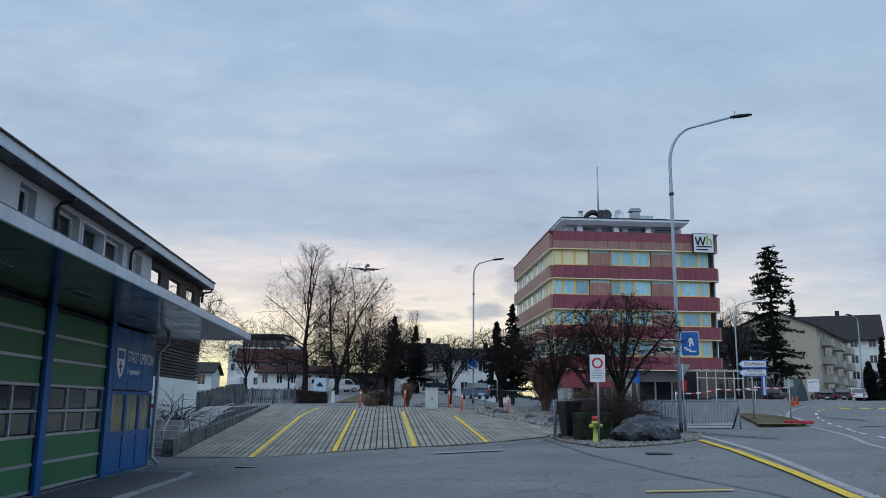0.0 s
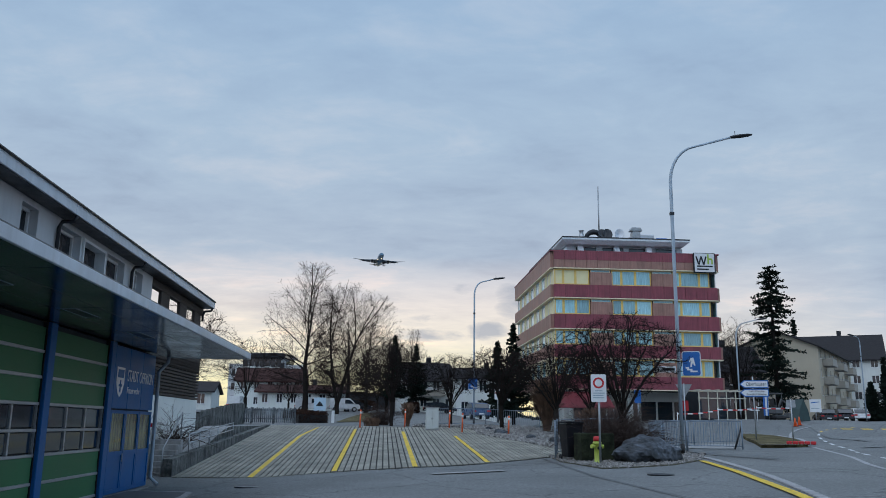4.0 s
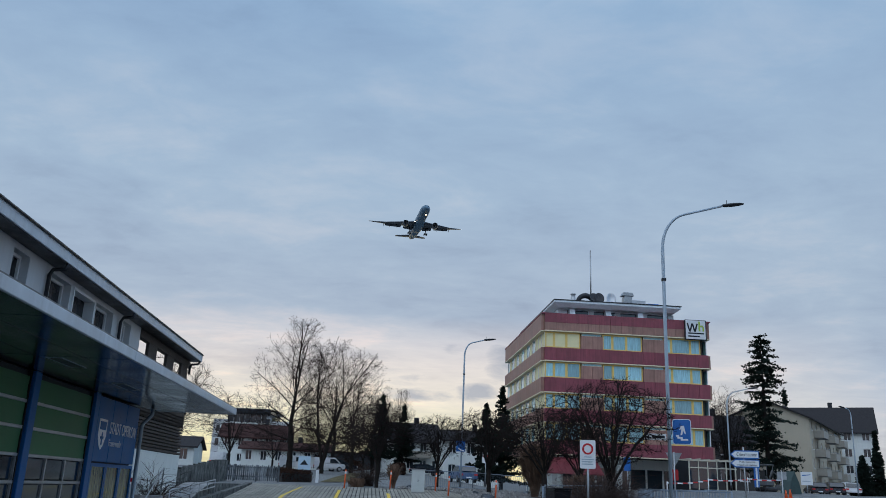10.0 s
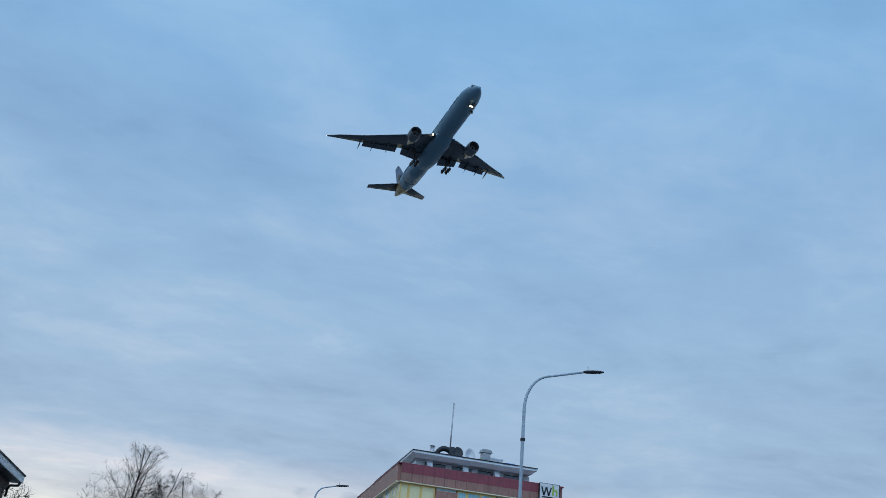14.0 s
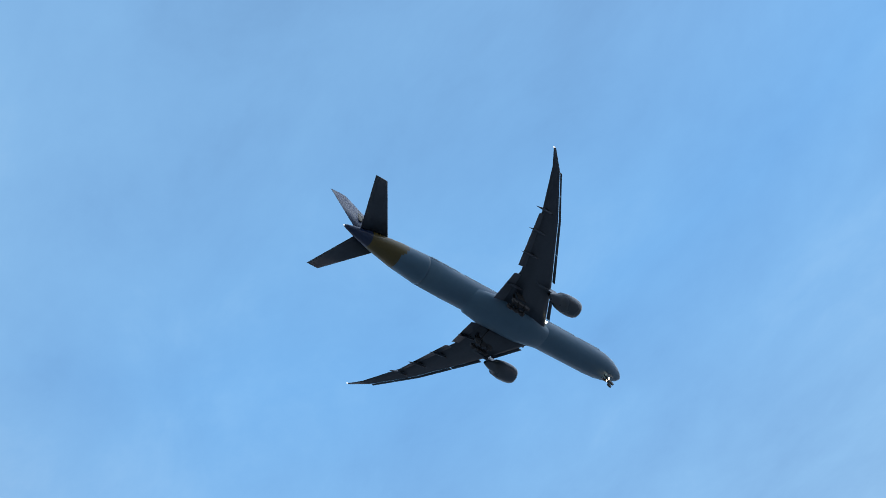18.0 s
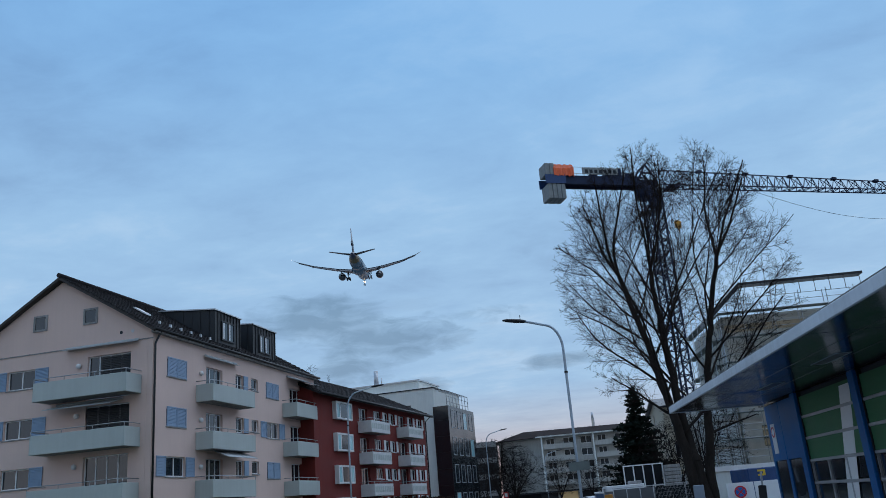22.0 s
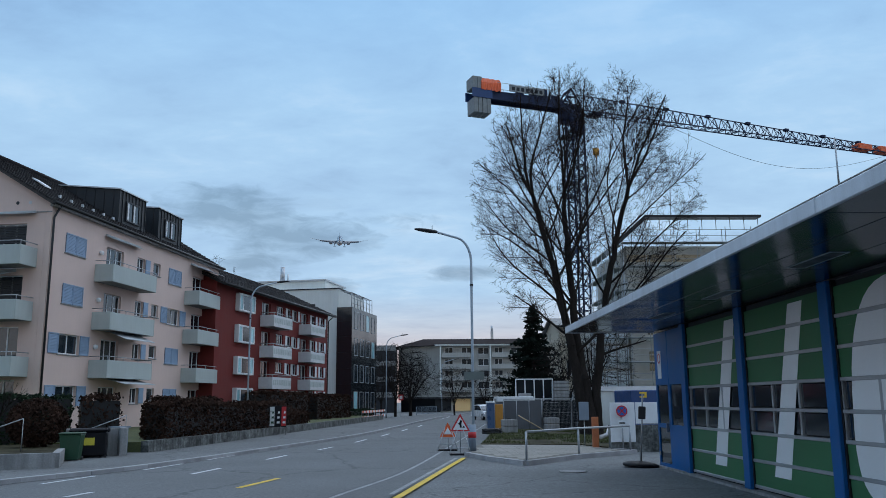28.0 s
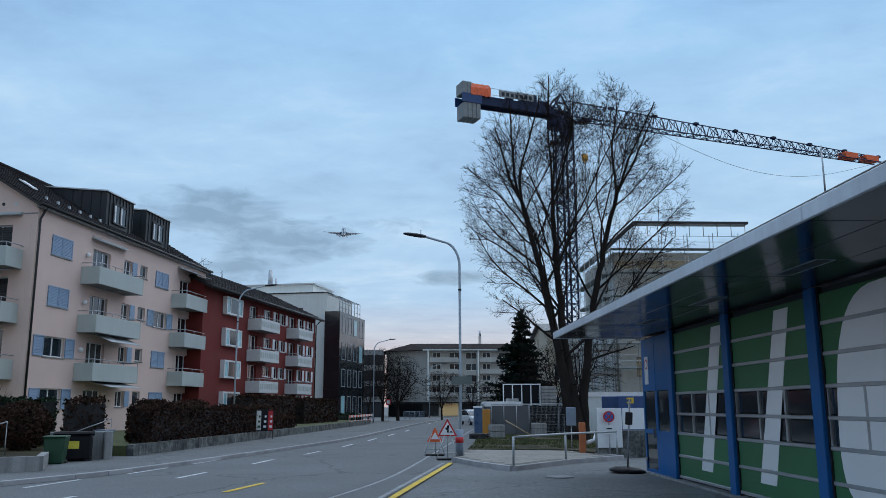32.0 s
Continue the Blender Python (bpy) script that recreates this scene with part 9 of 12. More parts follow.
# ---------------------------------------------------------------- houses beyond
def simple_house(name, x, y, rz, L, D, eave, ridge, wall, label, floors=2, base=None, balcs=0, roof_mat=None, bays=4, win_w=1.1, chim=True):
    """A gabled house; its front looks along local -y."""
    zb = terrain(x, y) if base is None else base
    t = empty(name, pose(x, y, zb, 0, 0, rz), label, "house")
    fh = eave / floors
    holes = []
    for f in range(floors):
        for k in range(bays):
            cx = L * (k + 0.5) / bays
            holes.append((cx - win_w / 2, cx + win_w / 2, fh * f + fh * 0.35, fh * f + fh * 0.85))
    bm = bmesh.new()
    facade_wall(bm, 0, L, -1.0, eave, holes, 0.3)
    part("front_wall", bm, wall, t)
    for h in holes:
        window(t, *h, W_FRAME, GLASS, 2, 0.12, 0.07, sill=True)
    g = new("gable_side")
    g.parent, g.matrix_basis = t, pose(0, D, 0, 0, 0, -90)
    gh = [(D * 0.3 - 0.5, D * 0.3 + 0.5, fh * f + fh * 0.35, fh * f + fh * 0.85) for f in range(floors)] if floors < 4 else []
    bm = bmesh.new()
    facade_wall(bm, 0, D - 0.31, -1.0, eave, gh, 0.3)
    part("gable_wall", bm, wall, g)
    for h in gh:
        window(g, *h, W_FRAME, GLASS, 2, 0.12, 0.07)
    bm = bmesh.new()
    box(bm, 0.0, L, D, D + 0.3, -1, eave)
    part("rear_wall", bm, wall, t)
    bm = bmesh.new()
    box(bm, L - 0.3, L, 0.31, D - 0.01, -1, eave)
    part("end_wall", bm, wall, t)
    fr_ = Matrix(((0, 0, 1, 0), (1, 0, 0, 0), (0, 1, 0, 0), (0, 0, 0, 1)))
    for xx in (0, L - 0.3):
        bm = bmesh.new()
        prism(bm, [(0, eave), (D + 0.3, eave), ((D + 0.3) / 2, ridge - 0.2)], xx, xx + 0.3, m=fr_)
        bmesh.ops.recalc_face_normals(bm, faces=bm.faces[:])
        part("gable", bm, wall, t)
    D2 = D + 0.3
    s = (ridge - eave) / (D2 / 2)
    bm = bmesh.new()
    for y0 in (-0.6, D2 + 0.6):
        ez = eave - 0.6 * s
        vs = [bm.verts.new(p) for p in ((-0.5, y0, ez), (L + 0.5, y0, ez), (L + 0.5, D2 / 2, ridge), (-0.5, D2 / 2, ridge))]
        lo = [bm.verts.new(v.co - Vector((0, 0, 0.2))) for v in vs]
        bm.faces.new(vs), bm.faces.new(lo[::-1])
        for k in range(4):
            bm.faces.new((vs[k], vs[(k + 1) % 4], lo[(k + 1) % 4], lo[k]))
    bmesh.ops.recalc_face_normals(bm, faces=bm.faces[:])
    rf = part("roof", bm, roof_mat or TILE, t, "dark tiled gable roof")
    if chim:
        bm = bmesh.new()
        bevel_box(bm, L * 0.6, L * 0.6 + 0.7, D2 * 0.55, D2 * 0.55 + 0.7, ridge - 1.2, ridge + 0.9, 0.03)
        part("chimney", bm, DARK_METAL, rf)
    for f in range(1, floors if balcs else 0):
        for k in range(balcs):
            cx = L * (k + 0.5) / balcs
            bl_ = balcony(t, cx - 1.9, cx + 1.9, fh * f + 0.1, 1.2, BAL_BEIGE, 0.95)
    return t


BEIGE = mat("beige_render", (0.47, 0.42, 0.33), 0.9, var=0.06, scale=0.5, streak=0.03)
BAL_BEIGE = mat("balcony_beige", (0.34, 0.32, 0.28), 0.7, var=0.07)
ROOF_BROWN = mat("roof_brown", (0.06, 0.03, 0.027), 0.9, spec=0.12, var=0.2, scale=2, fine=15)
# apartment house by the car park; its street front runs away from the main road
simple_house("apartment_house", 55.4, 102.6, 53.0, 29.0, 9.9, 9.6, 11.8, BEIGE, "beige four-storey apartment house with balconies", 4, 2.9, 3, bays=8)
simple_house("apartment_house", 65.5, 135.1, -29, 16, 12, 10.2, 14.4, WHITE_RENDER, "white apartment house with steep dark roof", 4, 3.2, 0, None, 6)
simple_house("house", 37.0, 100, -10, 9, 10, 6.0, 9.2, mat("dark_timber_house", (0.05, 0.045, 0.045), 0.8, var=0.2), "dark timber house behind the fir", 2, 3.0, 0)
simple_house("house", 3.2, 128, 12, 8, 9, 5.2, 8.0, WHITE_RENDER, "white gabled house in the side street", 2, 3.6, 1)
simple_house("house", 10.5, 122, 0, 8, 9, 6.2, 7.8, WHITE_RENDER, "white flat-pitched house beside the spruce", 2, 2.6, 0, bays=3)
simple_house("house", -19, 128, 0, 13, 8, 2.8, 3.9, WHITE_RENDER, "long low white house with brown roof", 1, 3.8, 0, ROOF_BROWN, 6, 0.9)
simple_house("house", -24.5, 141, 3, 11, 9, 5.0, 7.2, WHITE_RENDER, "white house with reddish brown roof", 2, 3.9, 0, ROOF_BROWN, 5, 0.9)
simple_house("house", -38, 118, 4, 14, 9, 3.0, 4.4, WHITE_RENDER, "white low house with dark roof behind the walls", 1, 3.2, 0, None, 5)


def pavilion_house():
    t = empty("flat_house", pose(-29, 165, 4), "pale house with a glazed flat-roofed top floor", "house")
    bm = bmesh.new()
    bevel_box(bm, 0, 9.5, 0, 9, -0.5, 8.6, 0.05)
    part("body", bm, WHITE_RENDER, t)
    for k in range(7):
        bm = bmesh.new()
        box(bm, 1.3 + k * 1.05, 2.25 + k * 1.05, 0.9, 1.0, 8.6, 10.2)
        part("pane", bm, GLASS, t)
    bm = bmesh.new()
    bevel_box(bm, 1.2, 8.8, 1.0, 8, 8.6, 10.2, 0.03)
    part("top_floor", bm, GREY_RENDER, t)
    bm = bmesh.new()
    bevel_box(bm, 0.5, 9.4, 0.2, 8.8, 10.2, 11.3, 0.25)
    part("roof", bm, DARK_METAL, t, "dark overhanging flat roof")


pavilion_house()
# block with a glazed roof storey far behind
b = empty("tower_block", pose(-34, 185, 5), "grey block with glazed lantern storey under a flat roof", "building")
bm = bmesh.new()
box(bm, 0, 16, 0, 12, 0, 9.4)
part("body", bm, GREY_RENDER, b)
for r in range(3):
    for k in range(6):
        window(b, 0.6 + k * 2.6, 2.4 + k * 2.6, 1.0 + r * 2.8, 2.6 + r * 2.8, W_FRAME, GLASS, 2, -0.06, 0.08, sill=False)
bm = bmesh.new()
box(bm, 3, 13, 1.5, 10, 9.4, 11.1)
part("lantern", bm, YELLOWISH_GLASS, b, "glazed lantern storey")
bm = bmesh.new()
for k in range(9):
    box(bm, 3 + k * 1.22, 3.15 + k * 1.22, 1.4, 1.5, 9.4, 11.1)
part("mullion_grid", bm, DARK_METAL, b)["kind"] = "stuff"
bm = bmesh.new()
box(bm, 2.2, 13.8, 0.6, 11, 11.1, 11.5)
part("flat_roof", bm, DARK_METAL, b)
# hotel conservatory, red awning, site clutter
cv = empty("conservatory", pose(28.6, 69.5, terrain(29, 69.5)), "cream framed glazed conservatory beside the hotel", "building")
CREAM_FR = mat("cream_frame", (0.55, 0.53, 0.44), 0.5, var=0.05)
for k in range(6):
    bm = bmesh.new()
    box(bm, -1.9 + k * 0.8, -1.82 + k * 0.8, 0, 0.1, 0, 2.35)
    part("post", bm, CREAM_FR, cv)
for k in range(3):
    bm = bmesh.new()
    box(bm, -1.82 + k * 0.8, -1.1 + k * 0.8, 0.04, 0.07, 0.1, 2.3)
    part("pane", bm, GLASS, cv)
for z in (1.75, 2.35):
    bm = bmesh.new()
    box(bm, -1.95, 2.25, -0.02, 0.12, z, z + 0.08)
    part("beam", bm, CREAM_FR, cv)
for k in range(6):
    bm = bmesh.new()
    box(bm, -1.9 + k * 0.8, -1.83 + k * 0.8, -0.5, 3.2, 2.435, 2.52)
    part("rafter", bm, CREAM_FR, cv)
# added dark sheet at the back, standing in for the shaded interior
bm = bmesh.new()
box(bm, -1.9, 0.55, 3.05, 3.2, 0, 2.43)
part("back_wall", bm, DARK_METAL, cv)
aw = empty("canopy_awning", pose(15.0, 71.5, 0), "dark red cloth awning before the hotel", "awning")
bm = bmesh.new()
vs = [bm.verts.new(p) for p in ((0, 0, 3.5), (5, 0, 3.5), (5, 2.8, 4.9), (0, 2.8, 4.9), (0, 0, 3.4), (5, 0, 3.4), (5, 2.8, 4.8), (0, 2.8, 4.8))]
for q in ((0, 1, 2, 3), (7, 6, 5, 4), (0, 4, 5, 1), (1, 5, 6, 2), (2, 6, 7, 3), (3, 7, 4, 0)):
    bm.faces.new([vs[i] for i in q])
part("cloth", bm, panel_mat("awning_red", (0.16, 0.02, 0.03)), aw)
bm = bmesh.new()
for x in (0.1, 4.9):
    tube(bm, (x, 0.1, 1.2), (x, 0.1, 3.4), 0.05, 0.05, 8)
part("leg_frame", bm, STEEL, aw)
dg = empty("excavator", pose(*on_ground(31.1, 64.9), 0, 0, 30), "small excavator on the hotel building site", "excavator")
EXC = mat("machine_grey", (0.08, 0.085, 0.09), 0.5, var=0.15)
for y in (-0.45, 0.45):
    bm = bmesh.new()
    bevel_box(bm, -0.75, 0.75, y - 0.13, y + 0.13, 0, 0.38, 0.12)
    part("track", bm, BLACK, dg, "rubber track")
bm = bmesh.new()
bevel_box(bm, -0.7, 0.4, -0.5, 0.5, 0.42, 0.95, 0.08)
box(bm, -0.15, 0.15, -0.15, 0.15, 0.3, 0.45)
part("body", bm, EXC, dg)
for x in (-0.4, 0.38):
    for y in (-0.42, 0.42):
        bm = bmesh.new()
        tube(bm, (x, y, 0.9), (x, y, 2.0), 0.03, 0.03, 6)
        part("cab_post", bm, EXC, dg)
bm = bmesh.new()
bevel_box(bm, -0.5, 0.48, -0.5, 0.5, 2.0, 2.08, 0.02)
part("cab_roof", bm, EXC, dg)
bm = bmesh.new()
bevel_box(bm, -0.35, 0.1, -0.2, 0.2, 0.95, 1.15, 0.05)
bevel_box(bm, -0.38, -0.28, -0.2, 0.2, 1.1, 1.6, 0.03)
part("seat", bm, BLACK, dg)
bm = bmesh.new()
pipe(bm, [(0.4, 0.0, 0.75), (0.9, 0.0, 1.6), (1.5, 0.0, 1.35), (1.65, 0.0, 0.5)], 0.08, 6)
part("arm", bm, EXC, dg)
bm = bmesh.new()
prism(bm, [(1.5, 0.55), (1.8, 0.5), (1.7, 0.15), (1.45, 0.25)], -0.2, 0.2, m=Matrix(((1, 0, 0, 0), (0, 0, 1, 0), (0, 1, 0, 0), (0, 0, 0, 1))))
bmesh.ops.recalc_face_normals(bm, faces=bm.faces[:])
part("bucket", bm, EXC, dg)
# blue and white banner before the site
bnr = empty("banner", pose(*on_ground(29.3, 62.6), 0, 0, 205), "blue and white upright cloth banner at the site", "banner")
for k in range(3):
    bm = bmesh.new()
    box(bm, -0.27 + k * 0.18, -0.1 + k * 0.18, -0.015 + 0.03 * (k % 2), 0.015 + 0.03 * (k % 2), 0.35, 1.85)
    part("cloth", bm, SIGN_WHITE if k == 1 else SIGN_BLUE, bnr)
bm = bmesh.new()
tube(bm, (-0.3, 0, 0), (-0.3, 0, 1.95), 0.025, 0.025, 6)
tube(bm, (-0.3, 0, 1.88), (0.3, 0, 1.88), 0.018, 0.018, 6)
part("pole", bm, STEEL, bnr)
sk = empty("skip", pose(*on_ground(30.2, 59.2), 0, 0, 20), "dark green tarpaulin heap beside the site", "skip")
bm = bmesh.new()
prism(bm, [(-0.62, 0), (0.62, 0), (0.45, 0.75), (0.05, 1.55), (-0.35, 0.85)], -0.4, 0.4, m=Matrix(((1, 0, 0, 0), (0, 0, 1, 0), (0, 1, 0, 0), (0, 0, 0, 1))))
bmesh.ops.recalc_face_normals(bm, faces=bm.faces[:])
part("tarpaulin", bm, mat("tarp_green", (0.03, 0.06, 0.06), 0.6, var=0.2), sk)
bb = sign_post("site_board", 32.4, 61.0, 0.9, 0.04, 208, "white site information board with blue marks")
pb2 = plate(bb, -0.4, 0.4, 0.55, 1.5, SIGN_WHITE, -0.06, 0.02)
flat_poly(pb2, [(-0.3, 1.2), (0.28, 1.28), (0.28, 1.33), (-0.3, 1.27)], -0.068, SIGN_BLUE, "blue_bar")
flat_poly(pb2, [(-0.3, 0.8), (0.26, 0.8), (0.26, 0.85), (-0.3, 0.85)], -0.068, LAMP_GREY, "text_bar")
for k, (x, y) in enumerate(((27.3, 54.2), (28.0, 55.0))):
    t = empty("traffic_cone", pose(*on_ground(x, y)), "orange traffic cone at the building site", "cone")
    t.matrix_basis = t.matrix_basis @ Matrix.Diagonal((0.9, 0.9, 0.8, 1))
    bm = bmesh.new()
    lathe(bm, [(0.14, 0.03), (0.03, 0.7), (0.02, 0.72)], 12)
    part("cone", bm, ORANGE, t)
    bm = bmesh.new()
    bevel_box(bm, -0.2, 0.2, -0.2, 0.2, 0, 0.04, 0.01)
    part("foot", bm, ORANGE, t)
tp = empty("barrier_tape", Matrix(), "red and white barrier tape round the site", "tape")
for k in range(24):
    a, c = Vector((20.5, 57.5)), Vector((30.5, 60.5))
    p, q = a + (c - a) * k / 24, a + (c - a) * (k + 1) / 24
    z = terrain(p.x, p.y) + 0.95 - 0.12 * math.sin(math.pi * (k % 8) / 8)
    bm = bmesh.new()
    vs = [bm.verts.new(v) for v in ((p.x, p.y, z), (q.x, q.y, z), (q.x, q.y, z + 0.09), (p.x, p.y, z + 0.09))]
    bm.faces.new(vs)
    part("tape_piece", bm, SIGN_RED if k % 2 else SIGN_WHITE, tp)
for k in range(4):
    x, y = 20.5 + 10 * k / 3, 57.5 + k
    bm = bmesh.new()
    tube(bm, (x, y, terrain(x, y) - 0.1), (x, y, terrain(x, y) + 1.1), 0.03, 0.03, 6)
    part("stake", bm, SIGN_WHITE, tp)

# ---------------------------------------------------------------- street towards the bend, east side
kerb_e = [(12.0, -10), (10.9, -16), (9.7, -20.0), (7.95, -24.2), (5.9, -33.4), (3.4, -46.5), (1.9, -60), (-0.7, -85), (-3.6, -109), (-8.0, -133)]
kerb_w = [(2.6, -6), (0.6, -16.5), (-1.37, -27.4), (-2.6, -37), (-5.6, -62), (-8.6, -86), (-11.5, -109), (-16, -132)]
bm = bmesh.new()
strip(bm, kerb_w, kerb_e, 0.006, 60, 0, 6)
tagged(part("road", bm, STREET), "grey asphalt street leading to a bend", "road", kind="structure")
pv = empty("pavement", Matrix(), "asphalt pavement with stone kerb along the houses", "pavement", kind="structure")
bm = bmesh.new()
strip(bm, kerb_e, [(x + 4.6, y + 0.4) for x, y in kerb_e], 0.1, 60, 0, 2)
part("surface", bm, mat("pavement_asphalt", (0.122, 0.128, 0.13), 0.9, var=0.22, scale=0.4, fine=50, bump=0.3, crack=0.2), pv)
line = smooth_line(kerb_e, 30)
i0 = 0
acc = 0
for i in range(1, len(line)):
    acc += (line[i] - line[i - 1]).length
    if acc >= 1.0:
        a, b_ = line[i0], line[i]
        bm = bmesh.new()
        d = (b_ - a).normalized()
        n = Vector((-d.y, d.x)) * 0.1
        prism(bm, [tuple(a - n), tuple(b_ - n - d * 0.012), tuple(b_ + n - d * 0.012), tuple(a + n)], -0.1, 0.115)
        bmesh.ops.recalc_face_normals(bm, faces=bm.faces[:])
        part("kerb_stone", bm, KERB, pv)
        i0, acc = i, 0
# markings
marking("yellow_line", [(0.38, -16.9), (-1.34, -27.4)], 0.16, YELLOW_LINE, "thick yellow kerbside line", 0.016)
marking("yellow_line", [(2.2, -6.0), (0.38, -16.9)], 0.16, YELLOW_LINE, "thick yellow kerbside line", 0.016)
SEAM = mat("asphalt_seam", (0.27, 0.28, 0.285), 0.85, var=0.3, scale=2, fine=40)
marking("edge_seam", smooth_line([(2.6, -12), (1.7, -16.6), (0.39, -22.7), (-1.28, -35.7), (-3.6, -55), (-7.3, -86)], 6), 0.1, SEAM, "dull pale worn seam along the street", 0.014)
marking("edge_crack", smooth_line([(2.7, -12), (1.8, -16.6), (0.49, -22.7), (-1.18, -35.7), (-3.5, -55), (-7.2, -86)], 6), 0.06, PATCH, "dark tarred crack beside the seam", 0.0125)
marking("edge_line", [(0.62, -16.9), (-1.1, -27.4)], 0.11, SEAM, "dull pale line beside the yellow line", 0.014)
marking("gutter_joint", smooth_line([(x - 0.19, y) for x, y in kerb_e[1:8]], 8), 0.1, PATCH, "dark joint along the kerb", 0.0125)
CYCLE = [((8.76, -19.82), (8.31, -21.91)), ((7.71, -23.71), (7.26, -25.94)), ((6.93, -27.59), (6.57, -29.73)), ((5.56, -35.8), (5.2, -37.4)), ((4.94, -39.9), (4.59, -41.5)), ((4.38, -43.5), (4.1, -46.0)), ((4.0, -50.0), (3.65, -52.1)), ((3.45, -55.4), (3.04, -57.6)), ((2.83, -61.2), (2.53, -63.9)), ((2.2, -68.0), (1.9, -71.0))]
for a_, b_ in CYCLE:
    marking("lane_dash", [a_, b_], 0.12, WHITE_LINE, "broken cycle lane line of the street", 0.016)
CENTRE = [((7.04, -17.01), (6.84, -17.9)), ((5.96, -22.14), (5.67, -24.02)), ((5.02, -27.49), (4.71, -29.57)), ((4.0, -32.7), (3.66, -34.8)), ((3.04, -38.6), (2.74, -41.4)), ((2.21, -45.2), (1.91, -48.5)), ((1.3, -53.0), (1.0, -56.5)), ((0.3, -62.0), (0.0, -66.0)), ((-1.92, -87.5), (-2.4, -92.0)), ((-2.83, -96.4), (-3.3, -102.0))]
for a_, b_ in CENTRE:
    marking("lane_dash", [a_, b_], 0.13, WHITE_LINE, "broken lane line of the street", 0.016)
marking("lane_dash", [(3.96, -18.49), (3.48, -20.63)], 0.15, YELLOW_LINE, "broken yellow lane line of the street", 0.016)

# raised gardens behind retaining walls
def garden(poly, z, label, ground=GRASS):
    bm = bmesh.new()
    prism(bm, poly, -0.2, z)
    bmesh.ops.recalc_face_normals(bm, faces=bm.faces[:])
    tagged(part("lawn", bm, ground), label, "lawn", kind="structure")


garden([(10.1, -30.7), (9.6, -33.5), (8.1, -47.5), (6.2, -66), (4.2, -86), (30, -90), (32, -30)], 0.46, "winter lawn before the apartment houses")
garden([(10.2, -23.7), (16.5, -21.1), (32, -18), (32, -32), (11.5, -32), (11.4, -28.2), (11.0, -26.0)], 0.42, "dark trampled garden ground at the corner", TRAMPLED)
rw = empty("retaining_wall", Matrix(), "low grey stone retaining wall along the pavement", "wall")
pts = [(9.95, -30.6), (9.5, -33.5), (8.0, -47.5), (7.2, -55.0), (6.1, -66), (4.1, -86)]
for (xa, ya), (xb, yb) in zip(pts, pts[1:]):
    a, b_ = Vector((xa, ya)), Vector((xb, yb))
    n = max(1, int((b_ - a).length / 1.2))
    d = (b_ - a).normalized()
    nn = Vector((-d.y, d.x)) * 0.14
    for k in range(n):
        p, q = a + (b_ - a) * k / n, a + (b_ - a) * (k + 1) / n - d * 0.015
        bm = bmesh.new()
        prism(bm, [tuple(p - nn), tuple(q - nn), tuple(q + nn), tuple(p + nn)], -0.1, 0.5)
        bmesh.ops.recalc_face_normals(bm, faces=bm.faces[:])
        part("wall_block", bm, OLD_CONCRETE, rw)
lw = empty("retaining_wall", Matrix(), "low pale concrete wall at the garden corner", "wall")
for p, q in (((16.5, -21.0), (10.1, -23.65)), ((10.1, -23.65), (10.95, -26.0))):
    a, b_ = Vector(p), Vector(q)
    d = (b_ - a).normalized()
    nn = Vector((-d.y, d.x)) * 0.1
    bm = bmesh.new()
    prism(bm, [tuple(a - nn), tuple(b_ - nn), tuple(b_ + nn), tuple(a + nn)], -0.1, 0.5)
    bmesh.ops.recalc_face_normals(bm, faces=bm.faces[:])
    part("wall_piece", bm, CONCRETE, lw)
# bin bay
bay = empty("bin_bay", pose(11.0, -28.8, 0, 0, 0, 26), "open concrete bin bay beside the pavement", "wall")
for q in ((-0.95, -0.7, 0, 0.45), (0.8, 0.95, 0, 0.45), (-0.7, 0.8, 0, 0.14)):
    bm = bmesh.new()
    bevel_box(bm, *q, -0.1, 1.02, 0.02)
    part("bay_wall", bm, CONCRETE, bay)
wheelie_bin(10.95, -26.75, 190, BIN_GREEN, "green wheelie bin with pale labels in the bin bay", 0.95, 0.62, 0.66)
bgc = empty("waste_container", pose(10.98, -28.15, 0, 0, 0, 18), "black four-wheeled waste container with yellow label", "bin")
bm = bmesh.new()
bevel_box(bm, -0.57, 0.57, -0.45, 0.45, 0.15, 0.92, 0.05)
part("body", bm, BIN_BLACK, bgc)
bm = bmesh.new()
pipe(bm, [(-0.6, -0.45, 0.92), (-0.6, -0.2, 1.05), (-0.6, 0.2, 1.06), (-0.6, 0.47, 0.93)], 0.03, 6)
bevel_box(bm, -0.6, 0.6, -0.48, 0.48, 0.92, 1.03, 0.05)
part("lid", bm, BIN_BLACK, bgc)
bm = bmesh.new()
box(bm, -0.2, 0.12, 0.45, 0.458, 0.5, 0.74)
part("label_patch", bm, mat("label_yellow", (0.6, 0.5, 0.05), 0.6), bgc, "plain yellow label")
for sx in (-0.5, 0.5):
    for sy in (-0.38, 0.38):
        bm = bmesh.new()
        tube(bm, (sx, sy - 0.03, 0.09), (sx, sy + 0.03, 0.09), 0.09, 0.09, 12)
        part("wheel", bm, BLACK, bgc)
cc = empty("cable_cabinet", pose(10.52, -29.6, 0, 0, 0, 155), "grey-blue street cable cabinet beside the bin bay", "cabinet")
bm = bmesh.new()
bevel_box(bm, -0.24, 0.24, -0.2, 0.2, 0.0, 1.0, 0.025)
part("body", bm, STEEL_BLUE, cc)
bm = bmesh.new()
box(bm, -0.28, 0.28, -0.24, 0.24, 1.0, 1.05)
part("cap", bm, STEEL_BLUE, cc)
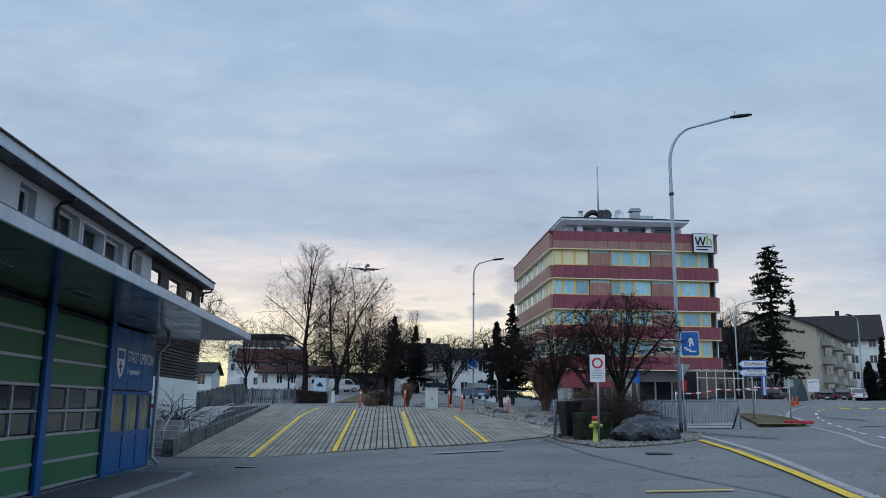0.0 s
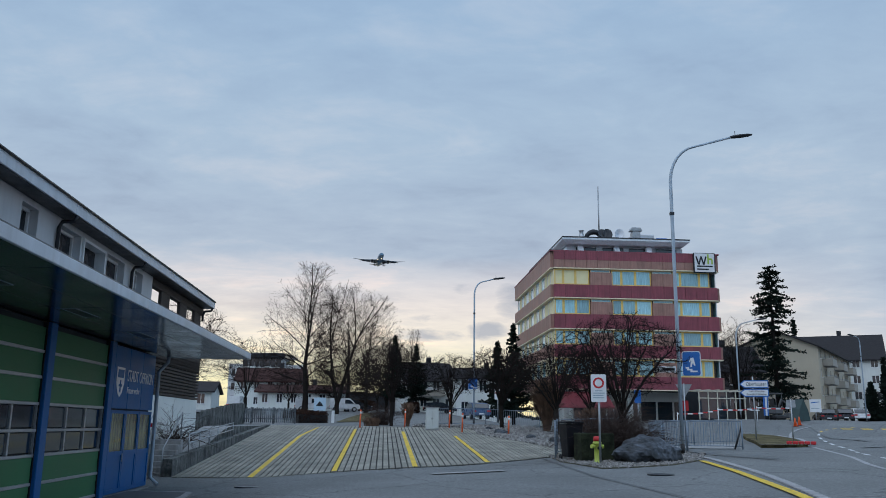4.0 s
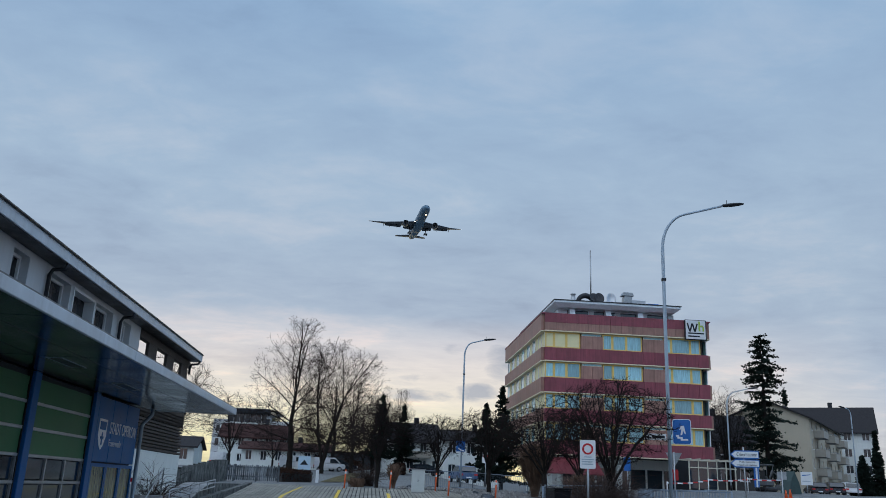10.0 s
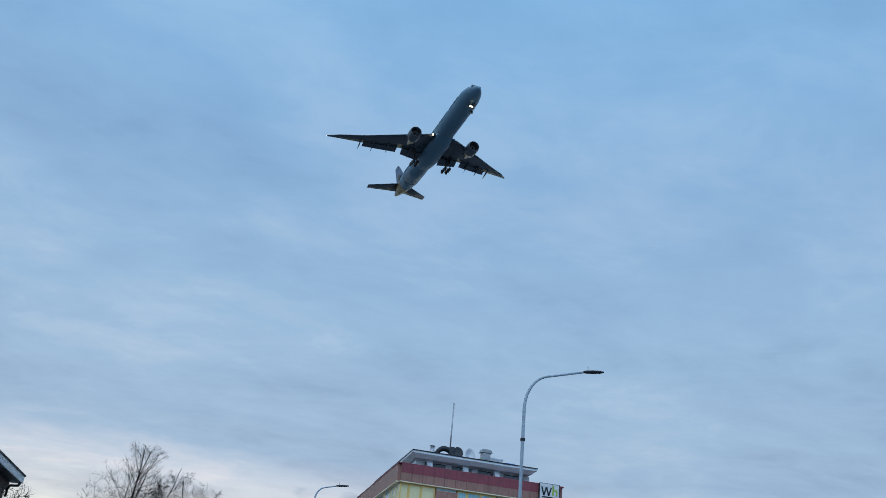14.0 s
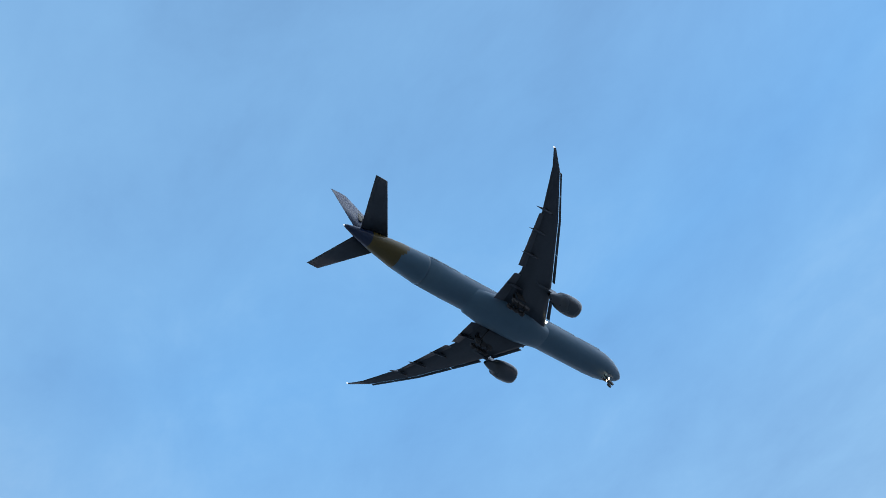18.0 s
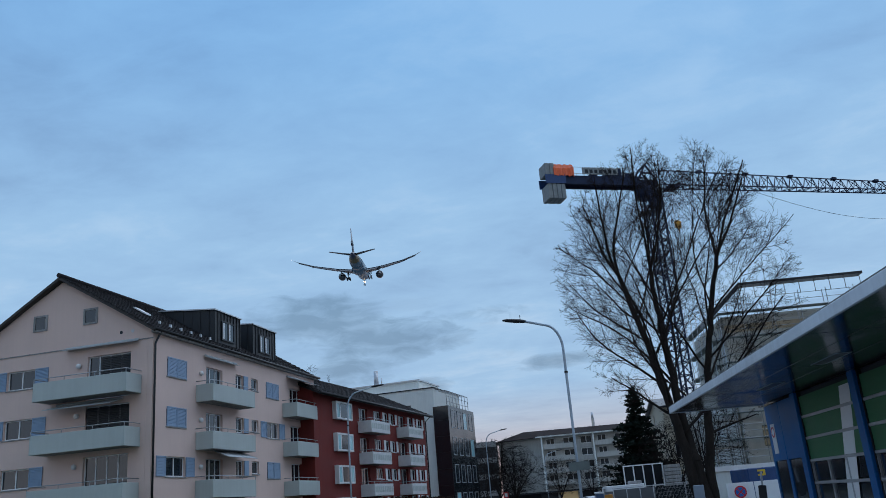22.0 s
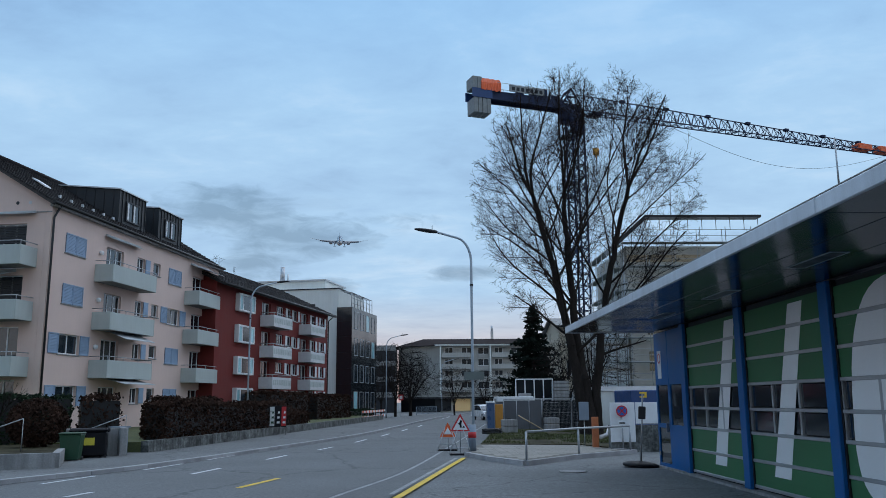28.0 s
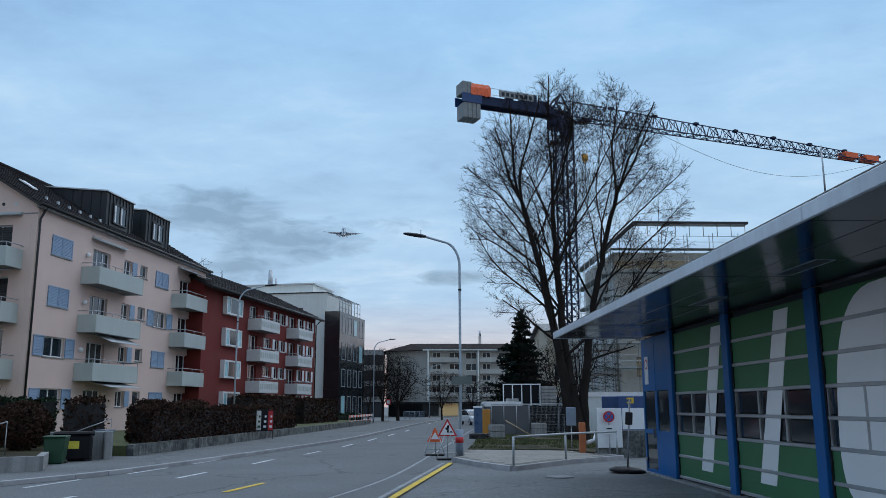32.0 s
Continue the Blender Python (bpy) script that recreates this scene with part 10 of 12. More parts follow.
bm = bmesh.new()
bevel_box(bm, -0.2, 0.2, -0.214, -0.2, 0.08, 0.94, 0.005)
part("door", bm, STEEL_BLUE, cc)
# stair rails at the two garden entrances
for x, y, rz in ((12.2, -30.2, 205), (13.6, -25.4, 192)):
    t = empty("stair_rail", pose(x, y, 0.05, 0, 0, rz), "galvanised tube rail at garden steps", "railing")
    bm = bmesh.new()
    pipe(bm, [(0, 0, -0.3), (0, 0, 0.75), (1.6, 0, 1.35), (1.6, 0, 0.2)], 0.022, 8)
    part("rail", bm, STEEL, t)
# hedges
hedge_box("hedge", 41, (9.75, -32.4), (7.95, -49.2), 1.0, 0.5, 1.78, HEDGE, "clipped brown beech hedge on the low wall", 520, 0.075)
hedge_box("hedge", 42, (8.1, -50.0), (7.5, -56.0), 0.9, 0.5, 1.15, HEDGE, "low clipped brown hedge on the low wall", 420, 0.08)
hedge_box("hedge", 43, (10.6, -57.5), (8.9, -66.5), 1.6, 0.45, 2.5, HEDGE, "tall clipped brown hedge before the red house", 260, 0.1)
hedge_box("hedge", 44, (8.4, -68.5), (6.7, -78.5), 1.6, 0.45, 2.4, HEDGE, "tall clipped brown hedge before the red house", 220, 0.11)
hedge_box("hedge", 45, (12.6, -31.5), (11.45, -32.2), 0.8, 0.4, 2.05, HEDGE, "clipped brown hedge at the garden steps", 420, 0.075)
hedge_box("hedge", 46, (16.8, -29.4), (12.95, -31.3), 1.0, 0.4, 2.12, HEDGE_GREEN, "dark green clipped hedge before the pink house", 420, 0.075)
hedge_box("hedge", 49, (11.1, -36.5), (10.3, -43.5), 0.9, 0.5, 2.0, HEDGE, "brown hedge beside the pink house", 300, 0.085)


def round_bush(seed, x, y, r, h, z, label):
    def shape(rng):
        d = Vector((rng.gauss(0, 1), rng.gauss(0, 1), rng.gauss(0, 1))).normalized() * rng.uniform(0.75, 1.03)
        return Vector((x + d.x * r, y + d.y * r, z + h * 0.5 + d.z * h * 0.5))
    leafy("round_bush", shape, 5200, 0.055, HEDGE, label, "bush", seed)


round_bush(47, 12.9, -28.6, 0.95, 1.6, 0.42, "rounded brown bush at the corner garden")
round_bush(48, 15.3, -27.6, 1.0, 1.3, 0.42, "rounded brown bush at the corner garden")
# poster stand
pst = empty("poster_stand", pose(7.85, -46.0, 0.1, 0, 0, 15) @ Matrix.Diagonal((0.46, 0.8, 0.76, 1)), "three-panel poster stand on the pavement", "sign")
for k, mt in enumerate((SIGN_RED, BIN_BLACK, mat("poster_white", (0.6, 0.62, 0.6), 0.5, var=0.2, scale=2))):
    bm = bmesh.new()
    bevel_box(bm, -1.0 + k * 0.68, -0.36 + k * 0.68, -0.05, 0.05, 0.55, 2.05, 0.02)
    f = part("panel", bm, BIN_BLACK, pst)
    bm = bmesh.new()
    box(bm, -0.95 + k * 0.68, -0.41 + k * 0.68, 0.05, 0.056, 0.62, 1.98)
    face = part("poster", bm, mt, f, "plain coloured poster")
    bm = bmesh.new()
    for q in range(3):
        box(bm, -0.88 + k * 0.68, -0.55 + k * 0.68 - 0.06 * q, 0.057, 0.06, 0.8 + q * 0.35, 0.95 + q * 0.35)
    part("poster_lettering", bm, BIN_GREEN if k == 2 else SIGN_WHITE, f)
for x in (-0.98, 0.98):
    bm = bmesh.new()
    tube(bm, (x, 0, 0), (x, 0, 2.0), 0.03, 0.03, 8)
    part("leg", bm, BIN_BLACK, pst)
# lamps
street_lamp(-1.9, -31.3, 8.55, 1.4, 85, "grey curved street lamp at the site corner", 0.052)
street_lamp(11.9, -57.5, 10.5, 1.85, 262, "grey curved street lamp before the red house", 0.06)
street_lamp(4.2, -98.0, 9.9, 1.8, 262, "grey curved street lamp before the office block", 0.055)
street_lamp(-3.0, -128.0, 8.4, 2.0, 262, "grey curved street lamp near the bend", 0.055)
# plate on the lamp post, seen from its back
bp_ = sign_post("direction_plate", -1.9, -31.25, 0, heading=25, label="grey direction plate clamped to the lamp post", z=0)
plate(bp_, -0.3, 0.5, 2.6, 2.9, mat("plate_back", (0.12, 0.145, 0.14), 0.5, 0.2, var=0.15), -0.12, 0.02)
bm = bmesh.new()
tube(bm, (0, 0, 0), (0, 0, 1.0), 0.14, 0.14, 14)
ob = part("guide_post", bm, STEEL_BLUE)
ob.matrix_basis = pose(-1.75, -29.6, 0)
tagged(ob, "short grey guide post with red band", "post")
bm = bmesh.new()
tube(bm, (0, 0, 0.55), (0, 0, 0.75), 0.145, 0.145, 14)
part("red_band", bm, SIGN_RED, ob)


def works_sign(x, y, heading, s, label, leaning=0.0, pale=False):
    t = empty("road_works_sign", pose(x, y, 0, 0, 0, 180 - heading), label, "sign", "road works signs")
    tri = lambda k, y_: flat_poly(t, [(-k * s / 2, 0.8 + (1 - k) * 0.28 * s), (k * s / 2, 0.8 + (1 - k) * 0.28 * s), (0, 0.8 + (1 - k) * 0.28 * s + k * s * 0.87)], y_, SIGN_RED if k == 1 else SIGN_WHITE, "red_triangle" if k == 1 else "white_field")
    if pale:
        flat_poly(t, [(-s / 2, 0.5), (s / 2, 0.5), (0, 0.5 + s * 0.87)], 0, ORANGE, "triangle", "orange folding triangle", 0.01)
        flat_poly(t, [(-s / 4, 0.6), (s / 4, 0.6), (0, 0.55 + s * 0.5)], -0.008, SIGN_WHITE, "pale_field")
    else:
        tri(1.0, -0.01), tri(0.74, -0.018)
        flat_poly(t, [(x * s, 0.8 + (z - 0.8) * s) for x, z in ((-0.02, 0.98), (0.08, 0.98), (0.06, 1.16), (0.1, 1.32), (0.02, 1.36), (-0.06, 1.2), (-0.12, 1.24), (-0.13, 1.2), (-0.03, 1.1))], -0.024, BIN_BLACK, "pictogram", "plain dark pictogram")
        flat_poly(t, [(0.1 * s, 0.8 + 0.18 * s), (0.26 * s, 0.8 + 0.18 * s), (0.18 * s, 0.8 + 0.28 * s)], -0.024, BIN_BLACK, "pictogram")
    bm = bmesh.new()
    for p, q in (((-0.1, 0, 0.85), (-0.38, -0.25, 0.02)), ((0.1, 0, 0.85), (0.38, -0.25, 0.02)), ((0, 0.02, 0.9), (0, 0.4, 0.02)), ((-0.3, -0.18, 0.25), (0.3, -0.18, 0.25))):
        tube(bm, p, q, 0.016, 0.016, 6)
    part("tripod", bm, STEEL, t, "folding steel tripod")
    bm = bmesh.new()
    bevel_box(bm, -0.35, 0.35, -0.2, 0.15, 0, 0.07, 0.02)
    part("foot_weight", bm, BIN_BLACK, t)


works_sign(-1.3, -28.9, 4, 0.68, "red triangular road works sign on a tripod")
works_sign(-0.95, -31.5, 4, 0.62, "orange folded road works triangle", pale=True)


# ---------------------------------------------------------------- corner before the building site
cs = empty("corner_pavement", Matrix(), "grey paved corner island with stone kerb", "pavement", kind="structure")
outline = [(-1.5, -28.6), (-2.1, -26.3), (-2.95, -24.2), (-5.05, -27.0), (-7.35, -29.1), (-6.75, -30.4), (-6.15, -32.8), (-2.3, -34.0), (-1.75, -31.5)]
bm = bmesh.new()
prism(bm, outline, -0.2, 0.1)
bmesh.ops.recalc_face_normals(bm, faces=bm.faces[:])
part("bed", bm, SAND, cs)
bm0 = bmesh.new()
bevel_box(bm0, -0.294, 0.294, -0.194, 0.194, 0.0, 0.016, 0.005)
SLAB = mesh_of(bm0, "paving_slab", PAVING)


def in_poly(x, y, poly):
    c = False
    for (x1, y1), (x2, y2) in zip(poly, poly[1:] + poly[:1]):
        if (y1 > y) != (y2 > y) and x < (x2 - x1) * (y - y1) / (y2 - y1) + x1:
            c = not c
    return c


for i in range(16):
    for j in range(30):
        x, y = -8 + i * 0.6 + (0.3 if j % 2 else 0), -34.6 + j * 0.4
        if all(in_poly(x + a, y + b_, outline) for a in (-0.3, 0.3) for b_ in (-0.2, 0.2)):
            share("paving_slab", SLAB, cs, pose(x, y, 0.092))
for p, q in zip(outline[:6], outline[1:6]):
    a, b_ = Vector(p), Vector(q)
    n = max(1, int((b_ - a).length / 0.9))
    d = (b_ - a).normalized()
    nn = Vector((-d.y, d.x)) * 0.09
    for k in range(n):
        u, v = a + (b_ - a) * k / n, a + (b_ - a) * (k + 1) / n - d * 0.012
        bm = bmesh.new()
        prism(bm, [tuple(u - nn), tuple(v - nn), tuple(v + nn), tuple(u + nn)], -0.1, 0.122)
        bmesh.ops.recalc_face_normals(bm, faces=bm.faces[:])
        part("kerb_stone", bm, KERB, cs)
bm = bmesh.new()
prism(bm, [(-2.35, -34.1), (-6.25, -32.9), (-6.85, -30.6), (-12.5, -30.6), (-12.5, -52.5), (-4.7, -52.5), (-3.75, -46), (-3.0, -39)], -0.2, 0.13)
bmesh.ops.recalc_face_normals(bm, faces=bm.faces[:])
tagged(part("grass_verge", bm, TRAMPLED), "trampled grass verge before the site fence", "lawn", kind="structure")
rgv = random.Random(21)
vs, fs = [], []
while len(fs) < 9000:
    x, y = rgv.uniform(-10.5, -2.4), rgv.uniform(-49, -33)
    if x > -3.0 - (-39 - y) * 0.12 or y > -34.2 + (x + 2.35) * -0.3 or noise.noise(Vector((x * 0.5, y * 0.4, 3))) < -0.12:
        continue
    a = rgv.random() * math.tau
    w = Vector((math.cos(a), math.sin(a), 0)) * 0.02
    lean = Vector((rgv.gauss(0, 0.05), rgv.gauss(0, 0.05), rgv.uniform(0.05, 0.13)))
    p = Vector((x, y, 0.125))
    i = len(vs)
    vs += [tuple(p - w), tuple(p + w), tuple(p + lean)]
    fs.append((i, i + 1, i + 2))
me = bpy.data.meshes.new("grass_blades")
me.from_pydata(vs, [], fs)
me.materials.append(GRASS)
tagged(new("grass_blades", me), "sparse winter grass on the verge", "grass", kind="stuff")
gr = empty("guard_rail", Matrix(), "galvanised tube guard rail along the kerb", "railing")
g_pts = [(-3.0, -24.4), (-5.05, -27.25), (-7.2, -29.15)]
for k, (x, y) in enumerate(g_pts):
    bm = bmesh.new()
    tube(bm, (x, y, 0), (x, y, 0.92), 0.036, 0.036, 10)
    part("post", bm, STEEL, gr)
bm = bmesh.new()
pipe(bm, [(x, y, 0.92) for x, y in g_pts], 0.034, 8)
part("top_rail", bm, STEEL, gr)
# portable no-stopping sign on a rubber foot
pn = sign_post("portable_post", -6.05, -23.4, 1.95, 0.025, 20, "leaning steel post on a rubber foot", z=0.03)
pn.matrix_basis = pose(-6.05, -23.4, 0.03, 0, 4, 160)
bm = bmesh.new()
lathe(bm, [(0.5, -0.03), (0.5, 0.03), (0.36, 0.08), (0.12, 0.11), (0.04, 0.12)], 20)
part("rubber_foot", bm, BIN_BLACK, pn)
plate(pn, -0.1, 0.1, 1.25, 1.6, DARK_METAL, -0.05, 0.02)
# white hoarding boards on the concrete wall
ho = empty("hoarding", Matrix(), "white site boards on a weathered concrete plinth", "wall")
bm = bmesh.new()
box(bm, -13, -6.75, -30.5, -30.1, -0.1, 0.92)
part("plinth", bm, OLD_CONCRETE, ho)
for x0, x1, z0, z1, y in ((-7.62, -6.73, 0.33, 1.72, -30.02), (-8.6, -7.66, 0.97, 1.72, -30.05), (-10.6, -8.64, 0.97, 1.72, -30.05), (-13, -10.65, 0.97, 1.72, -30.05)):
    bm = bmesh.new()
    bevel_box(bm, x0, x1, y - 0.03, y + 0.03, z0, z1, 0.008)
    part("board", bm, SIGN_WHITE, ho)
n2 = sign_post("no_stopping_sign", -7.13, -29.9, 1.3, 0.025, 10, "round blue no-stopping sign with red ring")
disc = [(0.2 * math.cos(k * math.tau / 24), 1.42 + 0.2 * math.sin(k * math.tau / 24)) for k in range(24)]
dd = flat_poly(n2, disc, -0.05, SIGN_RED, "disc", "red edged disc", 0.012)
flat_poly(dd, [(x * 0.76, 1.42 + (z - 1.42) * 0.76) for x, z in disc], -0.056, SIGN_BLUE, "blue_field")
for a in (45, 135):
    m_ = math.radians(a)
    c, s_ = math.cos(m_), math.sin(m_)
    flat_poly(dd, [(c * 0.16 - s_ * 0.02, 1.42 + s_ * 0.16 + c * 0.02), (c * 0.16 + s_ * 0.02, 1.42 + s_ * 0.16 - c * 0.02), (-c * 0.16 + s_ * 0.02, 1.42 - s_ * 0.16 - c * 0.02), (-c * 0.16 - s_ * 0.02, 1.42 - s_ * 0.16 + c * 0.02)], -0.062, SIGN_RED, "red_stroke")
pp = plate(n2, -0.16, 0.16, 0.82, 1.12, SIGN_WHITE, -0.05, 0.01)
flat_poly(pp, [(-0.1, 0.98), (0.1, 0.98), (0.1, 1.03), (-0.1, 1.03)], -0.056, DARK_METAL, "text_bar")
flat_poly(pp, [(-0.1, 0.89), (0.06, 0.89), (0.06, 0.93), (-0.1, 0.93)], -0.056, DARK_METAL, "text_bar")
# site posts: orange beam, small grey box
op = empty("timber_post", pose(-6.42, -31.2, 0), "orange painted post with red and white sleeve", "post")
bm = bmesh.new()
bevel_box(bm, -0.11, 0.11, -0.11, 0.11, 0, 1.2, 0.015)
part("shaft", bm, mat("orange_wood", (0.42, 0.13, 0.05), 0.7, var=0.2), op)
bm = bmesh.new()
pipe(bm, [(-0.55, 0, 0.85), (-0.45, 0, 0.55), (-0.15, 0, 0.45)], 0.08, 8)
part("white_pipe", bm, SIGN_WHITE, op, "bent white pipe")
gb = sign_post("meter_box", -6.25, -32.4, 1.25, 0.02, 10, "small blue-grey box on a thin post", "box")
bm = bmesh.new()
bevel_box(bm, -0.19, 0.19, -0.1, 0.1, 1.05, 1.75, 0.02)
part("box", bm, STEEL_BLUE, gb)
# mesh site fence
def site_fence(p, q, n, label):
    t = empty("site_fence", Matrix(), label, "fence")
    a, b_ = Vector(p), Vector(q)
    for k in range(n):
        u, v = a + (b_ - a) * k / n, a + (b_ - a) * (k + 0.97) / n
        bm = bmesh.new()
        pipe(bm, [(u.x, u.y, 0.1), (u.x, u.y, 1.95), (v.x, v.y, 1.95), (v.x, v.y, 0.1), (u.x, u.y, 0.1)], 0.022, 6)
        fr = part("fence_panel", bm, STEEL, t)
        bm = bmesh.new()
        for j in range(1, 22):
            c = u + (v - u) * j / 22
            tube(bm, (c.x, c.y, 0.12), (c.x, c.y, 1.94), 0.004, 0.004, 3, caps=False)
        for j in range(1, 9):
            tube(bm, (u.x, u.y, 0.1 + j * 0.2), (v.x, v.y, 0.1 + j * 0.2), 0.004, 0.004, 3, caps=False)
        part("wire_mesh", bm, STEEL, fr)["kind"] = "stuff"
        bm = bmesh.new()
        bevel_box(bm, u.x - 0.3, u.x + 0.3, u.y - 0.11, u.y + 0.11, 0, 0.14, 0.02)
        part("fence_foot", bm, CONCRETE, fr)


DARK_SHEET = mat("dark_sheet", (0.012, 0.014, 0.017), 0.7, var=0.25, scale=1, spec=0.15)
GREY_PANEL = mat("grey_site_panel", (0.11, 0.12, 0.135), 0.6, var=0.15, scale=1)
site_fence((-7.3, -50.8), (-12.6, -50.4), 3, "galvanised wire mesh site fence before black sheeting")
site_fence((-4.3, -50.6), (-6.4, -68), 5, "galvanised wire mesh site fence along the street")
sh = empty("site_screen", Matrix(), "black screening sheet behind the site fence", "screen")
for k in range(5):
    bm = bmesh.new()
    box(bm, -8.36 - k * 1.08, -7.3 - k * 1.08, -51.2, -51.15, 0.1, 1.82)
    part("sheet", bm, DARK_SHEET, sh)
gp = empty("steel_hoarding", Matrix(), "dark grey steel hoarding panels with thin posts", "fence")
for k in range(3):
    bm = bmesh.new()
    bevel_box(bm, -5.72 - k * 0.77, -4.97 - k * 0.77, -51.1, -51.04, 0.1, 1.84, 0.01)
    part("panel", bm, GREY_PANEL, gp)
for k in range(4):
    bm = bmesh.new()
    tube(bm, (-4.96 - k * 0.77, -50.98, 0), (-4.96 - k * 0.77, -50.98, 1.95), 0.025, 0.025, 6)
    part("post", bm, STEEL, gp)
bm = bmesh.new()
pipe(bm, [(-4.96, -50.98, 1.9), (-7.3, -50.98, 1.93)], 0.02, 6)
part("top_rail", bm, STEEL, gp)
hb = empty("site_container", pose(-6.1, -56.0, 0), "grey site container with white roof edge", "container")
for q, mt, nm in (((-1.15, 1.15, -1.2, 1.2, 0.1, 1.75), GREY_PANEL, "body"), ((-1.2, 1.2, -1.25, 1.25, 1.76, 2.1), SIGN_WHITE, "roof_edge"), ((-1.1, -0.3, 0.2, 0.9, 2.11, 2.3), CONCRETE, "roof_box")):
    bm = bmesh.new()
    bevel_box(bm, *q, 0.03)
    part(nm, bm, mt, hb)
for k in range(4):
    bm = bmesh.new()
    box(bm, -1.1 + k * 0.7, -1.05 + k * 0.7, 1.201, 1.23, 0.15, 1.74)
    part("rib", bm, GREY_PANEL, hb)
tl = empty("toilet_cabin", pose(-4.05, -50.0, 0), "blue portable toilet cabin beside an orange door", "cabin")
for q, mt, nm in (((-0.22, 0.2, -0.5, 0.4, 0.05, 1.7), CAR_BLUE, "cabin"), ((-0.72, -0.26, 0.3, 0.36, 0.0, 1.62), mat("orange_door", (0.5, 0.22, 0.03), 0.5, var=0.1), "orange_panel"), ((-0.25, 0.23, -0.55, 0.45, 1.7, 1.8), SIGN_WHITE, "roof")):
    bm = bmesh.new()
    bevel_box(bm, *q, 0.02)
    part(nm, bm, mt, tl)
for x, y, n in ((-4.65, -45.0, 2), (-7.6, -49.4, 2)):
    t = empty("ballast_stack", pose(x, y, 0.13, 0, 0, 8), "stack of pale concrete ballast blocks", "blocks")
    for k in range(n):
        bm = bmesh.new()
        bevel_box(bm, -0.38, 0.38, -0.35, 0.35, k * 0.36, k * 0.36 + 0.34, 0.03)
        part("block", bm, CONCRETE, t)
        bm = bmesh.new()
        pipe(bm, [(-0.1, 0, k * 0.36 + 0.33), (-0.1, 0, k * 0.36 + 0.4), (0.1, 0, k * 0.36 + 0.4), (0.1, 0, k * 0.36 + 0.33)], 0.012, 5)
        part("lifting_eye", bm, DARK_METAL, t)
tr_ = empty("hand_tool", Matrix(), "pale timber prop leaning on the blocks", "timber")
bm = bmesh.new()
tube(bm, (-5.6, -49.0, 0.98), (-7.0, -48.6, 0.15), 0.035, 0.035, 6)
part("prop", bm, mat("pale_wood", (0.45, 0.36, 0.22), 0.8, var=0.2), tr_)
# dark cable heap on the verge
bm = bmesh.new()
rngc = random.Random(8)
for k in range(7):
    a0 = rngc.random() * 6.28
    pipe(bm, [((0.25 + 0.1 * rngc.random()) * math.cos(a0 + j * 0.63) * 1.6, (0.25 + 0.05 * rngc.random()) * math.sin(a0 + j * 0.63), 0.04 + 0.035 * k + 0.02 * rngc.random()) for j in range(11)], 0.035, 6)
ob = part("cable_heap", bm, BLACK)
ob.matrix_basis = pose(-3.6, -43.5, 0.13)
tagged(ob, "heap of black cables on the grass verge", "cable")
sf = empty("formwork_rack", pose(-7.8, -58.0, 0), "white steel rack with formwork boards", "rack")
for k in range(5):
    bm = bmesh.new()
    box(bm, -1.3 + k * 0.64, -1.23 + k * 0.64, 0, 0.08, 0, 3.33)
    part("upright", bm, SIGN_WHITE, sf)
for z in (1.9, 3.26):
    bm = bmesh.new()
    box(bm, -1.3, 1.33, 0.081, 0.15, z, z + 0.07)
    part("rail", bm, SIGN_WHITE, sf)
bm = bmesh.new()
box(bm, -1.2, 1.25, -0.3, -0.22, 0.2, 3.2)
part("dark_board", bm, DARK_SHEET, sf)
for x, y, w, z0, n, mt in ((-9.6, -58.0, 1.05, 1.8, 6, CONCRETE), (-11.9, -56.0, 1.0, 1.75, 4, BARK)):
    bs = empty("board_pile", pose(x, y, 0), "pile of formwork boards on a trestle", "boards")
    for k in range(n):
        bm = bmesh.new()
        bevel_box(bm, -w / 2 + 0.03 * (k % 2), w / 2 - 0.02 * (k % 3), -0.7, 0.7, z0 + k * 0.23, z0 + k * 0.23 + 0.2, 0.02)
        part("board", bm, mt, bs)
    for dx in (-w / 2 + 0.08, w / 2 - 0.08):
        bm = bmesh.new()
        box(bm, dx - 0.06, dx + 0.06, -0.6, 0.6, 0, z0 - 0.002)
        part("trestle", bm, DARK_METAL, bs)
bc = empty("blue_container", pose(-14.1, -46.0, 0, 0, 0, 8), "blue site container with plain yellow marks", "container")
bm = bmesh.new()
bevel_box(bm, -3.2, 3.2, -1.2, 1.2, 0.3, 2.33, 0.04)
part("body", bm, mat("container_blue", (0.015, 0.06, 0.2), 0.45, var=0.12, streak=0.2), bc)
YMARK = mat("mark_yellow", (0.65, 0.45, 0.03), 0.5)
for x in (-2.4, 0.7, 2.3):
    bm = bmesh.new()
    prism(bm, [(x, 1.93), (x + 0.4, 1.93), (x + 0.4, 2.02), (x + 0.12, 2.02), (x + 0.12, 2.14), (x + 0.4, 2.14), (x + 0.4, 2.23), (x, 2.23)], 1.2, 1.21, m=Matrix(((1, 0, 0, 0), (0, 0, 1, 0), (0, 1, 0, 0), (0, 0, 0, 1))))
    bmesh.ops.recalc_face_normals(bm, faces=bm.faces[:])
    part("yellow_mark", bm, YMARK, bc, "plain yellow mark")
bm = bmesh.new()
box(bm, -3.2, 3.0, -1.1, 1.1, 0, 0.3)
part("skid_frame", bm, BLACK, bc)
wc = empty("site_cabin", pose(-14.7, -51.5, 0, 0, 0, 8), "white site cabin behind the container", "cabin")
bm = bmesh.new()
bevel_box(bm, -5, 4.2, -1.2, 1.2, 0.2, 2.35, 0.04)
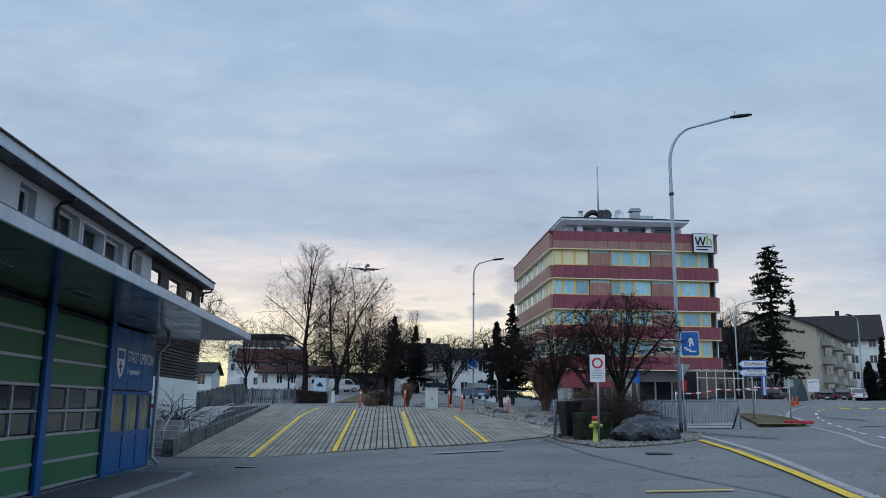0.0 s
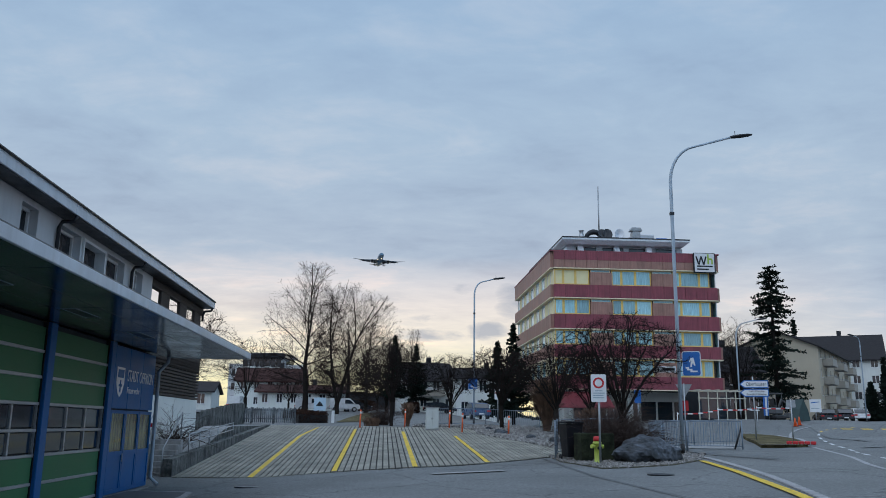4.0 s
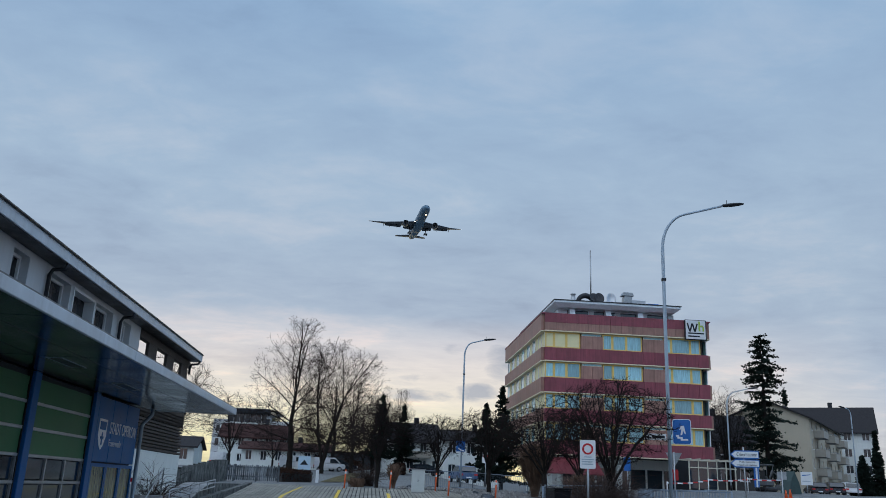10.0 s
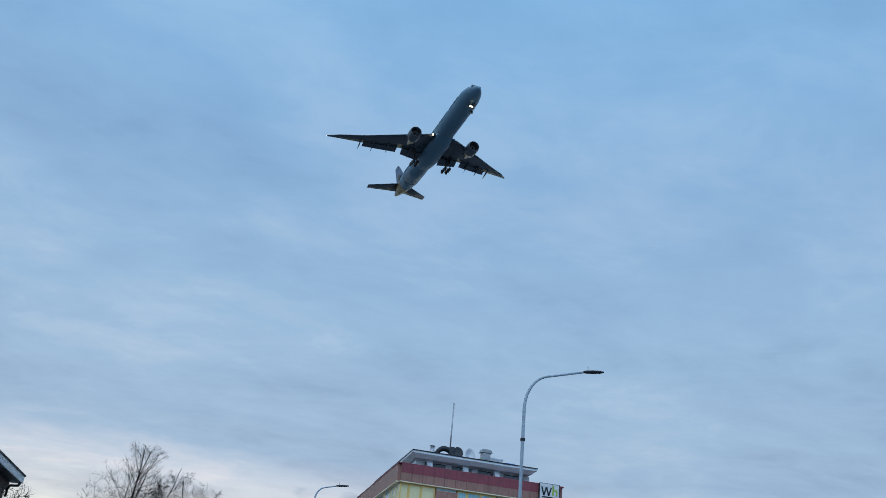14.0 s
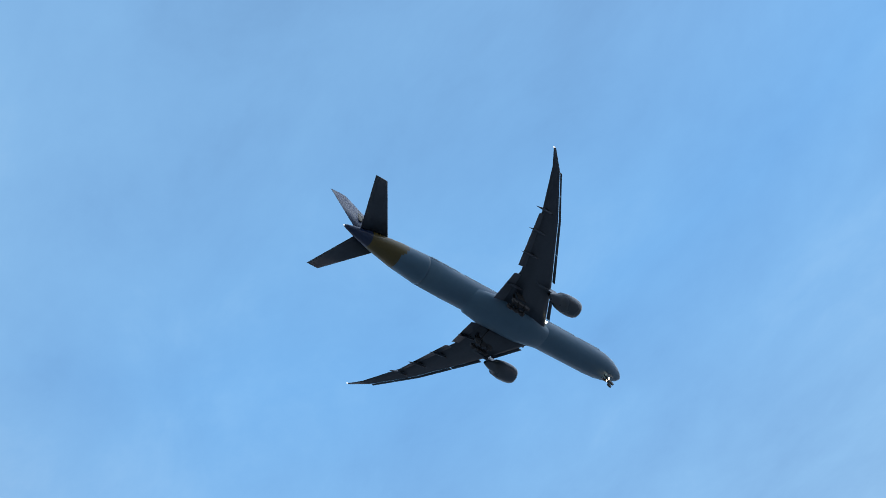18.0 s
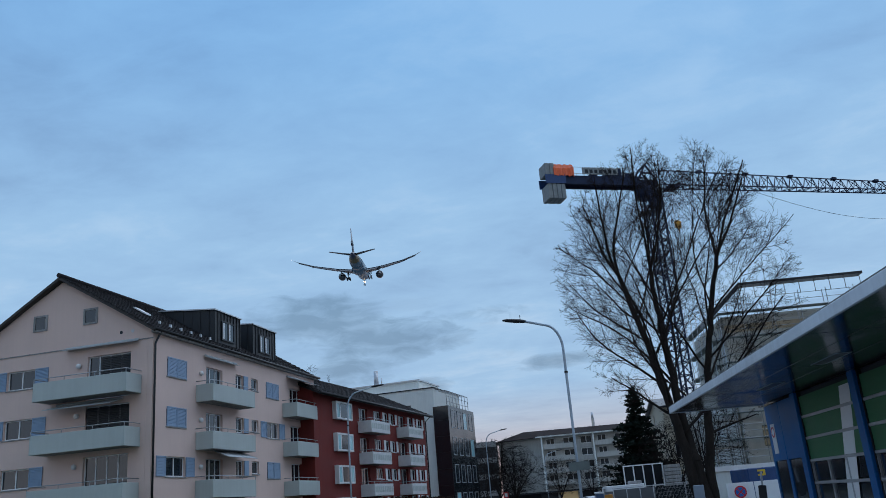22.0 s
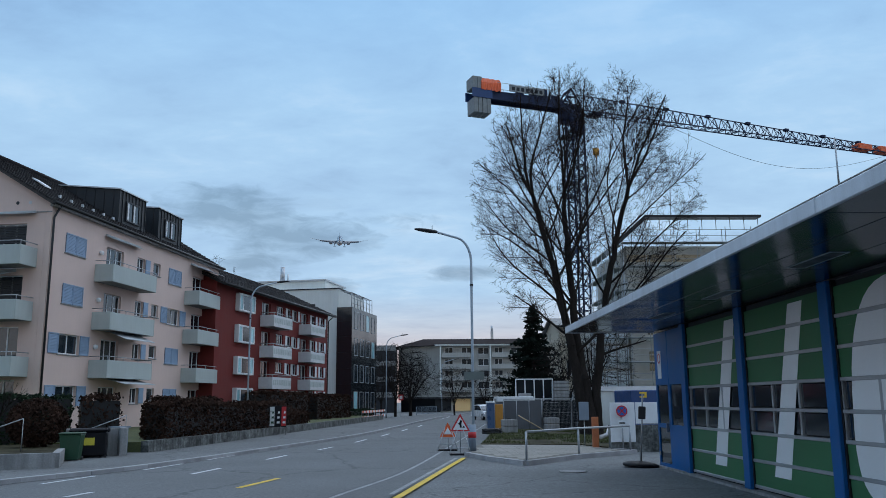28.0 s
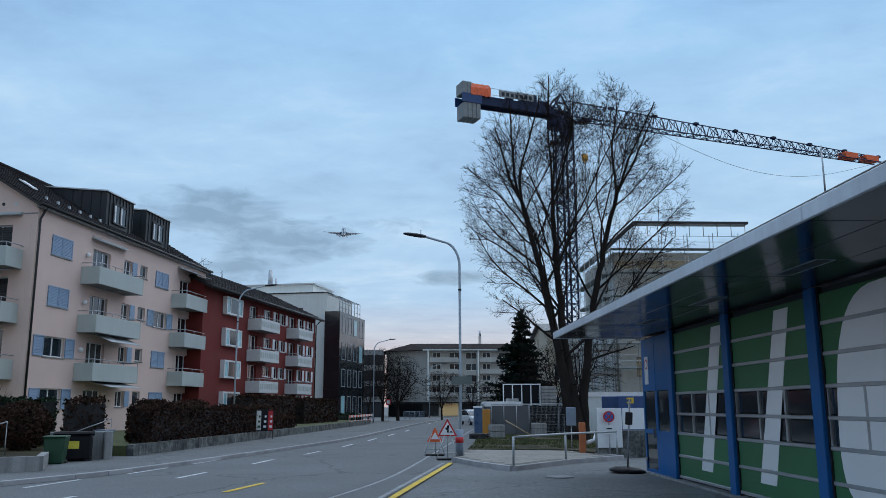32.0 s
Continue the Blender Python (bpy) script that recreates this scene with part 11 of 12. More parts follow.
part("body", bm, WHITE_RENDER, wc)
bm = bmesh.new()
box(bm, -5.1, 4.3, -1.3, 1.3, 2.35, 2.62)
part("roof", bm, SIGN_WHITE, wc)


# ---------------------------------------------------------------- house under scaffold
def scaffold_house():
    # local x runs away to the west, outside is -y (towards the forecourt)
    t = empty("scaffolded_house", pose(-17.5, -69.0, 0, 0, 0, 180), "house under construction wrapped in scaffold", "building")
    sbm = bmesh.new()
    WALL = mat("raw_masonry", (0.46, 0.45, 0.41), 0.9, var=0.15, scale=0.8)
    holes = [(1.5 + 3.2 * k, 3.2 + 3.2 * k, 1.2 + 3.0 * r, 2.8 + 3.0 * r) for r in range(4) for k in range(4)]
    bm = bmesh.new()
    facade_wall(bm, 0, 14, 0, 14.6, holes, 0.3)
    part("front_wall", bm, WALL, t)
    for h in holes:
        window(t, *h, DARK_METAL, GLASS, 2, 0.15, 0.06, sill=False)
    bm = bmesh.new()
    box(bm, 0, 0.3, 0.3, 12, 0, 14.6)
    box(bm, 13.7, 14, 0.3, 12, 0, 14.6)
    box(bm, 0.3, 13.7, 11.7, 12, 0, 14.6)
    box(bm, 0, 14, 0.31, 12, 14.6, 14.8)
    part("shell", bm, WALL, t)
    bm = bmesh.new()
    box(bm, 0, 14, -0.05, 0, 13.4, 14.0)
    part("ochre_band", bm, mat("insulation_ochre", (0.42, 0.33, 0.22), 0.8), t)
    # scaffold: standards, ledgers, decks, braces
    for side in (0, 1):
        n = 8 if side == 0 else 6
        for k in range(n):
            for dy in (-1.2, -0.35):
                x, y = (-0.6 + k * 2.2, dy) if side == 0 else (dy, k * 2.2)
                bm = bmesh.new()
                tube(bm, (x, y, 0), (x, y, 16.2), 0.03, 0.03, 6)
                part("standard", bm, STEEL, t)
    for r in range(8):
        z = 0.9 + r * 2.0
        bm = bmesh.new()
        for a, b_ in (((-0.6, -1.2), (14.8, -1.2)), ((-1.2, 0), (-1.2, 11))):
            for dz in (0.0, 0.55, 1.05):
                tube(bm, (*a, z + dz), (*b_, z + dz), 0.022, 0.022, 5)
        part("guard_rail", bm, STEEL, t)["kind"] = "stuff"
        for a in ((-0.6, 14.8, -1.15, -0.4), (-1.15, -0.4, 0, 11)):
            bm = bmesh.new()
            box(bm, *a, z - 0.06, z)
            part("deck", bm, mat("scaffold_deck", (0.1, 0.13, 0.12), 0.8) if r == 0 else DECK, t)
    for k in range(6):
        bm = bmesh.new()
        tube(bm, (-0.6 + (k % 3) * 5, -1.24, 0.9 + k * 2), (1.6 + (k % 3) * 5, -1.24, 2.9 + k * 2), 0.02, 0.02, 5)
        tube(bm, (-1.24, (k % 3) * 3.5, 0.9 + k * 2), (-1.24, 2.2 + (k % 3) * 3.5, 2.9 + k * 2), 0.02, 0.02, 5)
        part("brace", bm, STEEL, t)
    # dark temporary roof overhang on top
    bm = bmesh.new()
    box(bm, 1.3, 11.2, -1.6, -0.5, 16.95, 17.15)
    part("temporary_roof", bm, DARK_METAL, t, "dark temporary roof edge")
    bm = bmesh.new()
    vs = [bm.verts.new(p) for p in ((1.3, -1.6, 17.15), (1.3, 1.5, 17.15), (-1.6, 1.5, 14.5), (-1.6, -1.6, 14.5), (1.3, -1.6, 16.7), (1.3, 1.5, 16.7), (-1.6, 1.5, 14.1), (-1.6, -1.6, 14.1))]
    for q in ((0, 1, 2, 3), (7, 6, 5, 4), (0, 4, 5, 1), (1, 5, 6, 2), (2, 6, 7, 3), (3, 7, 4, 0)):
        bm.faces.new([vs[i] for i in q])
    bmesh.ops.recalc_face_normals(bm, faces=bm.faces[:])
    part("roof_flap", bm, DARK_METAL, t)
    for k in range(9):
        bm = bmesh.new()
        tube(bm, (1.4 + k * 1.2, -1.3, 15.9), (1.4 + k * 1.2, -1.3, 16.95), 0.03, 0.03, 6)
        part("roof_strut", bm, STEEL, t)
    # lower wing towards the street with pale sheeting between scaffold posts
    wing = new("lower_wing")
    wing.parent, wing.matrix_basis = t, pose(-3.3, 0.4, 0)
    wing["label"] = "lower wing wrapped in pale sheeting and scaffold"
    bm = bmesh.new()
    box(bm, 0, 3.28, 0, 9, 0, 8.6)
    part("wing_wall", bm, WALL, wing)
    for r in range(4):
        for k in range(3):
            bm = bmesh.new()
            bevel_box(bm, 0.06 + k * 1.08, 1.02 + k * 1.08, -0.06, -0.003, 0.3 + r * 2.05, 2.2 + r * 2.05, 0.01)
            part("sheet", bm, SHEETING, wing, "pale glossy sheeting")
    for k in range(4):
        bm = bmesh.new()
        tube(bm, (k * 1.09, -0.9, 0), (k * 1.09, -0.9, 9.8), 0.03, 0.03, 6)
        part("standard", bm, STEEL, wing)
    for r in range(5):
        bm = bmesh.new()
        box(bm, -0.1, 3.3, -0.9, -0.3, 0.85 + r * 2.0, 0.9 + r * 2.0)
        part("deck", bm, DECK, wing)
        for dz in (0.5, 1.0):
            bm = bmesh.new()
            tube(bm, (-0.1, -0.93, 0.9 + r * 2 + dz), (3.3, -0.93, 0.9 + r * 2 + dz), 0.022, 0.022, 5)
            part("guard_rail", bm, STEEL, wing)
    return t


SHEETING = mat("pale_sheeting", (0.6, 0.68, 0.72), 0.3, var=0.12, scale=0.7)
DECK = mat("deck_grey", (0.2, 0.23, 0.22), 0.8, var=0.2)
scaffold_house()
# older building seen behind the spruce
simple_house("house", -15.4, -92, 180, 12, 10, 10.2, 11.4, BEIGE, "beige house behind the building site", 3, 0, 0, DARK_METAL, 5)


# ---------------------------------------------------------------- tower crane
CRANE = mat("crane_blue", (0.013, 0.023, 0.06), 0.5, 0.1, var=0.12, spec=0.25)
BALLAST = mat("crane_ballast", (0.22, 0.24, 0.25), 0.8, var=0.15)


def truss(bm, p0, p1, w0, h0, w1, h1, n, r=0.05, tri=True):
    """A lattice beam along local x; triangular with one top chord, or square."""
    p0, p1 = Vector(p0), Vector(p1)
    d = (p1 - p0).normalized()
    s = d.cross(Vector((0, 0, 1)))
    if s.length < 0.1:
        s = Vector((1, 0, 0))
    s.normalize()
    u = s.cross(d)
    rows = []
    for k in range(n + 1):
        f = k / n
        c = p0 + (p1 - p0) * f
        w, h = w0 + (w1 - w0) * f, h0 + (h1 - h0) * f
        rows.append([c - s * w / 2, c + s * w / 2] + ([c + u * h] if tri else [c + s * w / 2 + u * h, c - s * w / 2 + u * h]))
    m = len(rows[0])
    for q in range(m):
        tube(bm, rows[0][q], rows[-1][q], r, r, 5)
    for k in range(n):
        a, b_ = rows[k], rows[k + 1]
        for q in range(m):
            j = (q + 1) % m
            tube(bm, a[q], a[j], r * 0.55, r * 0.55, 4, caps=False)
            tube(bm, a[q] if k % 2 else a[j], b_[j] if k % 2 else b_[q], r * 0.55, r * 0.55, 4, caps=False)


def crane():
    mx, my, H = -16.2, -86.6, 33.4
    tip = Vector((-62.5, -103.5))
    ax = (tip - Vector((mx, my))).normalized()
    rz = math.degrees(math.atan2(ax.y, ax.x))
    t = empty("tower_crane", pose(mx, my, 0, 0, 0, rz), "dark blue tower crane with orange sheeted counterweight", "crane")
    for k in range(8):
        bm = bmesh.new()
        z0, z1 = 0.5 + k * (H - 2.0) / 8, 0.5 + (k + 1) * (H - 2.0) / 8
        truss(bm, (0, -0.65, z0), (0, -0.65, z1), 1.4, 1.4, 1.4, 1.4, 3, 0.12, False)
        part("mast_section", bm, CRANE, t)
    bm = bmesh.new()
    bevel_box(bm, -2.2, 2.2, -2.2, 2.2, 0, 0.5, 0.05)
    part("base", bm, BALLAST, t)
    bm = bmesh.new()
    lathe(bm, [(0.9, H - 1.5), (1.1, H - 1.2), (1.1, H - 0.4), (0.8, H)], 16)
    bevel_box(bm, -1.2, 1.4, -0.8, 0.8, H - 0.3, H + 0.5, 0.1)
    part("slewing_unit", bm, CRANE, t)
    bm = bmesh.new()
    for s in (-0.7, 0.7):
        for a0, a1 in (((-1.0, H + 0.4), (0.1, H + 2.3)), ((1.3, H + 0.4), (0.1, H + 2.3)), ((-0.4, H + 1.3), (0.8, H + 1.3))):
            tube(bm, (a0[0], s, a0[1]), (a1[0], s, a1[1]), 0.11, 0.1, 6)
    tube(bm, (0.1, -0.8, H + 2.2), (0.1, 0.8, H + 2.2), 0.12, 0.12, 8)
    part("top_frame", bm, CRANE, t)
    bm = bmesh.new()
    bevel_box(bm, -2.6, -1.2, -0.6, 0.6, H + 0.2, H + 1.3, 0.1)
    part("winch_housing", bm, CRANE, t)
    L = 49.0
    n = 8
    for k in range(n):
        a, b_ = 1.2 + (L - 1.2) * k / n, 1.2 + (L - 1.2) * (k + 1) / n
        h = lambda x: 2.0 + (0.85 - 2.0) * x / L
        bm = bmesh.new()
        truss(bm, (a, 0, H), (b_, 0, H), 1.25, h(a), 1.25, h(b_), 6, 0.075)
        part("jib_section", bm, CRANE, t)
        bm = bmesh.new()
        bevel_box(bm, b_ - 0.3, b_ + 0.3, -0.25, 0.25, H + h(b_) - 0.1, H + h(b_) + 0.2, 0.03)
        part("jib_joint", bm, CRANE, t)
    for a in (L - 6.5, L - 2.8):
        bm = bmesh.new()
        bevel_box(bm, a, a + 2.2, -0.68, 0.68, H + 0.0, H + 0.75, 0.03)
        part("warning_sheet", bm, ORANGE, t, "orange red marker sheet")
    bm = bmesh.new()
    for s in (-0.7, 0.7):
        box(bm, -10.6, -1.0, s - 0.09, s + 0.09, H - 0.2, H + 0.75)
    box(bm, -10.6, -1.0, -0.6, 0.6, H + 0.1, H + 0.2)
    part("counter_jib", bm, CRANE, t)
    bm = bmesh.new()
    for s in (-0.85, 0.85):
        pipe(bm, [(-9, s, H + 0.7), (-9, s, H + 1.7), (-1.4, s, H + 1.7)], 0.025, 5)
        for k in range(5):
            tube(bm, (-9 + k * 1.6, s, H + 0.7), (-9 + k * 1.6, s, H + 1.7), 0.02, 0.02, 5)
    part("walkway_rail", bm, STEEL, t)
    bm = bmesh.new()
    bevel_box(bm, -7.6, -3.4, -0.98, -0.9, H + 0.85, H + 1.6, 0.02)
    part("name_board", bm, BALLAST, t, "pale board with plain dark bars")
    bm = bmesh.new()
    for k in range(7):
        box(bm, -7.3 + k * 0.55, -6.95 + k * 0.55, -0.99, -0.981, H + 1.0, H + 1.4)
    part("board_lettering", bm, DARK_METAL, t)
    for k in range(4):
        bm = bmesh.new()
        bevel_box(bm, -11.7 + k * 0.5, -11.24 + k * 0.5, -0.9, 0.9, H - 1.9, H - 0.25, 0.04)
        part("counterweight", bm, BALLAST, t, "grey concrete counterweight slab")
    for k in range(2):
        bm = bmesh.new()
        bevel_box(bm, -11.8 + k * 0.55, -11.28 + k * 0.55, -0.85, 0.85, H + 0.78, H + 2.1, 0.04)
        part("counterweight", bm, BALLAST, t, "grey concrete counterweight slab")
    bm = bmesh.new()
    for sy in (-0.93, 0.93):
        box(bm, -11.9, -9.6, sy - 0.04, sy + 0.04, H - 0.24, H + 0.75)
    part("ballast_frame", bm, mat("crane_frame_blue", (0.015, 0.05, 0.16), 0.5, var=0.1), t, "blue frame round the counterweights")
    # tarpaulin draped in folds over the winch
    bm = bmesh.new()
    rows_ = []
    for j in range(13):
        x = -10.85 + j * 0.19
        fold = 0.05 * math.sin(j * 1.9) + 0.03 * math.sin(j * 4.1)
        rows_.append([bm.verts.new(p) for p in ((x, -1.0 - fold, H + 0.62 + fold), (x, -0.95 + fold, H + 1.5), (x, -0.7, H + 2.02 + fold * 0.7), (x, 0.7, H + 1.98 - fold * 0.7), (x, 0.95 - fold, H + 1.4), (x, 1.0 + fold, H + 0.6 - fold))])
    for a, b_ in zip(rows_, rows_[1:]):
        for q in range(5):
            bm.faces.new((a[q], a[q + 1], b_[q + 1], b_[q]))
    bm.faces.new(rows_[0]), bm.faces.new(rows_[-1][::-1])
    bmesh.ops.recalc_face_normals(bm, faces=bm.faces[:])
    part("orange_sheet", bm, ORANGE, t, "orange tarpaulin over the winch")
    # rest platforms on the mast and gear cases on the counter jib
    for z in (H - 3.2, H - 8.4, H - 9.9, H - 16.0):
        bm = bmesh.new()
        box(bm, -0.85, 0.85, -0.85, 0.85, z, z + 0.12)
        for sx in (-0.82, 0.82):
            tube(bm, (sx, -0.82, z + 0.55), (sx, 0.82, z + 0.55), 0.05, 0.05, 5)
            tube(bm, (-0.82, sx, z + 0.55), (0.82, sx, z + 0.55), 0.05, 0.05, 5)
        part("rest_platform", bm, CRANE, t, "dark rest platform in the mast")
    for x0, x1, z1 in ((-4.6, -3.6, 1.5), (-3.3, -2.7, 1.9), (-6.4, -5.6, 1.25)):
        bm = bmesh.new()
        bevel_box(bm, x0, x1, -0.45, 0.45, H + 0.2, H + z1, 0.05)
        part("gear_case", bm, CRANE, t, "dark gear case on the counter jib")
    bm = bmesh.new()
    bevel_box(bm, 1.4, 2.6, 0.9, 2.0, H - 1.9, H + 0.1, 0.08)
    part("operator_cab", bm, CRANE, t)
    # trolley, rope and hook block
    hk = 3.4
    bm = bmesh.new()
    bevel_box(bm, hk - 0.7, hk + 0.7, -0.7, 0.7, H - 0.35, H - 0.05, 0.03)
    part("trolley", bm, CRANE, t)
    bm = bmesh.new()
    for s in (-0.25, 0.25):
        tube(bm, (hk + s, 0, H - 0.3), (hk + s, 0, H - 4.0), 0.015, 0.015, 4)
    part("rope", bm, STEEL, t)
    bm = bmesh.new()
    bevel_box(bm, hk - 0.35, hk + 0.35, -0.15, 0.15, H - 4.8, H - 4.0, 0.05)
    tube(bm, (hk, 0, H - 4.8), (hk, 0, H - 5.3), 0.07, 0.04, 6)
    part("hook_block", bm, mat("hook_yellow", (0.5, 0.25, 0.02), 0.5), t, "yellow hook block")
    bm = bmesh.new()
    pipe(bm, [(14 + 34 * k / 20, 0.3, H - 0.2 - 3.2 * math.sin(math.pi * k / 20)) for k in range(21)], 0.022, 4)
    part("slack_cable", bm, DARK_METAL, t)


crane()
# antenna pin on the station canopy
bm = bmesh.new()
tube(bm, (0, 0, 0), (0, 0, 0.75), 0.012, 0.008, 6)
tube(bm, (0, 0, 0), (0, 0, 0.06), 0.05, 0.05, 8)
ob = part("antenna_pin", bm, STEEL)
ob.matrix_basis = pose(-4.6, -8.7, SOFF + 0.22)
tagged(ob, "thin steel pin on the station canopy", "antenna")
# cars and barriers down the street
car("parked_car", -6.3, -82.5, 104, CAR_WHITE, "white car driving or parked by the site", 4.4, 1.8, 1.5, z=0)
car("parked_car", -8.3, -90.5, 104, CAR_BLUE, "blue car parked behind a white one", 4.3, 1.78, 1.48, z=0)
car("parked_car", -10.5, -98.5, 104, CAR_DARK, "dark car parked along the street", 4.3, 1.78, 1.48, z=0)
bx = empty("trench_barrier", Matrix(), "red and white trench barrier along the pavement", "barrier")
for z in (0.35, 0.85):
    for k in range(16):
        a, b_ = Vector((5.3, -74.5)), Vector((3.9, -89.0))
        p, q = a + (b_ - a) * k / 16, a + (b_ - a) * (k + 1) / 16
        bm = bmesh.new()
        prism(bm, [(p.x, p.y), (q.x, q.y), (q.x + 0.05, q.y), (p.x + 0.05, p.y)], z, z + 0.2)
        bmesh.ops.recalc_face_normals(bm, faces=bm.faces[:])
        part("board", bm, SIGN_WHITE if k % 2 else ORANGE, bx)
for k in range(5):
    x, y = 5.33 - 1.4 * k / 4, -74.5 - 14.4 * k / 4
    bm = bmesh.new()
    tube(bm, (x, y, 0.0), (x, y, 1.1), 0.03, 0.03, 6)
    part("post", bm, STEEL, bx)
np_ = sign_post("no_stopping_sign", 2.6, -103.0, 2.2, 0.03, 0, "red edged traffic sign before the bend", z=0.1)
plate(np_, -0.3, 0.3, 1.9, 2.6, SIGN_RED, -0.05, 0.05)
plate(np_, -0.18, 0.18, 2.05, 2.45, SIGN_WHITE, -0.07, 0.03)
bar_fence("railing", [(0.8, -118), (-2.2, -128)], 1.1, "grey railing along the pavement before the bend", 0.2)
hedge_box("hedge", 51, (7.5, -88), (5.5, -96), 1.2, 0.1, 1.0, HEDGE_GREEN, "low dark hedge before the office block", 160, 0.11)

# ---------------------------------------------------------------- airliner
WHITE_PAINT = mat("aircraft_paint", (0.095, 0.175, 0.25), 0.4, spec=0.25, var=0.06, scale=0.15, fine=1, bump=0)
WING_GREY = mat("wing_grey", (0.055, 0.068, 0.088), 0.4, 0.2, var=0.12, scale=0.2, fine=2, bump=0)
NAVY = mat("tail_navy", (0.015, 0.03, 0.075), 0.35, var=0.08, scale=0.2, bump=0)
TAIL_GOLD = mat("tail_gold", (0.10, 0.075, 0.02), 0.4, var=0.1, bump=0)
NACELLE = mat("nacelle", (0.07, 0.085, 0.105), 0.3, 0.2, var=0.1, scale=0.3, bump=0)
GEAR = mat("gear_dark", (0.02, 0.02, 0.022), 0.6, var=0.2, bump=0)
LAND_LIGHT = glow("landing_light", (1.0, 0.78, 0.5), 10.0)
NAV_LIGHT = glow("strobe", (1.0, 1.0, 1.0), 0.7)


def loft(bm, rings, mi=0, caps=True, smooth=True):
    vs = [[bm.verts.new(p) for p in r] for r in rings]
    n = len(vs[0])
    for a, b in zip(vs, vs[1:]):
        for k in range(n):
            f = bm.faces.new((a[k], a[(k + 1) % n], b[(k + 1) % n], b[k]))
            f.material_index, f.smooth = mi, smooth
    if caps:
        bm.faces.new(vs[0][::-1]).material_index = mi
        bm.faces.new(vs[-1]).material_index = mi
    bmesh.ops.recalc_face_normals(bm, faces=bm.faces[:])


def airfoil(le, chord, z, thick, y, twist=0.0):
    """Closed section in the xz plane; x forward, le the leading edge."""
    out = []
    for u, up in ((0, 0), (0.03, 0.55), (0.12, 0.9), (0.3, 1.0), (0.6, 0.7), (1.0, 0.05), (1.0, -0.05), (0.6, -0.35), (0.3, -0.55), (0.12, -0.5), (0.03, -0.35)):
        out.append(Vector((le - u * chord, y, z + up * thick * chord - twist * u)))
    return out


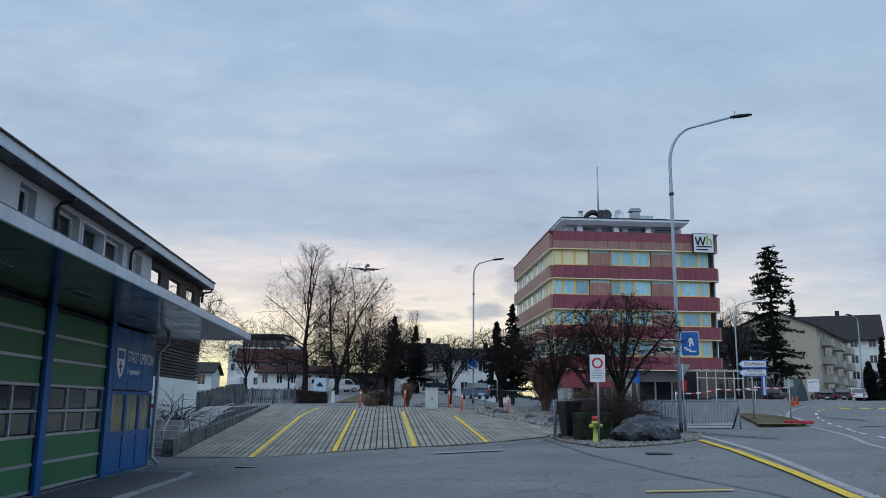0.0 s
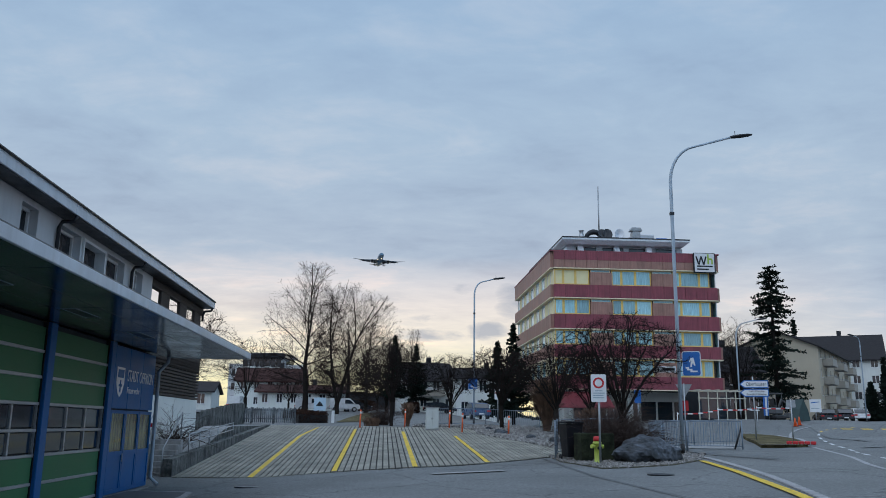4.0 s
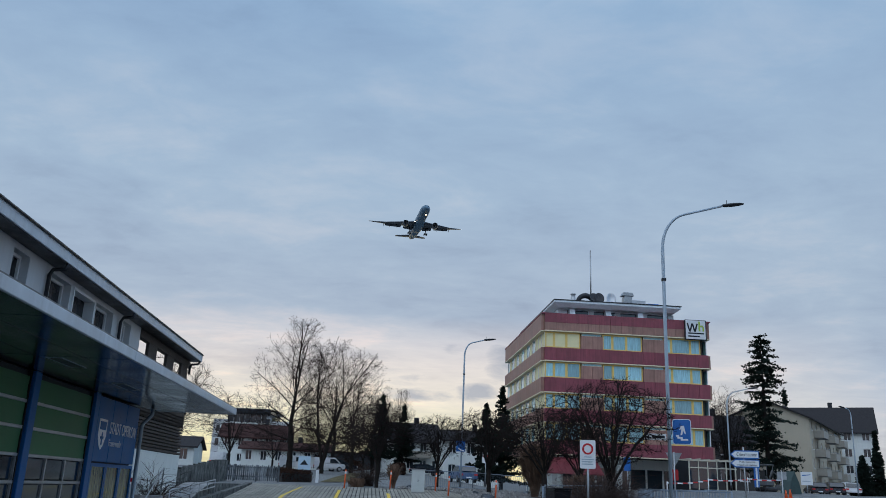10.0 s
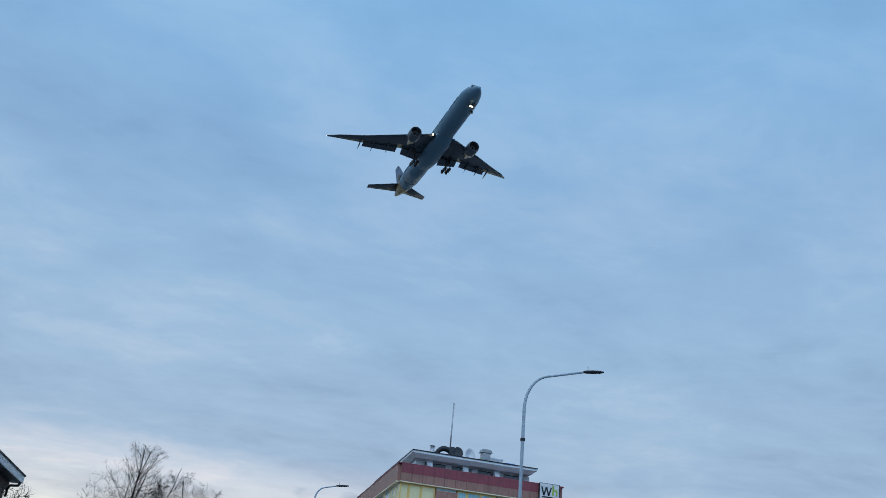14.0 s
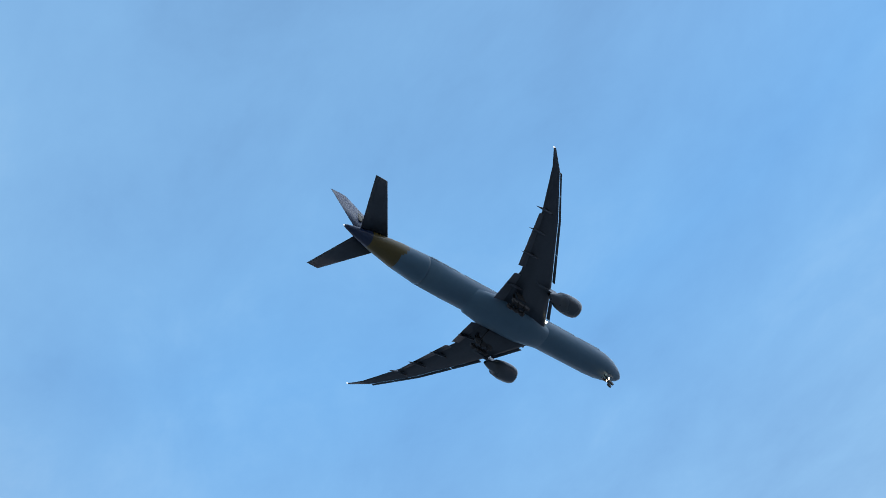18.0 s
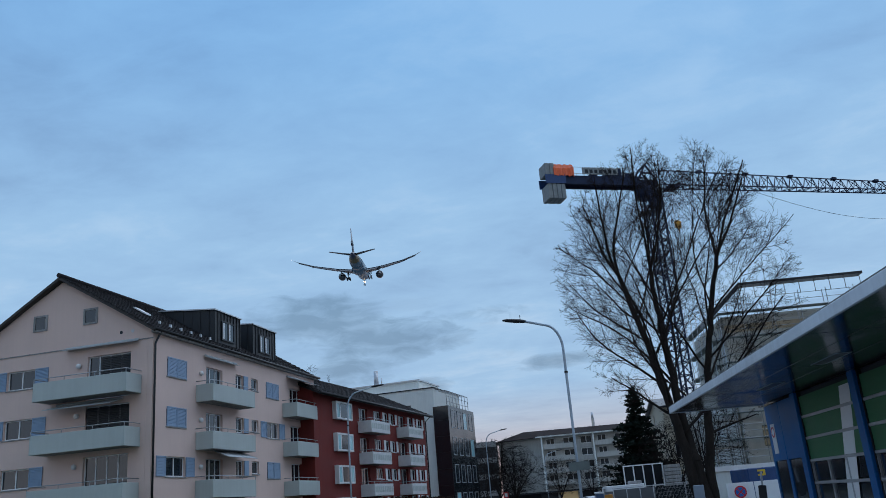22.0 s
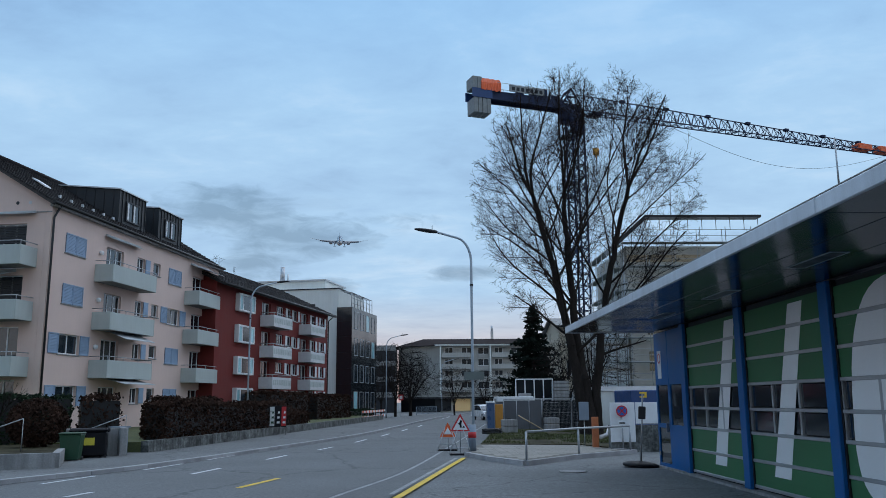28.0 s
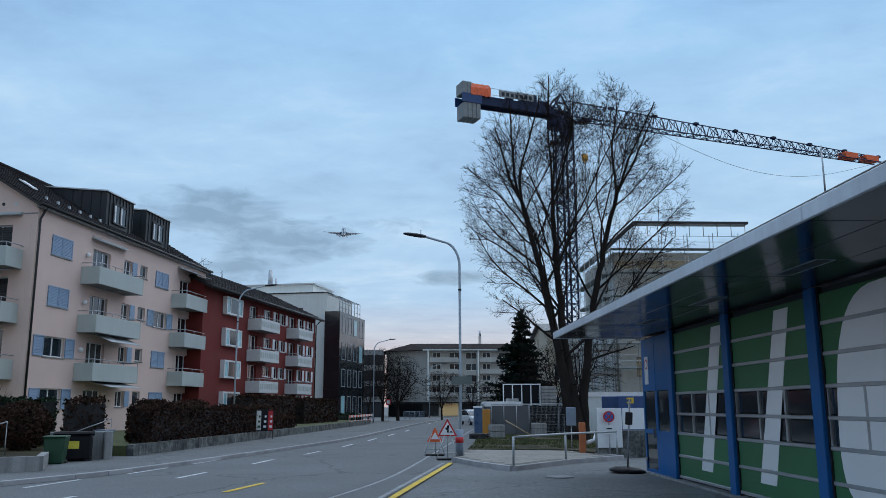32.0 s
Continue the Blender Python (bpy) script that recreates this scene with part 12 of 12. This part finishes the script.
def airliner():
    pl = empty("airliner", Matrix(), "grey-white wide-body twin-engine airliner with navy and gold tail, gear down", "airplane")
    # fuselage: nose at x = 36, tail at x = -37
    prof = [(36.0, 0.05, -0.9), (35.7, 0.55, -0.85), (35.0, 1.15, -0.7), (33.8, 1.8, -0.45), (32.0, 2.45, -0.2), (29.5, 2.95, -0.03), (26, 3.1, 0), (-14, 3.1, 0), (-20, 3.0, 0.1), (-26, 2.5, 0.5), (-31, 1.75, 1.0), (-34.5, 1.0, 1.3), (-36.6, 0.42, 1.45), (-37.1, 0.2, 1.5)]
    bm = bmesh.new()
    loft(bm, [[Vector((x, r * math.cos(k * math.tau / 28), c + r * math.sin(k * math.tau / 28))) for k in range(28)] for x, r, c in prof if x > -21])
    body = part("fuselage", bm, WHITE_PAINT, pl, "white and pale grey fuselage")
    tail = [q for q in prof if q[0] < -19]
    rings = []
    for (xa, ra, ca), (xb, rb, cb) in zip(tail, tail[1:]):
        m = max(1, round((xa - xb) / 0.45))
        rings += [(xa + (xb - xa) * j / m, ra + (rb - ra) * j / m, ca + (cb - ca) * j / m) for j in range(m)]
    rings.append(tail[-1])
    bm = bmesh.new()
    loft(bm, [[Vector((x, r * math.cos(k * math.tau / 36), c + r * math.sin(k * math.tau / 36))) for k in range(36)] for x, r, c in rings])
    # the livery sweeps up and back: white below, then gold, then navy
    for f in bm.faces:
        c = f.calc_center_median()
        edge = c.x + 25.4 + 0.275 * (c.z + 1.2) ** 2 - 0.9 * (c.z + 1.2)
        f.material_index = 1 if edge > 0 else (2 if edge > -7.0 else 0)
    part("tail_cone", bm, [NAVY, WHITE_PAINT, TAIL_GOLD], pl, "navy and gold tail cone")
    # belly fairing
    bm = bmesh.new()
    loft(bm, [[Vector((x, w * math.cos(k * math.tau / 20), -1.6 + h * math.sin(k * math.tau / 20))) for k in range(20)] for x, w, h in ((13.5, 0.4, 0.3), (11, 2.6, 1.6), (6, 3.45, 2.15), (-4, 3.5, 2.2), (-8, 2.9, 1.9), (-11.5, 0.6, 0.6))])
    part("belly_fairing", bm, WHITE_PAINT, pl)
    # windows of the cabin and the cockpit
    bm = bmesh.new()
    for s in (1, -1):
        for k in range(84):
            x = 27 - k * 0.56
            if abs(x - 20) < 0.6 or abs(x - 4) < 0.6 or abs(x + 12) < 0.6:
                continue
            box(bm, x, x + 0.26, s * 3.02 - 0.06, s * 3.02 + 0.06, 0.55, 0.95)
        box(bm, 33.2, 34.3, s * 0.9 - 0.55, s * 0.9 + 0.5, 0.65, 1.0)
    part("cabin_windows", bm, GLASS, pl, "rows of small dark windows")["kind"] = "stuff"
    for s in (1, -1):
        # wing: root, kink, tip, raked tip
        secs = [(9.8, 12.6, -1.7, 0.105, 2.6), (4.8, 8.2, -0.75, 0.085, 10.4), (-3.6, 4.3, 0.9, 0.07, 22.0), (-9.6, 1.9, 2.8, 0.06, 29.6), (-12.8, 0.6, 3.8, 0.06, 32.4)]
        bm = bmesh.new()
        loft(bm, [airfoil(le, ch, z, th, s * y) for le, ch, z, th, y in secs])
        wing = part("wing", bm, WING_GREY, pl, "dark grey swept wing with raked tip")
        # slats drawn out ahead of the leading edge by a narrow gap
        for a, b, ya, yb in ((0, 1, 0.22, 0.86), (1, 2, 0.08, 0.5), (1, 2, 0.51, 1.0), (2, 3, 0.0, 0.5), (2, 3, 0.51, 0.97)):
            (l0, c0, z0, _, y0), (l1, c1, z1, _, y1) = secs[a], secs[b]
            ring = []
            for u in (ya, yb):
                le, z, y, c = l0 + (l1 - l0) * u, z0 + (z1 - z0) * u, y0 + (y1 - y0) * u, 0.05 * (c0 + (c1 - c0) * u) + 0.22
                ring.append([Vector((le + c + 0.1, s * y, z - 0.34)), Vector((le + 0.5 * c + 0.12, s * y, z - 0.08)), Vector((le + 0.14, s * y, z + 0.06)), Vector((le + 0.3 * c + 0.14, s * y, z - 0.2))])
            bm = bmesh.new()
            loft(bm, ring, smooth=False)
            bmesh.ops.recalc_face_normals(bm, faces=bm.faces[:])
            part("slat", bm, WING_GREY, wing, "dark extended slat")
        for y0, y1, drop in ((3.4, 9.6, 1.15), (11.2, 21.5, 0.85)):
            bm = bmesh.new()
            def te(y):
                for (l0, c0, z0, _, q0), (l1, c1, z1, _, q1) in zip(secs, secs[1:]):
                    if q0 <= y <= q1:
                        u = (y - q0) / (q1 - q0)
                        return (l0 - c0) + (l1 - c1 - l0 + c0) * u, z0 + (z1 - z0) * u, c0 + (c1 - c0) * u
            ring = []
            for y in (y0, y1):
                x, z, c = te(y)
                fc = 0.2 * c
                ring.append([Vector((x + 0.5, s * y, z - 0.05)), Vector((x - fc * 0.5, s * y, z - drop * 0.45)), Vector((x - fc, s * y, z - drop)), Vector((x - fc * 0.5, s * y, z - drop * 0.62)), Vector((x + 0.5, s * y, z - 0.25))])
            loft(bm, ring, smooth=False)
            part("flap", bm, WING_GREY, wing, "lowered trailing flap")
        for y in (7.2, 14.0, 18.5, 22.5):
            x, z, c = te(y)
            bm = bmesh.new()
            loft(bm, [[Vector((x + dx, s * y + rr * 0.5 * math.cos(k * math.tau / 8), z - 0.45 - dz + rr * math.sin(k * math.tau / 8))) for k in range(8)] for dx, rr, dz in ((2.6, 0.08, 0), (1.2, 0.42, 0.1), (-0.6, 0.36, 0.45), (-2.3, 0.06, 1.0))])
            part("flap_fairing", bm, WING_GREY, wing)
        # engine
        ex, ey, ez = 11.2, s * 9.75, -3.25
        bm = bmesh.new()
        pr = [(0.35, 1.35), (0.0, 1.55), (-0.35, 1.82), (-1.4, 1.98), (-3.2, 1.95), (-5.0, 1.6), (-5.0, 1.15), (-6.4, 0.85), (-7.6, 0.35)]
        pr = [(-1.5, 1.45)] + [(-0.35, 1.55), (0.0, 1.68)] + pr[2:]
        loft(bm, [[Vector((ex + x, ey + r * math.cos(k * math.tau / 24), ez + r * math.sin(k * math.tau / 24))) for k in range(24)] for x, r in pr], caps=False)
        eng = part("engine", bm, NACELLE, pl, "large dark grey turbofan nacelle")
        bm = bmesh.new()
        tube(bm, (ex - 1.4, ey, ez), (ex - 1.5, ey, ez), 1.5, 1.5, 24)
        tube(bm, (ex - 0.7, ey, ez), (ex - 1.4, ey, ez), 0.08, 0.45, 12)
        for k in range(18):
            m = Matrix.Translation((ex - 1.36, ey, ez)) @ Matrix.Rotation(k * math.tau / 18, 4, "X")
            box(bm, 0, 0.05, -0.1, 0.1, 0.4, 1.45, m=m)
        part("fan", bm, GEAR, eng, "dark engine fan")
        bm = bmesh.new()
        loft(bm, [[Vector((ex - 2.2, ey - 0.2, ez + 1.8)), Vector((ex - 2.2, ey + 0.2, ez + 1.8)), Vector((ex - 6.5, ey + 0.2, ez + 1.2)), Vector((ex - 6.5, ey - 0.2, ez + 1.2))],
                  [Vector((ex - 5.0, ey - 0.2, ez + 2.7)), Vector((ex - 5.0, ey + 0.2, ez + 2.7)), Vector((ex - 11.0, ey + 0.2, ez + 2.3)), Vector((ex - 11.0, ey - 0.2, ez + 2.3))]], smooth=False)
        part("pylon", bm, NACELLE, eng)
        # tailplane
        bm = bmesh.new()
        loft(bm, [airfoil(-28.0, 6.2, 1.6, 0.07, s * 0.8), airfoil(-35.3, 2.5, 2.7, 0.06, s * 10.75)])
        part("tailplane", bm, WING_GREY, pl, "dark swept tailplane")
        # main gear
        bm = bmesh.new()
        tube(bm, (-1.5, s * 5.5, -1.8), (-2.0, s * 5.5, -6.0), 0.24, 0.2, 10)
        tube(bm, (-1.8, s * 5.5, -4.2), (-0.4, s * 3.4, -2.2), 0.12, 0.12, 8)
        box(bm, -1.6, 0.3, s * 6.2 - 0.05, s * 6.2 + 0.05, -4.0, -1.6)
        gear = part("main_gear", bm, GEAR, pl, "lowered landing gear")
        for dx in (-1.45, 0, 1.45):
            bm = bmesh.new()
            for sy in (-0.72, 0.72):
                tube(bm, (-2.0 + dx, s * 5.5 + sy - 0.24, -6.05 - dx * 0.12), (-2.0 + dx, s * 5.5 + sy + 0.24, -6.05 - dx * 0.12), 0.66, 0.66, 16)
            tube(bm, (-2.0 + dx, s * 5.5 - 0.7, -6.05 - dx * 0.12), (-2.0 + dx, s * 5.5 + 0.7, -6.05 - dx * 0.12), 0.12, 0.12, 8)
            part("axle", bm, GEAR, gear)
        bm = bmesh.new()
        tube(bm, (-13.0, s * 32.3, 3.85), (-13.4, s * 32.3, 3.85), 0.14, 0.14, 8)
        part("tip_light", bm, NAV_LIGHT, wing)
        bm = bmesh.new()
        tube(bm, (9.2, s * 3.6, -1.5), (9.5, s * 3.6, -1.5), 0.25, 0.25, 12)
        part("wing_light", bm, LAND_LIGHT if s < 0 else WHITE_PAINT, pl)
    # fin
    bm = bmesh.new()
    rings = []
    for le, ch, z, th in ((-24.0, 10.5, 2.2, 0.04), (-27.5, 8.2, 5.2, 0.045), (-35.0, 3.6, 13.2, 0.04)):
        rings.append([Vector((le - u * ch, w * th * ch, z)) for u, w in ((0, 0), (0.1, 0.8), (0.35, 1), (0.7, 0.6), (1, 0.05), (1, -0.05), (0.7, -0.6), (0.35, -1), (0.1, -0.8))])
    loft(bm, rings)
    fin = part("fin", bm, NAVY, pl, "navy tail fin with pale gold emblem")
    bm = bmesh.new()
    for s in (1, -1):
        for k in range(4):
            y = s * 0.52
            box(bm, -33.5 + k * 0.8, -32.9 + k * 0.8, min(y, y * 0.8), max(y, y * 0.8), 5.4 + 0.2 * k, 8.0 - 0.4 * k)
    part("emblem", bm, TAIL_GOLD, fin, "plain gold shape")
    # nose gear with lights
    bm = bmesh.new()
    tube(bm, (30.2, 0, -2.8), (30.4, 0, -5.6), 0.16, 0.14, 10)
    for s in (1, -1):
        box(bm, 29.8, 31.6, s * 0.75 - 0.03, s * 0.75 + 0.03, -3.9, -2.9)
    ng = part("nose_gear", bm, GEAR, pl, "lowered nose gear")
    for s in (1, -1):
        bm = bmesh.new()
        tube(bm, (30.4, s * 0.5, -5.6), (30.4, s * 0.22, -5.6), 0.54, 0.54, 16)
        part("nose_wheel", bm, GEAR, ng)
        bm = bmesh.new()
        tube(bm, (30.62, s * 0.3, -3.9), (30.7, s * 0.3, -3.92), 0.26, 0.26, 12)
        part("landing_light", bm, LAND_LIGHT, ng, "bright warm landing light")
    bm = bmesh.new()
    tube(bm, (-37.1, 0, 1.5), (-37.3, 0, 1.5), 0.12, 0.12, 8)
    part("tail_light", bm, NAV_LIGHT, pl)
    return pl


plane_thing = airliner()

# ---------------------------------------------------------------- what moves
# seconds, place, and turn of the airliner: descends, levels out over the houses and climbs away
FLIGHT = [
    (0.0, -31.3, 1296.5, 213.5, -0.04, 0.23, -84.26),
    (1.0, -25.8, 1219.5, 209.6, -0.43, -0.19, -84.62),
    (2.0, -20.3, 1142.4, 205.5, -0.81, -0.60, -84.94),
    (3.0, -15.0, 1065.4, 201.3, -1.17, -0.95, -85.19),
    (4.0, -9.7, 988.4, 196.8, -1.52, -1.24, -85.33),
    (5.0, -4.5, 911.4, 192.1, -1.88, -1.49, -85.35),
    (6.0, 0.9, 834.5, 187.5, -2.28, -1.74, -85.26),
    (7.0, 6.5, 757.6, 183.0, -2.68, -1.99, -85.07),
    (8.0, 12.1, 680.8, 178.9, -2.67, -2.10, -84.80),
    (9.0, 17.5, 604.2, 175.1, -1.75, -1.91, -84.50),
    (10.0, 22.7, 527.9, 171.6, 0.06, -1.36, -84.18),
    (11.0, 28.0, 451.4, 167.6, 0.79, -0.90, -83.76),
    (12.0, 33.9, 374.6, 162.3, -0.74, -0.91, -83.23),
    (13.0, 39.5, 297.7, 156.7, -0.56, -1.08, -82.94),
    (14.0, 44.1, 221.0, 151.2, 3.76, -1.02, -83.24),
    (14.5, 46.1, 182.9, 148.3, 4.88, -0.91, -83.57),
    (15.0, 48.0, 145.0, 145.1, 3.75, -0.77, -83.98),
    (15.5, 49.6, 107.1, 142.0, 0.96, -0.64, -84.40),
    (16.0, 50.9, 69.1, 139.6, -2.52, -0.57, -84.76),
    (16.5, 51.9, 30.8, 137.9, -5.51, -0.62, -85.03),
    (17.0, 53.6, -7.9, 135.6, -6.18, -0.88, -85.32),
    (17.5, 57.2, -46.9, 131.8, -3.38, -1.41, -85.67),
    (18.0, 61.1, -85.6, 127.8, 0.61, -1.99, -85.82),
    (18.5, 64.0, -123.9, 125.2, 3.21, -2.45, -85.55),
    (19.0, 66.0, -162.1, 123.6, 4.11, -2.98, -85.10),
    (19.5, 67.3, -200.8, 122.2, 3.66, -3.78, -84.76),
    (20.0, 68.4, -240.1, 121.0, 2.46, -4.74, -84.57),
    (20.5, 69.5, -280.0, 120.3, 1.18, -5.72, -84.48),
    (21.0, 70.8, -320.3, 120.1, 0.40, -6.56, -84.44),
    (22.0, 73.7, -402.1, 121.7, 0.43, -7.98, -84.43),
    (23.0, 76.7, -484.9, 125.2, 1.71, -9.37, -84.41),
    (24.0, 79.7, -568.7, 130.1, 1.36, -10.88, -84.47),
    (25.0, 82.5, -653.3, 137.3, -0.16, -12.51, -84.57),
    (26.0, 85.4, -738.3, 149.2, 0.33, -14.18, -84.56),
    (27.0, 88.5, -823.4, 163.9, 1.45, -15.86, -84.57),
    (28.0, 91.7, -908.7, 179.5, 1.29, -17.51, -84.73),
    (29.0, 94.8, -994.1, 196.9, 0.56, -19.03, -84.98),
    (30.0, 97.7, -1079.4, 217.7, 0.33, -20.34, -85.19),
    (31.0, 100.4, -1164.8, 240.9, 0.62, -21.51, -85.37),
    (32.0, 103.0, -1250.1, 265.4, 1.17, -22.61, -85.52),
]


def motions():
    walk(plane_thing, [(t, pose(x, y, z, a, b, c)) for t, x, y, z, a, b, c in FLIGHT])


motions()
